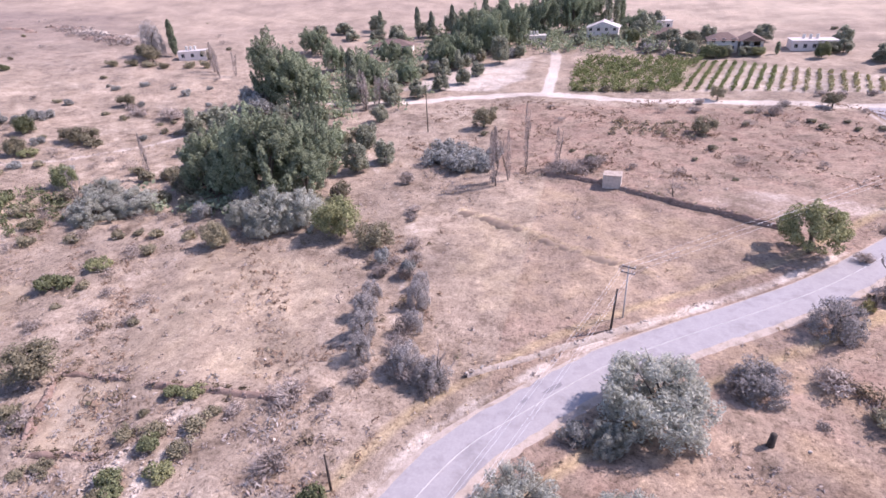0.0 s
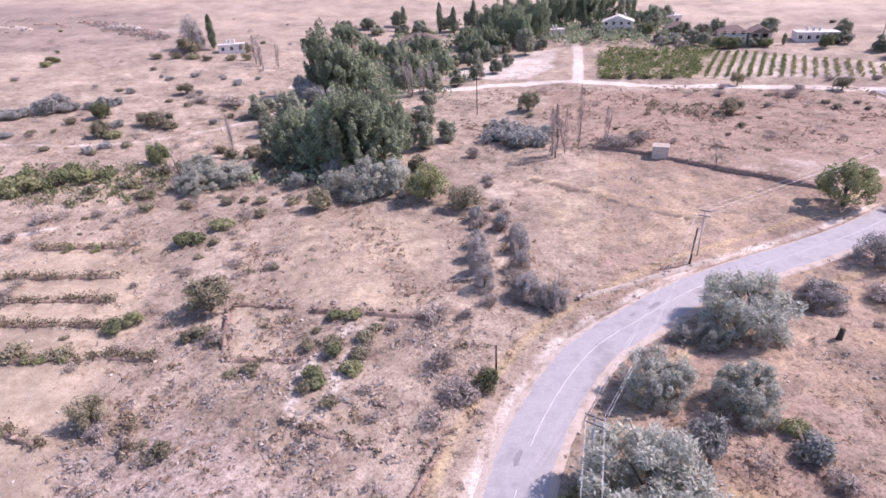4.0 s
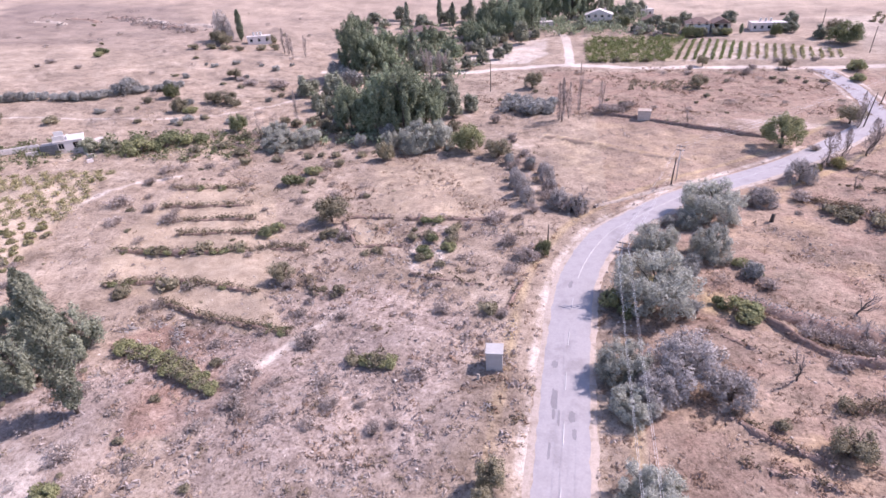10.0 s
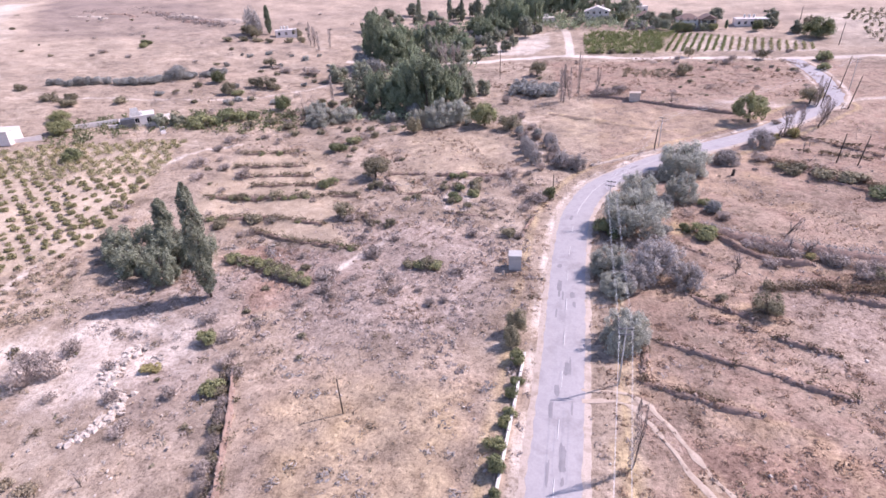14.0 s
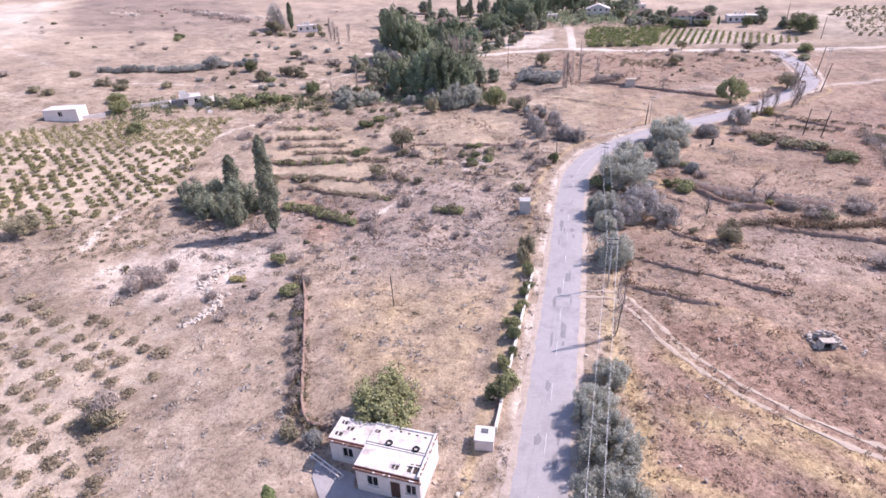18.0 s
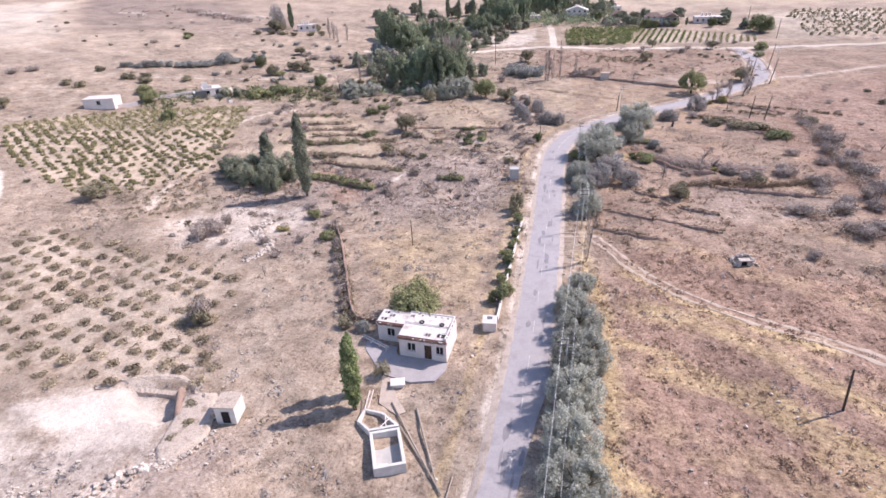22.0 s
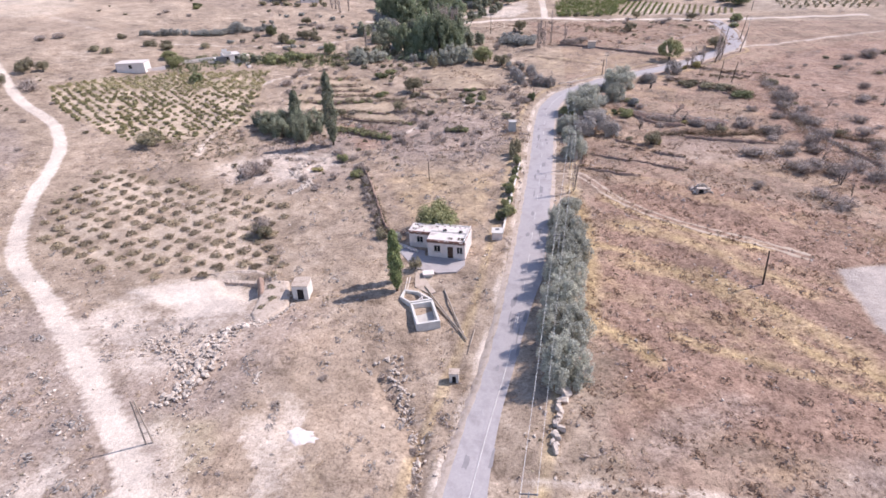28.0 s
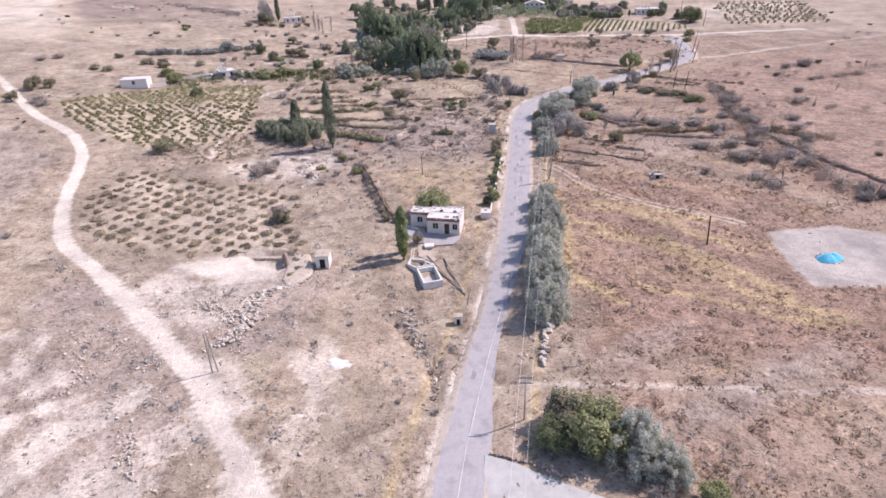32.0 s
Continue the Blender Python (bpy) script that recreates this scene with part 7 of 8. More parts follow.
# bushes of the terraces and verges
GBUSH.put([(-47.9, 147, 2.6), (-45.5, 152, 2.2), (-42.9, 126.2, 1.6), (-41.9, 128, 1.5), (-18.0, 133.2, 1.2), (-15.6, 133.4, 1.3), (-15.7, 122.6, 1.7), (-15.8, 126.8, 1.5), (-12.6, 124.5, 1.5),
           (1.4, 124.6, 1.4, 2.6), (29.1, 122.2, 1.6), (28, 124, 1.4), (25.8, 112.8, 2.6), (23.1, 114.2, 1.2), (25.9, 111, 2.0)])
GBUSH.put([(-2.0, 63.4, 1.3, 2.2), (-2.4, 58.2, 1.1, 1.8), (-2.6, 53.0, 1.5, 2.4), (-1.6, 69.0, 0.9, 1.4), (-1.3, 73.2, 0.9, 1.5), (-1.2, 78.4, 1.2, 2.2)])
GBUSH.put([(10.4, 112.4, 1.9, 2.6), (12.0, 110.6, 1.4, 2.0)])
GBUSH.put([(-87.7, 155.5, 4.2, 3.0), (-84.3, 159.6, 3.4, 3.0), (-81.2, 163, 3.0, 2.8), (-78.7, 165.5, 2.4), (-90.5, 158.5, 3.0, 2.6), (-85, 164, 3.0, 2.6), (-33.7, 69.2, 1.7), (-39, 77.2, 1.6, 2.0), (-2.3, 66.4, 1.3),
           (-1.8, 55.0, 1.7, 2.2), (-1.6, 60.6, 0.9), (-1.2, 70.5, 1.0), (-0.9, 75.2, 1.0), (59.1, 130.5, 3.6, 1.8), (-92.6, 183.6, 2.3), (-159.9, 236, 2.5), (-157.4, 231, 2.2), (87.7, 240, 3.4, 3.4), (83.5, 228, 2.6)])
OBUSH.put([(-56.7, 118, 1.8), (-44.8, 120.6, 1.7), (-50.6, 119, 2.3), (-54.4, 106.6, 1.8), (-49.4, 109.6, 2.2), (-46, 110, 1.1), (-25.2, 111, 1.4), (-37.1, 93.6, 1.8), (-40.2, 95.5, 1.3), (-33.7, 92, 1.2),
           (-35.4, 92.8, 1.4), (-38.6, 94.6, 1.4), (-15.9, 98, 1.8), (-18.4, 98.2, 1.3), (-4.4, 110, 1.9), (45.5, 143.4, 2.0), (47.1, 140, 2.3), (31, 97.6, 1.4), (51.5, 139.6, 3.4, 2.2), (48.5, 142, 2.5)])
OBUSH.put([(-22, 44.6, 1.5, 2.0), (55.5, 136.6, 3.8, 2.2), (70.8, 143, 2.4), (46.3, 102, 1.9), (-85.6, 193, 2.6), (-110.8, 179.2, 1.7), (-86.6, 180.2, 1.7), (-76, 158, 2.0), (-72, 163, 2.2), (-66, 160, 2.0), (-62, 156, 2.0),
           (-70, 170, 2.0), (-39, 163, 1.8), (-45, 163, 1.8), (-50, 161, 1.6), (-42, 158, 1.6), (-56, 158, 1.8)])
DRY.put([(-10.7, 132.5, 1.2), (-6.5, 135.2, 2.4), (-3.1, 136, 1.2), (-29.7, 126.8, 1.8), (-4.1, 127.4, 2.1), (-0.6, 123.2, 2.2), (-32.6, 112.2, 1.5), (-8.1, 118.7, 0.9), (-20.6, 115.8, 0.8), (-49.4, 103.8, 1.0),
         (-29.8, 93.8, 2.7, 1.8), (-29, 90, 1.7), (-23.8, 88.8, 1.0), (-25, 100.4, 2.1), (-11, 97, 1.7), (-10.5, 109, 1.5), (-18.6, 91.5, 1.3), (-15.5, 91.8, 0.8), (-19.8, 88.2, 1.1), (-13.5, 88.8, 1.1),
         (-11.6, 89.7, 0.8), (-22.7, 105.8, 0.9), (-1.2, 123.6, 2.4), (-2.7, 119.3, 1.8), (-3, 109, 1.1)])
DRY.put([(-5.1, 161.6, 1.1), (1.4, 146.8, 1.9, 2.8), (2.9, 140.8, 1.8), (6, 140.2, 2.2), (-6.7, 174.8, 1.2), (14.4, 197, 3.6, 2.6), (20.1, 201.2, 2.7), (42.9, 147, 2.5), (35, 144.6, 2.4), (56.7, 236.4, 2.2, 2.4),
         (40.8, 237, 1.9), (59.9, 181.2, 1.6), (53.5, 172, 1.5), (42.3, 105.6, 2.2), (44.1, 101.8, 2.1), (40.9, 106, 2.0), (57.6, 117.4, 2.1), (-74.8, 141, 1.7), (-75.1, 147, 2.0), (-74, 131, 3.0), (-67.6, 131, 1.8),
         (-68.5, 151.4, 1.1), (-91.4, 214.4, 3.0), (-82.2, 214, 3.6, 3.0)])
DRY.put([(-56.1, 69.4, 2.4, 3.0), (-54.5, 72.8, 1.6, 2.4), (-62, 128, 2.2), (-70, 125, 2.0), (48.3, 87.3, 3.2, 2.0), (57, 100.2, 3.0), (57.7, 80, 3.0, 2.4), (60.8, 77.4, 3.4, 2.6), (66.2, 80.5, 3.4, 2.6), (66.8, 75.2, 3.0),
         (56.4, 62.8, 3.0, 2.4), (54.5, 67, 2.4), (69.2, 126.2, 3.4, 3), (68.8, 142.8, 2.3), (94.1, 140.5, 2.2), (88.1, 127, 2.8), (103.8, 173.6, 2.6), (112.4, 177.8, 4.6, 3), (44.6, 104.4, 2.0), (52.3, 105, 3.0),
         (69.5, 117.6, 2.7), (67.9, 107, 3.6, 2.6), (56.3, 88, 2.8), (-88.2, 30, 1.3)])
DRY.put([(-7.4, -4.8, 0.7), (-11.8, -3.2, 0.6), (14.7, -14.6, 1.6), (-29.4, 62.4, 1.0, 1.6), (-27.5, 57.2, 1.0, 1.6), (-25.5, 52.6, 0.9, 1.5), (-23.7, 48.5, 0.9, 1.4), (-28.5, 59.2, 1.0, 1.5), (-30.6, 65.5, 1.0, 1.6),
         (-34.5, 73.5, 1.4), (-37.0, 78.5, 1.8), (-41.5, 81.5, 1.8), (-164.9, 212, 1.4), (-165.4, 218, 2.1), (-152.2, 215, 1.6), (-80.8, 214.4, 2.8), (-95.9, 217, 2.2), (77, 101, 3.0), (80, 110, 2.6), (75, 92, 2.8),
         (62, 112, 2.4), (30, 119, 1.6), (33, 104, 1.8)])
YBUSH.put([(54.3, 163.0, 1.6, 2.4), (38.6, 107.2, 1.4, 0.9), (-43, 71.5, 1.5, 1.0), (15.5, 118.5, 1.6, 1.6), (50.2, 160.5, 1.2), (30.2, 92.6, 1.0)])
BARE.put([(27.5, 101.2, 2.2, 4.4), (-28.6, 110.4, 1.6, 3.4), (-34.4, 108.4, 1.0, 1.9), (-12.4, 94.0, 0.9, 1.6), (7.2, 140.0, 2.6, 5.0), (-11.6, 127.2, 1.0, 2.4), (28.1, 102.6, 1.4, 3.0), (30.9, 92.2, 1.4, 2.8), (-64.9, 169, 2.4, 9.5),
          (52.6, 151.5, 1.8, 4.0), (59.5, 67.6, 2.2, 4.4), (28.4, 103.8, 1.5, 3.2), (70.6, 58, 3.0, 5.0), (59.7, 73, 2.4, 4.4), (-39.2, 56.0, 1.4, 3.2), (38.3, 108.2, 3.2, 4.4), (36.8, 108.6, 2.4, 3.4), (32.6, 189, 2.0, 4.6),
          (-8.3, 151, 0.9, 2.0), (-15, 98.5, 1.2, 1.4), (-45.5, 100, 0.9, 1.9), (50.6, 161, 2.4, 5.4)])
TALLBARE.put([(3.7, 189.4, 1.5, 10.6), (2.9, 190.5, 1.2, 9.5), (5.4, 192.5, 1.0, 9.0), (7.8, 197.5, 0.8, 12.4), (13.2, 200, 0.9, 7.5), (53.2, 163.4, 1.8, 6.6), (61.7, 169.4, 1.8, 7.5), (63.6, 172, 1.4, 6.5), (57.0, 167.6, 1.4, 6.0),
              (67, 187, 1.2, 8.0), (-62, 182, 1.0, 9.0)])
OBUSH.put([(-50, 178, 2.6, 3.0), (-54, 181, 2.6, 3.0), (-58, 183, 2.4, 2.6), (-62, 181, 2.2, 2.4), (-47, 173.4, 2.2, 2.4), (-66, 184, 2.0, 2.0), (-52.5, 174.5, 2.2, 2.4), (-25.0, 177, 2.4, 3.0), (-21.5, 181, 2.4, 3.0)])
lane_brush = random.Random(91)
for u in range(26):
    x, y = np.interp(u, [0, 9, 18, 25], [-43, -35, -21, -8]), np.interp(u, [0, 9, 18, 25], [247, 273, 291, 299])
    lane_brush.choice((OBUSH, SBUSH, WILLOW)).put([(x + lane_brush.uniform(-2.5, 2.5), y + lane_brush.uniform(-2.5, 2.5), lane_brush.uniform(1.7, 2.7), lane_brush.uniform(2.4, 4.2))])
OBUSH.put([(-31.6, 127.4, 1.6, 1.9), (-29.8, 125.6, 1.3, 1.4), (-33.0, 126.0, 1.4, 1.5), (-23.0, 122.6, 1.2, 1.0), (-16.4, 128.4, 1.4), (-12.9, 129.7, 1.6), (-12.5, 126.9, 1.5), (-16.1, 121.0, 1.3), (-13.0, 120.1, 1.3), (-12.4, 131.8, 1.1), (-18.6, 127.6, 1.3)])
# brush along the footpath, by the lane and round the villas
GREY.put([(-1.9, 142.0, 1.6, 3.4), (-3.0, 145.4, 1.7, 4.0), (-4.2, 149.0, 1.6, 3.6), (-4.8, 152.8, 1.3, 2.8), (1.2, 152.4, 1.5, 3.6), (0.4, 156.2, 1.2, 2.6), (3.6, 141.0, 2.0, 3.6), (6.6, 139.6, 2.0, 3.2), (2.0, 148.0, 1.4, 2.6)])
SBUSH.put([(-6.6, 160.8, 1.4, 2.6), (-2.4, 159.0, 1.4, 2.6), (-9.1, 203.5, 3.0, 3.8), (-5.8, 201.4, 3.2, 3.6), (-2.1, 199.7, 3.0, 3.4), (0.8, 202, 2.6, 3.2),
           (-67, 228, 4.5, 7.0), (-61, 221, 4.0, 6.0), (-50, 182, 2.6, 4.0), (-41, 169.5, 1.7, 3.2)])
DRY.put([(-0.6, 139.0, 1.4, 1.6), (1.5, 144.1, 1.9, 2.2), (2.6, 141.4, 2.2, 2.4), (4.8, 139.9, 2.2, 2.6), (6.9, 139.5, 2.0, 2.4), (-5.6, 158.4, 1.7, 2.0), (-6.8, 161.8, 1.6), (-2.3, 158.1, 1.7, 2.0), (-2.5, 162.0, 1.5, 2.0),
         (13.9, 197.2, 2.6, 2.8), (16.5, 196.9, 2.8, 3.0), (19.1, 199, 2.6, 2.6), (-12.4, 188.6, 2.0, 2.4), (-7.3, 176.8, 1.8), (-3.8, 166.0, 1.6, 2.0), (-55.8, 66.7, 2.4, 3.0), (-54.0, 69.0, 2.0, 2.8)])
OBUSH.put([(-24.6, 52.6, 1.0), (-23.4, 49.9, 1.1), (-22.1, 47.3, 1.0), (-20.6, 45.4, 1.2), (-26.4, 56, 1.0), (-28.4, 60.4, 1.0), (-30.2, 64.4, 1.1), (-32.4, 69, 1.2), (-33.8, 200.2, 2.8, 4.4), (-31.2, 204.4, 2.8, 4.4), (-29.5, 209, 2.6, 4.0)])
WILLOW.put([(32.8, 308, 2.8, 3.6), (38.2, 314, 2.8, 4.4), (31.4, 328, 3.2, 6.0), (42.4, 300.5, 2.8, 5.4), (46.2, 299, 2.4, 4.6), (56.2, 296.5, 2.4, 3.4), (61.0, 296.4, 2.4, 3.2), (84.6, 298.5, 2.4, 4.0), (88.6, 299.5, 2.6, 4.2),
            (37.8, 346, 3.4, 7.0), (27.0, 322, 2.6, 4.0), (95, 288, 3.4, 5.0), (11.5, 319, 2.6, 4.0), (16.5, 317, 2.4, 3.0), (9.8, 316, 2.6, 3.6), (22.6, 317.5, 2.6, 3.4)])
GREEN.put([(50.6, 295.0, 3.2, 4.6), (53.8, 294.0, 2.6, 3.8), (81.4, 293.6, 2.4, 5.0), (64.8, 296.0, 2.4, 3.0), (28.6, 318, 3.0, 5.2)])
GREY.put([(33.4, 302.8, 2.8, 3.0), (37.2, 304.4, 2.6, 3.4), (39.8, 296.5, 2.4, 2.4)])
DRY.put([(70.4, 252.8, 1.8, 1.6), (74.8, 252.4, 1.6, 1.4), (81.0, 253.0, 1.6, 1.5), (42.5, 244.0, 1.6, 1.6), (60.5, 243.4, 1.8, 1.8)])
OBUSH.put([(16.0, 254.5, 1.6, 1.8), (20.6, 254.2, 1.8, 2.0), (25.0, 254.6, 1.6, 1.6), (31.0, 255, 1.5, 1.5)])
CYPRESS.put([(70.6, 298.5, 0.7, 3.8)])
GREY.put([(-130.5, 268.5, 4.0, 12.0)])
OLIVE.put([(-129.6, 264.2, 4.0, 6.0), (-126.0, 262.0, 3.0, 5.0), (47, 312, 2.6, 4.4), (103, 300, 3.0, 5.0)])
OBUSH.put([(-134.1, 253.5, 3.0, 2.2), (-128.4, 255.7, 3.0, 2.4), (-122.4, 256.3, 2.8, 2.2), (-117, 257, 2.4, 2.0), (-110, 259, 2.4, 2.4), (-105, 262, 2.6, 3.0), (-112, 272, 3.0, 3.6)])
TALLBARE.put([(-90.6, 255.4, 1.0, 7.5), (-94.0, 252.0, 1.0, 7.0)])
WILLOW.put([(-93.4, 321, 3.4, 4.4), (-85.4, 327, 3.8, 5), (-75, 338, 4.2, 7), (-67.6, 319, 3.6, 5), (-57, 316, 3.4, 5), (-50, 333, 4.2, 8), (-42, 340, 4.2, 9), (-78, 318, 3.2, 4.2), (-62, 326, 3.6, 6)])
COLUMN.put([(-54, 330, 1.3, 12), (-47, 326, 1.2, 11), (-70, 330, 1.2, 10), (-39, 328, 1.3, 13)])
OBUSH.put([(-137.4, 162, 3.0, 2.4), (-132.4, 164, 2.6, 2.4), (-130, 160, 3.2, 2.4), (-119, 166, 3.0, 2.4), (-144.8, 147.2, 2.8, 2.2), (-150.2, 149, 3.0, 2.2), (-153, 168.9, 2.6, 2.2)])
DRY.put([(-176, 155, 3.0, 2.4), (-173, 161, 3.0, 2.4), (-140, 106, 3.4, 2.6), (-137, 103.4, 2.6, 2.0)])
OLIVE.put([(-151, 117.4, 2.4, 4.0), (-147.6, 121.4, 2.2, 3.6)])
WILLOW.put([(-97.5, 152.5, 2.2, 3.4), (-94, 154.5, 2.2, 3.0)])
HEDGE = Kind(lambda k: bush("hedge_bush", "yellowish olive-green hedge bush along a terrace wall", "bush", "leaf_fig", 1.6, 1.5, 270 + k, 2200, 0.12, 24, 10, 2.0), 3, 1.6, 1.5, "hedge bushes of the terraces")
HEDGE.put([(-46.4, 96.2, 1.7), (-44.4, 95.8, 1.5), (-42.4, 95.2, 1.7), (-40.4, 94.6, 1.8), (-38.2, 93.8, 1.7), (-36.2, 93.2, 1.6), (-34.2, 92.4, 1.5), (-32.4, 91.4, 1.3), (-62, 116.8, 1.0, 1.1), (-58, 117.6, 1.2, 1.2), (-55.2, 118.0, 1.1, 1.1), (-53, 118.6, 1.1, 1.1),
           (-48.5, 119.4, 1.1, 1.1), (-46.6, 119.8, 1.2, 1.2), (-44, 120.2, 1.1, 1.1), (-57.5, 108.4, 1.1, 1.1), (-55.4, 109, 1.2, 1.1), (-51, 110, 1.1, 1.1), (-46.8, 110.4, 1.1, 1.0), (-41.6, 110.2, 1.0, 1.0), (-16.8, 98.0, 1.5, 1.5), (-14.6, 98.2, 1.4, 1.3),
           (-31, 102.2, 1.0, 1.0), (-29, 101.8, 1.1, 1.1), (-60, 142, 1.2, 1.1), (-64, 141, 1.2, 1.1)])
DRY.put([(-14.8, 14.6, 0.7, 0.6), (-13.2, 11.6, 0.8, 0.7), (-12.2, 10.2, 0.7, 0.6), (-9.0, 3.6, 0.8, 0.7), (-8.2, 0.4, 0.9, 0.8), (-8.0, -1.6, 0.7, 0.6), (-11.0, 8.4, 0.6, 0.5), (-21.4, 12, 0.8, 0.6), (-25, 7, 0.7, 0.5)])
DRY.put([(-32.6, 72, 1.3, 1.4), (-31.2, 67.4, 1.2, 1.3), (-29.4, 62, 1.2, 1.3), (-27.6, 57.6, 1.2, 1.2), (-25.8, 53.6, 1.1, 1.2), (-24.2, 50.4, 1.1, 1.2), (-30.2, 64.8, 1.1, 1.2), (-28.6, 60, 1.1, 1.2), (-26.6, 55.4, 1.1, 1.2), (-40, 62, 1.3, 1.5), (-44, 66, 1.4, 1.6), (-38, 68, 1.2, 1.4)])
# thickets of the eastern slope
OBUSH.put([(-34.4, 28.2, 1.0, 0.9), (-33.4, 25.6, 0.9, 0.8), (-33.9, 23.2, 1.0, 0.8)])
DRY.put([(71.2, 136.2, 2.6, 2.4), (70.9, 129.1, 2.4, 2.2), (55.8, 102.5, 2.0), (62.7, 94.1, 2.4, 2.4), (61.9, 89.0, 2.6, 2.4), (54.6, 80.4, 2.2), (46.2, 104.3, 1.9, 2.0), (67.3, 108.3, 2.4, 2.4), (29.0, 92.4, 1.5, 1.8), (49.4, 87, 1.6, 1.6)])
DRY.put([(66.2, 120.8, 2.6, 2.6), (56.9, 99.1, 2.2), (57.9, 91.6, 2.4, 2.2), (55.6, 78.1, 2.4, 2.4), (44.6, 70.3, 1.6), (66.7, 110.8, 2.6, 2.6), (66.7, 98.7, 2.6, 2.6), (52.4, 107.3, 2.0, 2.2), (55.6, 95.6, 2.0),
         (31.2, 109.1, 1.8, 1.8), (33.0, 108.2, 1.7, 1.8), (34.8, 107.4, 1.8, 1.8), (36.6, 106.6, 1.7, 1.6), (41.7, 105.6, 1.8, 1.8)])
DRY.put([(72.3, 60.4, 2.8, 2.2), (70.6, 57.0, 2.4, 2.0), (74.6, 57.6, 2.6, 2.2), (69.2, 129.4, 3.2, 2.6), (76, 54.6, 2.4, 2.0)])
BARE.put([(77, 121.8, 2.4, 3.8), (90.7, 122.5, 2.2, 3.8), (72.8, 58.0, 3.2, 5.0), (53.9, 63.1, 2.2, 3.4), (59.8, 72.5, 3.0, 5.0), (38.0, 114.4, 3.0, 4.4), (69.2, 139.5, 2.2, 3.4), (106, 141.7, 2.2, 3.4), (131, 172.8, 2.4, 3.6)])
BARE.put([(63, 92, 2.6, 4.2), (69, 98, 2.4, 4.4), (52, 80, 2.2, 3.6), (61, 84, 2.4, 4.0), (66, 112, 2.4, 4.2), (72, 128, 2.2, 4.0)])
# smaller bushes strewn over the rough ground between the terraces
wild = random.Random(404)


strewn = []


def strew(n, box, small, big, kinds, avoid=()):
    count = 0
    while count < n:
        x, y = wild.uniform(box[0], box[1]), wild.uniform(box[2], box[3])
        if min(np.hypot(ROAD[::4, 0] - x, ROAD[::4, 1] - y)) < 5 or min(np.hypot(FARM_TRACK[:, 0] - x, FARM_TRACK[:, 1] - y)) < 4 or any(float(inside(np.array(x), np.array(y), poly, 0.01)) > 0.5 for poly in avoid):
            continue
        kind = wild.choice(kinds)
        if kind is DRY:
            strewn.append((x, y, wild.uniform(small, big)))
        else:
            kind.put([(x, y, wild.uniform(small, big))], wild.uniform(0.7, 1.0))
        count += 1


strew(48, (-78, -4, 84, 136), 0.4, 1.1, (DRY, DRY, OBUSH), (HOUSE_PLOT,))
strew(60, (-78, -8, 136, 172), 0.5, 1.4, (DRY, DRY, OBUSH), (NORTH_FIELD_B,))
strew(45, (-120, -64, 165, 240), 0.8, 1.9, (DRY, OBUSH, SBUSH))
strew(16, (16, 95, 78, 170), 0.5, 1.5, (DRY, DRY, OBUSH), (NORTH_FIELD,))
strew(30, (-20, 80, 196, 242), 0.7, 1.7, (DRY, OBUSH), (PALE_PAD,))
strew(40, (-70, -22, 58, 100), 0.4, 0.9, (DRY, OBUSH), (HOUSE_PLOT, VINES_B))
strew(24, (-150, -90, 60, 120), 0.4, 1.0, (DRY, OBUSH), (VINES_A, VINES_B))
strew(46, (-250, -90, 205, 330), 0.7, 1.8, (DRY, DRY, OBUSH))
strew(40, (60, 200, 150, 340), 0.8, 2.0, (DRY, OBUSH))
strew(70, (64, 150, 62, 185), 0.6, 1.9, (DRY, DRY, DRY, OBUSH))


# ---- vineyards ----
VINE = Kind(lambda k: bush("vine_plant", "low sprawling brownish-olive vine bush on tilled pale soil", "vine", "leaf_vine", 1.15, 0.62, 260 + k, 520, 0.105, 26, 11, 2.4, 0.018), 5, 1.15, 0.62, "vines of the near vineyard")
vr = random.Random(12)
VINE2 = []
for i in range(-16, 17):
    for j in range(-14, 15):
        x, y = -58 + 2.95 * i * 0.93 + 2.95 * j * 0.36 + vr.uniform(-0.35, 0.35), 50 - 2.95 * i * 0.36 + 2.95 * j * 0.93 + vr.uniform(-0.35, 0.35)
        if float(inside(np.array(x), np.array(y), VINES_B, 0.01)) > 0.5 and vr.random() < 0.93:
            VINE2.append((x, y, vr.uniform(0.95, 1.6), vr.uniform(0.45, 0.8)))
VINE.put(VINE2[:290])


def plant_field(name, label, category, spots, leaf, per, size, seed, height=0.6, spread=0.75):
    rng = np.random.default_rng(seed)
    c = np.repeat(np.array(spots, float), per, axis=0)
    off = rng.normal(0, 1, (len(c), 3)) * np.array([spread, spread, 1]) * 0.55
    z = ground(c[:, 0], c[:, 1]) + height * (0.15 + 0.75 * rng.random(len(c))) * c[:, 2]
    p = np.column_stack([c[:, 0] + off[:, 0] * c[:, 2], c[:, 1] + off[:, 1] * c[:, 2], z])
    return tagged(new(name, leaves_mesh(name, p, size, rng, M[leaf], 1.8, False)), label, category, kind="stuff")


plant_field("dry_scrub", "withered grey-brown thorny scrub strewn over the rough ground", "scrub", strewn, "leaf_dry", 420, 0.1, 44, 1.0, 0.95)


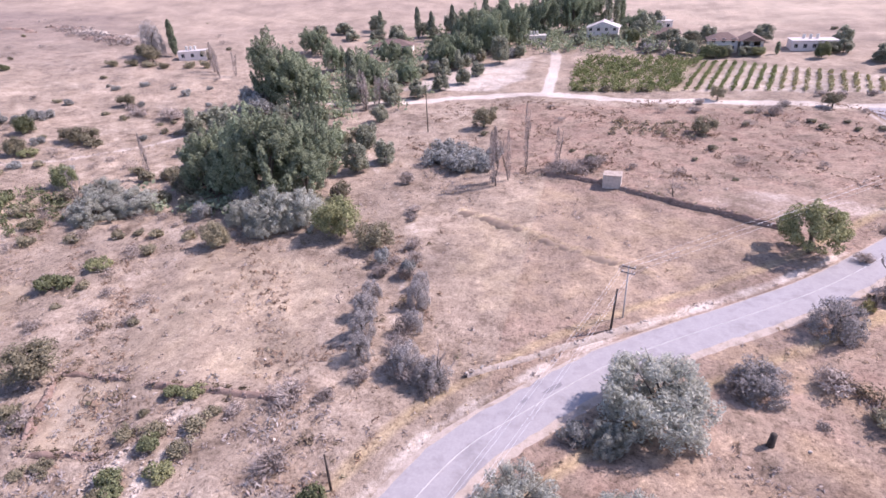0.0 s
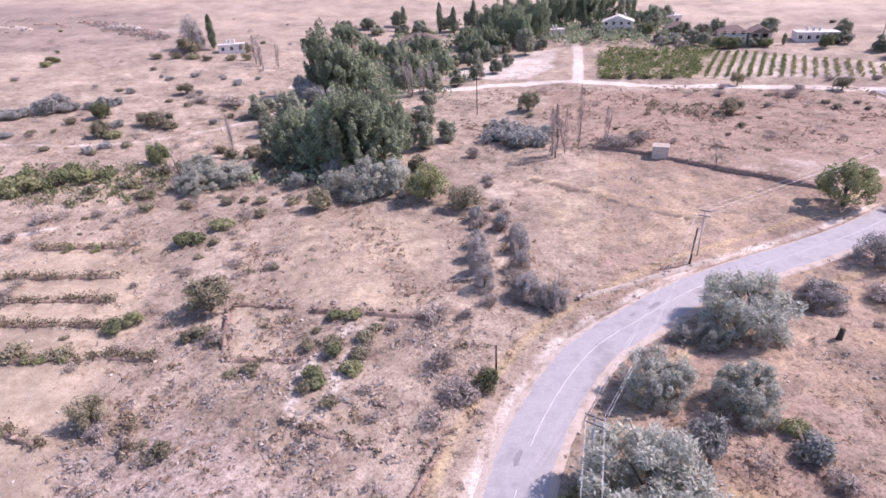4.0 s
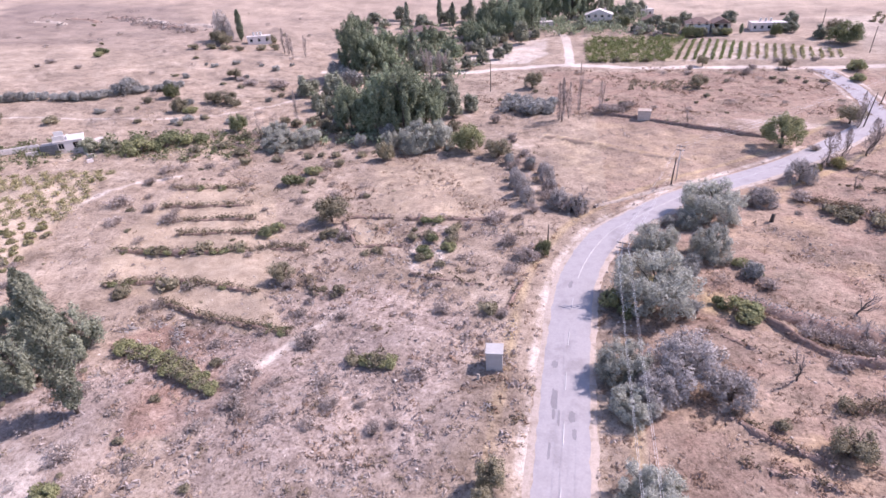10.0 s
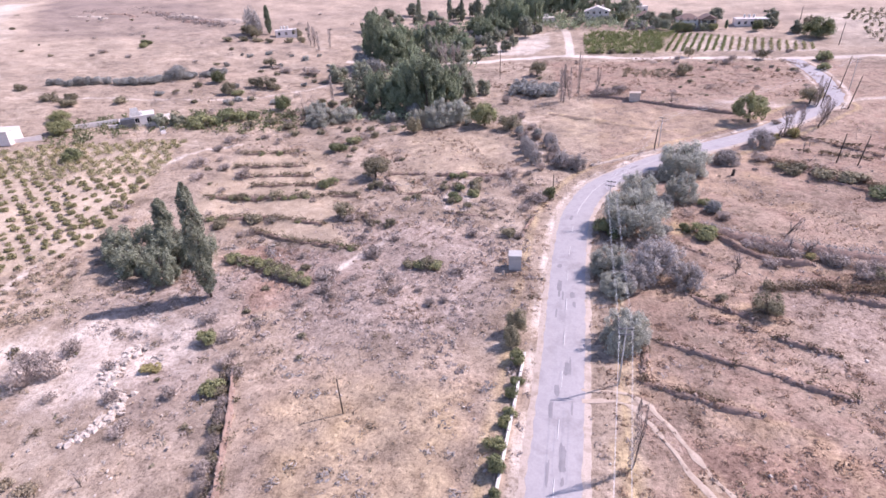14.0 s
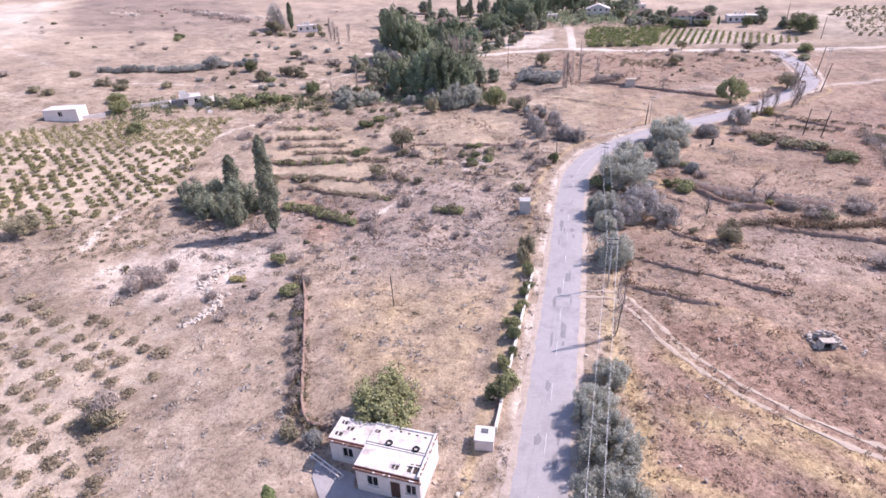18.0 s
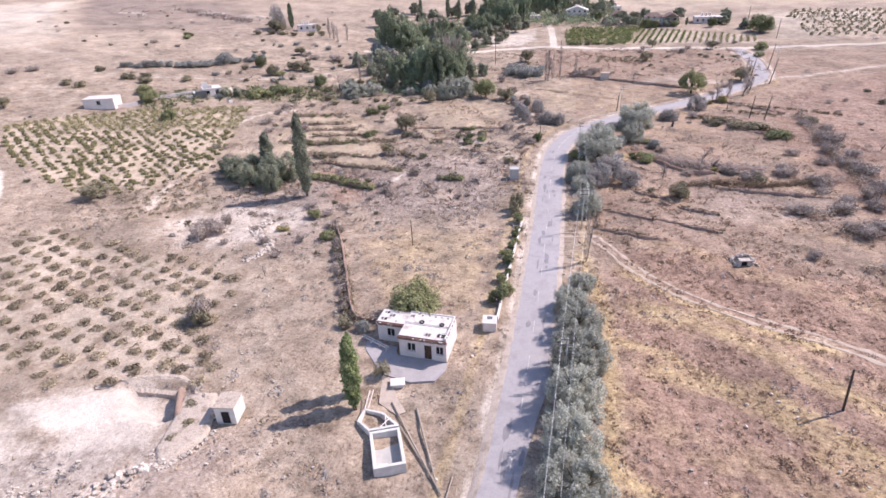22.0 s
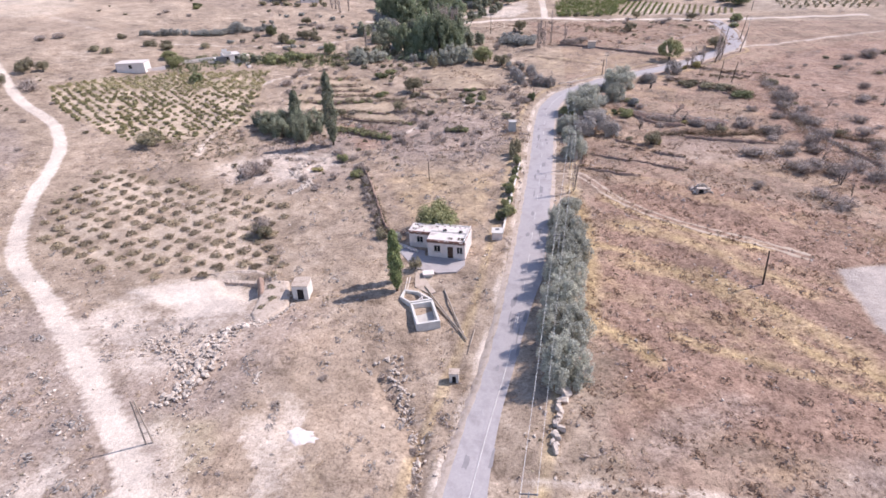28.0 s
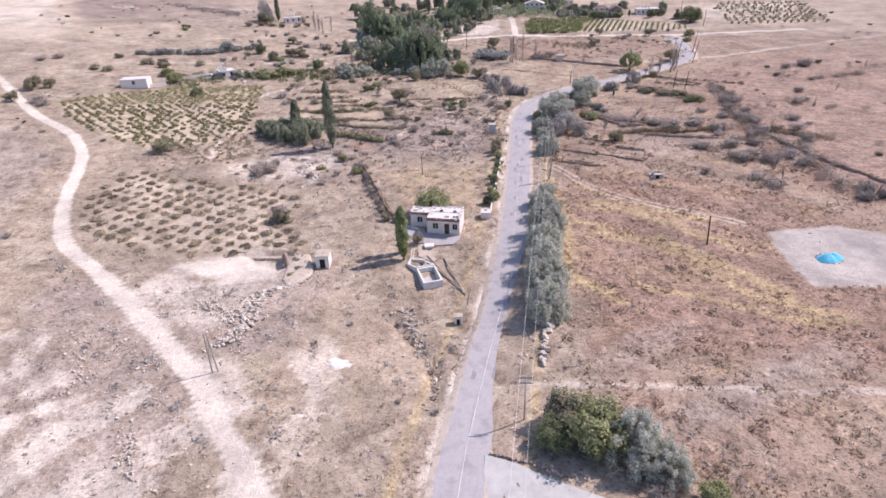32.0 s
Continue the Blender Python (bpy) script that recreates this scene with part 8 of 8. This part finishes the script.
hedge_rng = random.Random(77)
def wall_weeds(walls, leaf, share, seed, height, spread, label):
    spots = []
    for ln in walls:
        for x, y in ln:
            if hedge_rng.random() < share:
                spots.append((x + hedge_rng.uniform(-0.4, 0.4), y + hedge_rng.uniform(-0.1, 0.7), hedge_rng.uniform(0.5, 1.1)))
    plant_field("wall_weeds", label, "weeds", spots, leaf, 60, 0.13, seed, height, spread)


PLOT_WALLS = [WALLS[k] for k in (7, 8, 9, 10, 11, 13)]
HEDGED_WALLS = [WALLS[k] for k in (0, 1, 2, 3, 4, 5, 6, 12, 14, 15)]
wall_weeds(PLOT_WALLS, "weed_hedge", 0.5, 58, 0.8, 0.5, "withered brown weeds along the low plot walls")
wall_weeds(HEDGED_WALLS, "weed_hedge", 0.75, 61, 1.25, 0.75, "tangled brown hedge of withered weeds along the western terraces")
wall_weeds(HEDGED_WALLS, "leaf_olive", 0.3, 62, 1.2, 0.7, "dusty olive weeds growing along the western terraces")
wall_weeds(WALLS[16:28], "weed_red", 0.45, 63, 0.8, 0.6, "reddish withered weeds along the tumbled eastern walls")
wall_weeds(WALLS[16:28], "weed_hedge", 0.3, 64, 0.8, 0.55, "dark brown weeds along the tumbled eastern walls")
wall_weeds(WALLS[28:], "weed_hedge", 0.2, 65, 1.0, 0.62, "dark withered weeds along the stone walls of the plots")
wall_weeds(WALLS[28:], "leaf_olive", 0.08, 66, 1.0, 0.62, "dusty olive weeds along the stone walls of the plots")
# dark weed strip also stands in for the shadow west of the plot wall
wall_weeds([WALLS[28] - np.array([0.9, 0.35])], "weed_hedge", 0.7, 67, 0.9, 0.5, "dark withered weeds that also paint the shade beside the plot wall")
# hedgerows and thickets of the eastern slope
EAST_BANKS = [[(26.3, 115.1), (33.7, 111.1), (41.1, 109.2), (49.1, 107.3)]]
EAST_HEDGES = [[(30.5, 96.8), (37.4, 98.7), (46.0, 98.3), (53.6, 99.9), (59.3, 103.3)], [(43.7, 146.6), (50.4, 143.2), (56.3, 138.0), (61.7, 129.6)], [(68.0, 100.1), (73.4, 96.3), (80.8, 91.9)]]
EAST_THICKETS = [[(70.4, 150.8), (67.1, 128.1), (65.5, 113.7), (64.5, 98.3), (67.2, 91.0), (71.6, 86.0), (69.6, 75.4), (69.1, 67.4), (68.6, 61.3)], [(52.4, 78.9), (59.3, 80.8), (68.1, 83.9), (73.3, 86.9)], [(50.6, 66.6), (54.3, 62.9)], [(103.7, 155.3), (114.6, 159.0), (124.7, 162.6)], [(49.0, 84.4), (56.4, 87.0)], [(85.9, 130.0), (92.9, 127.3)]]
EAST_EDGES = [[(51.0, 163.5), (61.6, 158.5), (71.8, 154.0), (81.4, 149.6)], [(50.8, 153.4), (64.6, 148.7)], [(60.9, 70.9), (68.6, 71.1)]]
for q in EAST_BANKS:
    # dark earth colour also carries the shadow on this slope
    bank("earth_bank", "dark weed-grown earth bank across the reddish slope", q, 0.9, 1.3, "earth_bank", 21)
rows_of = lambda lines: [spaced(q, 0.4) for q in lines]
wall_weeds(rows_of(EAST_BANKS), "leaf_grey", 1.0, 101, 1.3, 1.0, "mauve-grey weeds hanging over the earth bank")
wall_weeds(rows_of(EAST_HEDGES), "weed_hedge", 1.0, 102, 1.5, 0.85, "dark tangled hedgerow across the reddish slope")
wall_weeds(rows_of(EAST_HEDGES), "weed_red", 0.6, 103, 1.3, 0.95, "reddish withered weeds along the hedgerow")
wall_weeds(rows_of(EAST_THICKETS), "leaf_grey", 0.3, 104, 2.2, 1.6, "mauve-grey thicket of bare thorn shrubs")
wall_weeds(rows_of(EAST_THICKETS), "weed_red", 0.4, 105, 1.6, 1.9, "reddish-brown undergrowth of the thorn thicket")
wall_weeds(rows_of(EAST_THICKETS), "weed_hedge", 0.16, 107, 2.2, 1.3, "dark brown brush in the thorn thicket")
wall_weeds(rows_of(EAST_EDGES), "weed_hedge", 0.6, 106, 0.8, 0.5, "low dark weeds along an old field edge")
spots = []
for i in range(-34, 35):
    for j in range(-34, 35):
        x, y = -95 + 2.25 * (i * 0.8 + j * 0.6) + vr.uniform(-0.5, 0.5), 115 + 2.25 * (-i * 0.6 + j * 0.8) + vr.uniform(-0.5, 0.5)
        if float(inside(np.array(x), np.array(y), VINES_A, 0.01)) > 0.5 and vr.random() < 0.93:
            spots.append((x, y, vr.uniform(0.65, 1.1)))
spots.sort(key=lambda q: q[1] - 0.35 * q[0])
ROW_VINE = Kind(lambda k: bush("grape_vine", "low spreading olive-green vine on pale sandy soil", "vine", "leaf_row", 1.1, 0.8, 280 + k, 430, 0.14, 12, 9, 1.8, 0.02), 6, 1.1, 0.8, "vines of the upper vineyard")
ROW_VINE.put([(x, y, 1.12 * k, 0.9 * k) for x, y, k in spots[:300]])
plant_field("vine_rows", "rows of low yellow-green vines on pale tilled soil", "vineyard", spots[300:], "leaf_row", 110, 0.18, 31, 1.0, 0.95)
spots = []
for i in range(13):
    for j in range(9):
        u, w = i / 12, j / 8
        x, y = -84 + 22 * u * 0.55 + 11 * w + vr.uniform(-0.6, 0.6), 83 + 10 * u - 13 * w + vr.uniform(-0.6, 0.6)
        if vr.random() < 0.75:
            spots.append((x, y, vr.uniform(0.45, 0.8)))
plant_field("vine_rows", "sparse withered vines on pale stony soil", "vineyard", spots, "leaf_vine", 50, 0.15, 39, 0.8, 0.9)
spots = []
for line_ in ([(-224, 281), (-226, 294), (-233, 309)], [(-219, 297), (-213, 302), (-201, 302)], [(-194, 294), (-182, 292), (-167, 286), (-151, 281)], [(-240, 300), (-228, 312), (-205, 318)]):
    for (ax, ay), (bx, by) in zip(line_[:-1], line_[1:]):
        for _ in range(60):
            u = vr.random()
            spots.append((ax + (bx - ax) * u + vr.gauss(0, 2.2), ay + (by - ay) * u + vr.gauss(0, 2.6), vr.uniform(0.6, 1.6)))
plant_field("hill_scrub", "dark thorny scrub among rocks on the bare hillside", "scrub", spots, "weed_grey", 26, 0.34, 40, 0.9, 1.0)
for first, last, leaf, gap, name, label in ((0, 8, "leaf_field", 0.10, "vine_rows", "full green vineyard rows beside the dirt lane"), (8, 19, "leaf_row", 0.22, "young_vine_rows", "sparse dark vine rows on pale soil beside the dirt lane")):
    spots = []
    for i in range(first, last):
        for j in range(44):
            x, y = 40.5 + 2.75 * i, 256.0 + 0.75 * j
            x += 0.275 * (y - 256.0)
            if y < 288 - 0.55 * max(0.0, x - 56) and vr.random() > gap:
                spots.append((x + vr.uniform(-0.22, 0.22), y, vr.uniform(0.65, 1.1)))
    plant_field(name, label, "vineyard", spots, leaf, 24, 0.25, 32 + first, 1.15, 0.5)
spots = [q for q in ((vr.uniform(12, 50), vr.uniform(254, 294), vr.uniform(0.5, 1.4)) for _ in range(520)) if q[0] < 38 + 0.3 * (q[1] - 256)]
plant_field("garden_shrubs", "dense green orchard shrubs beside the dirt lane", "shrubs", spots, "leaf_field", 46, 0.26, 33, 1.5, 0.95)
spots = [(vr.uniform(22, 42), vr.uniform(219, 229), vr.uniform(0.5, 0.9)) for _ in range(110)]
plant_field("garden_rows", "small yellow-green vegetable rows in the dry field", "crops", spots, "leaf_vine", 16, 0.25, 34, 0.8)
spots = [(116 + 3.6 * i + 1.3 * j + vr.uniform(-0.5, 0.5), 268 + 7.4 * j + vr.uniform(-0.5, 0.5), vr.uniform(0.8, 1.5)) for i in range(14) for j in range(9) if vr.random() < 0.9]
plant_field("orchard_rows", "rows of young grey-green orchard trees far away", "orchard", spots, "leaf_olive", 40, 0.45, 35, 1.9, 0.7)
spots = [(vr.uniform(-118, -60), vr.uniform(128, 176), vr.uniform(0.5, 1.3)) for _ in range(900)]
spots = [s_ for s_ in spots if float(inside(np.array(s_[0]), np.array(s_[1]), GARDEN, 3)) > 0.4]
plant_field("garden_plants", "tangled garden plants and weeds round the farm", "plants", spots, "leaf_green", 22, 0.26, 36, 1.2)
spots = [(-52 + vr.gauss(0, 9), 262 + vr.gauss(0, 30), vr.uniform(0.8, 2.2)) for _ in range(260)] + [(vr.uniform(-35, 40), vr.uniform(300, 345), vr.uniform(0.8, 2.4)) for _ in range(260)]
plant_field("undergrowth", "dense dark undergrowth beneath the far poplars", "undergrowth", spots, "leaf_dark", 34, 0.5, 37, 2.0, 1.0)
spots = [(vr.uniform(-52, -28), vr.uniform(170, 205), vr.uniform(0.7, 1.8)) for _ in range(150)]
plant_field("undergrowth", "shaded undergrowth beneath the dark poplar grove", "undergrowth", spots, "leaf_dark", 30, 0.4, 38, 1.5, 1.0)

# ---- weeds and withered grass ----
def scatter(name, label, n, box, size, mat, seed, blades, keep, height=0.8, category="weeds", leaf=0.34):
    """Low soft tufts, each a small mound of blades."""
    rng = np.random.default_rng(seed)
    x, y = rng.uniform(box[0], box[1], n), rng.uniform(box[2], box[3], n)
    d = np.minimum(line_distance(x, y, ROAD[::6]) - 3.1, line_distance(x, y, FARM_TRACK[::4]) - 2.2)
    ok = (d > 0) & keep(x, y, rng)
    for poly in (TARP_PAD, PALE_PAD, DUG_PAD):
        ok &= inside(x, y, poly, 0.3) < 0.5
    ok &= (inside(x, y, NORTH_FIELD, 1) < 0.5) | (rng.random(n) < 0.3)
    ok &= ~((x > -18.5) & (x < -7) & (y > 35.5) & (y < 45)) & ~((x > -16.5) & (x < -8.5) & (y > 22) & (y < 32.5))
    x, y = x[ok], y[ok]
    s = size * (0.45 + 1.1 * rng.random(len(x)) ** 2.2)
    x, y, s = np.repeat(x, blades), np.repeat(y, blades), np.repeat(s, blades)
    a, q = rng.random(len(x)) * 6.283, np.sqrt(rng.random(len(x)))
    px, py = x + s * q * np.cos(a), y + s * q * np.sin(a)
    pz = ground(px, py) + s * height * (0.08 + 0.8 * rng.random(len(x)) * (1 - q * q))
    n2 = len(x)
    face = np.column_stack([np.cos(a) * q * 0.9, np.sin(a) * q * 0.9, 0.7 + 0 * q]) + rng.normal(0, 0.35, (n2, 3))
    face /= np.linalg.norm(face, axis=1)[:, None]
    d3 = np.cross(face, rng.normal(size=(n2, 3)))
    d3 /= np.linalg.norm(d3, axis=1)[:, None] + 1e-9
    e3 = np.cross(face, d3)
    c = np.column_stack([px, py, pz])
    k = (s * leaf * (0.6 + 0.8 * rng.random(n2)))[:, None]
    v = np.stack([c - d3 * k * 1.5, c - e3 * k * 0.45, c + d3 * k * 1.5, c + e3 * k * 0.45], 1).reshape(-1, 3)
    me = fast_mesh(name, v, np.arange(4 * n2).reshape(-1, 4))
    me.materials.append(M[mat])
    return tagged(new(name, me), label, category, kind="stuff")


def patchy(scale, cut, seed):
    def keep(x, y, rng):
        q = np.sin(x * scale + seed) * np.cos(y * scale * 1.3 - seed) + 0.6 * np.sin(x * scale * 2.7 + y * scale * 1.9 + seed) + rng.normal(0, 0.5, len(x))
        return q > cut
    return keep


scatter("withered_grass", "tufts of pale withered grass all over the dry land", 42000, (-110, 75, -26, 200), 0.30, "straw", 51, 6, patchy(0.11, 0.1, 1.0), 0.6, "grass")
scatter("dry_weeds", "low pale grey-brown withered weeds all over the dry land", 30000, (-110, 75, -26, 200), 0.34, "weed_grey", 52, 8, patchy(0.16, 0.35, 2.0))
scatter("dry_weeds", "dense grey weeds covering the slopes by the road", 9000, (-62, 0, 76, 136), 0.42, "weed_grey", 53, 9, lambda x, y, rng: patchy(0.3, 0.1, 3.0)(x, y, rng) & ~((x < -36) & (y > 103)))
scatter("dry_weeds", "reddish withered weeds covering the terraced slopes", 9000, (-75, 4, 84, 172), 0.38, "weed_red", 56, 9, lambda x, y, rng: patchy(0.22, 0.4, 6.0)(x, y, rng) & ~((x < -36) & (y > 103) & (y < 140)))
scatter("green_weeds", "scattered low dusty green weeds", 3600, (-110, 75, -20, 235), 0.34, "leaf_olive", 54, 8, patchy(0.2, 0.9, 4.0))
scatter("brown_weeds", "reddish-brown withered thistles scattered across the eastern field", 22000, (8, 75, -16, 130), 0.28, "weed_red", 55, 8, patchy(0.25, -0.1, 5.0), 0.9)
scatter("golden_grass", "streaks of golden withered grass across the fields", 9000, (-30, 75, -20, 130), 0.34, "straw", 57, 8, lambda x, y, rng: np.minimum.reduce([line_distance(x, y, np.array(q)) for q in GOLD_STREAKS]) < 1.8 + rng.normal(0, 0.5, len(x)), 0.9, "grass")
scatter("dry_weeds", "rust-coloured weeds on the far slopes beyond the field", 5000, (-20, 80, 196, 246), 0.5, "weed_red", 58, 8, patchy(0.2, 0.2, 7.0))
scatter("thorn_cushions", "reddish-brown thorny cushions dotted over the eastern field", 1700, (8, 74, -14, 112), 0.62, "weed_red", 71, 26, patchy(0.3, 0.0, 8.0), 0.75, "weeds", 0.2)
scatter("thorn_cushions", "greyish thorny cushions dotted over the rough western slopes", 2300, (-78, -3, -12, 136), 0.62, "leaf_grey", 72, 26, lambda x, y, rng: patchy(0.24, 0.25, 9.0)(x, y, rng) & (inside(x, y, VINES_B, 1) < 0.5) & ~((x < -36) & (y > 103)), 0.75, "weeds", 0.2)
scatter("thorn_cushions", "brown thorny cushions dotted over the rough western slopes", 1500, (-80, 2, 60, 172), 0.6, "weed_hedge", 73, 26, lambda x, y, rng: patchy(0.27, 0.3, 11.0)(x, y, rng) & ~((x < -36) & (y > 103) & (y < 140)) & (inside(x, y, TERRACE_PLOTS[2], 1) < 0.5), 0.8, "weeds", 0.2)
rng = np.random.default_rng(91)
st = Soup()
sr = random.Random(91)
for _ in range(1500):
    x = sr.uniform(-60, -28)
    y = sr.uniform(-20, 9)
    if line_distance(np.array(x), np.array(y), FARM_TRACK[::3]) > 2.6 and math.sin(0.8 * x + 0.9 * y) + sr.gauss(0, 0.6) > 0.4:
        st.rock((x, y, gz(x, y) + 0.03), sr.uniform(0.06, 0.2), sr)
for _ in range(2600):
    x, y = sr.uniform(-75, 60), sr.uniform(-22, 140)
    if min(np.hypot(ROAD[:, 0] - x, ROAD[:, 1] - y)) < 3.3:
        continue
    if math.sin(x * 0.13 + 1) * math.cos(y * 0.11) + sr.gauss(0, 0.5) < 0.25:
        continue
    st.rock((x, y, gz(x, y) + 0.03), sr.uniform(0.07, 0.24), sr)
tagged(new("field_stones", st.mesh("field_stones", M["stone_pale"])), "pale stones lying scattered over the dry ground", "stones", kind="stuff")
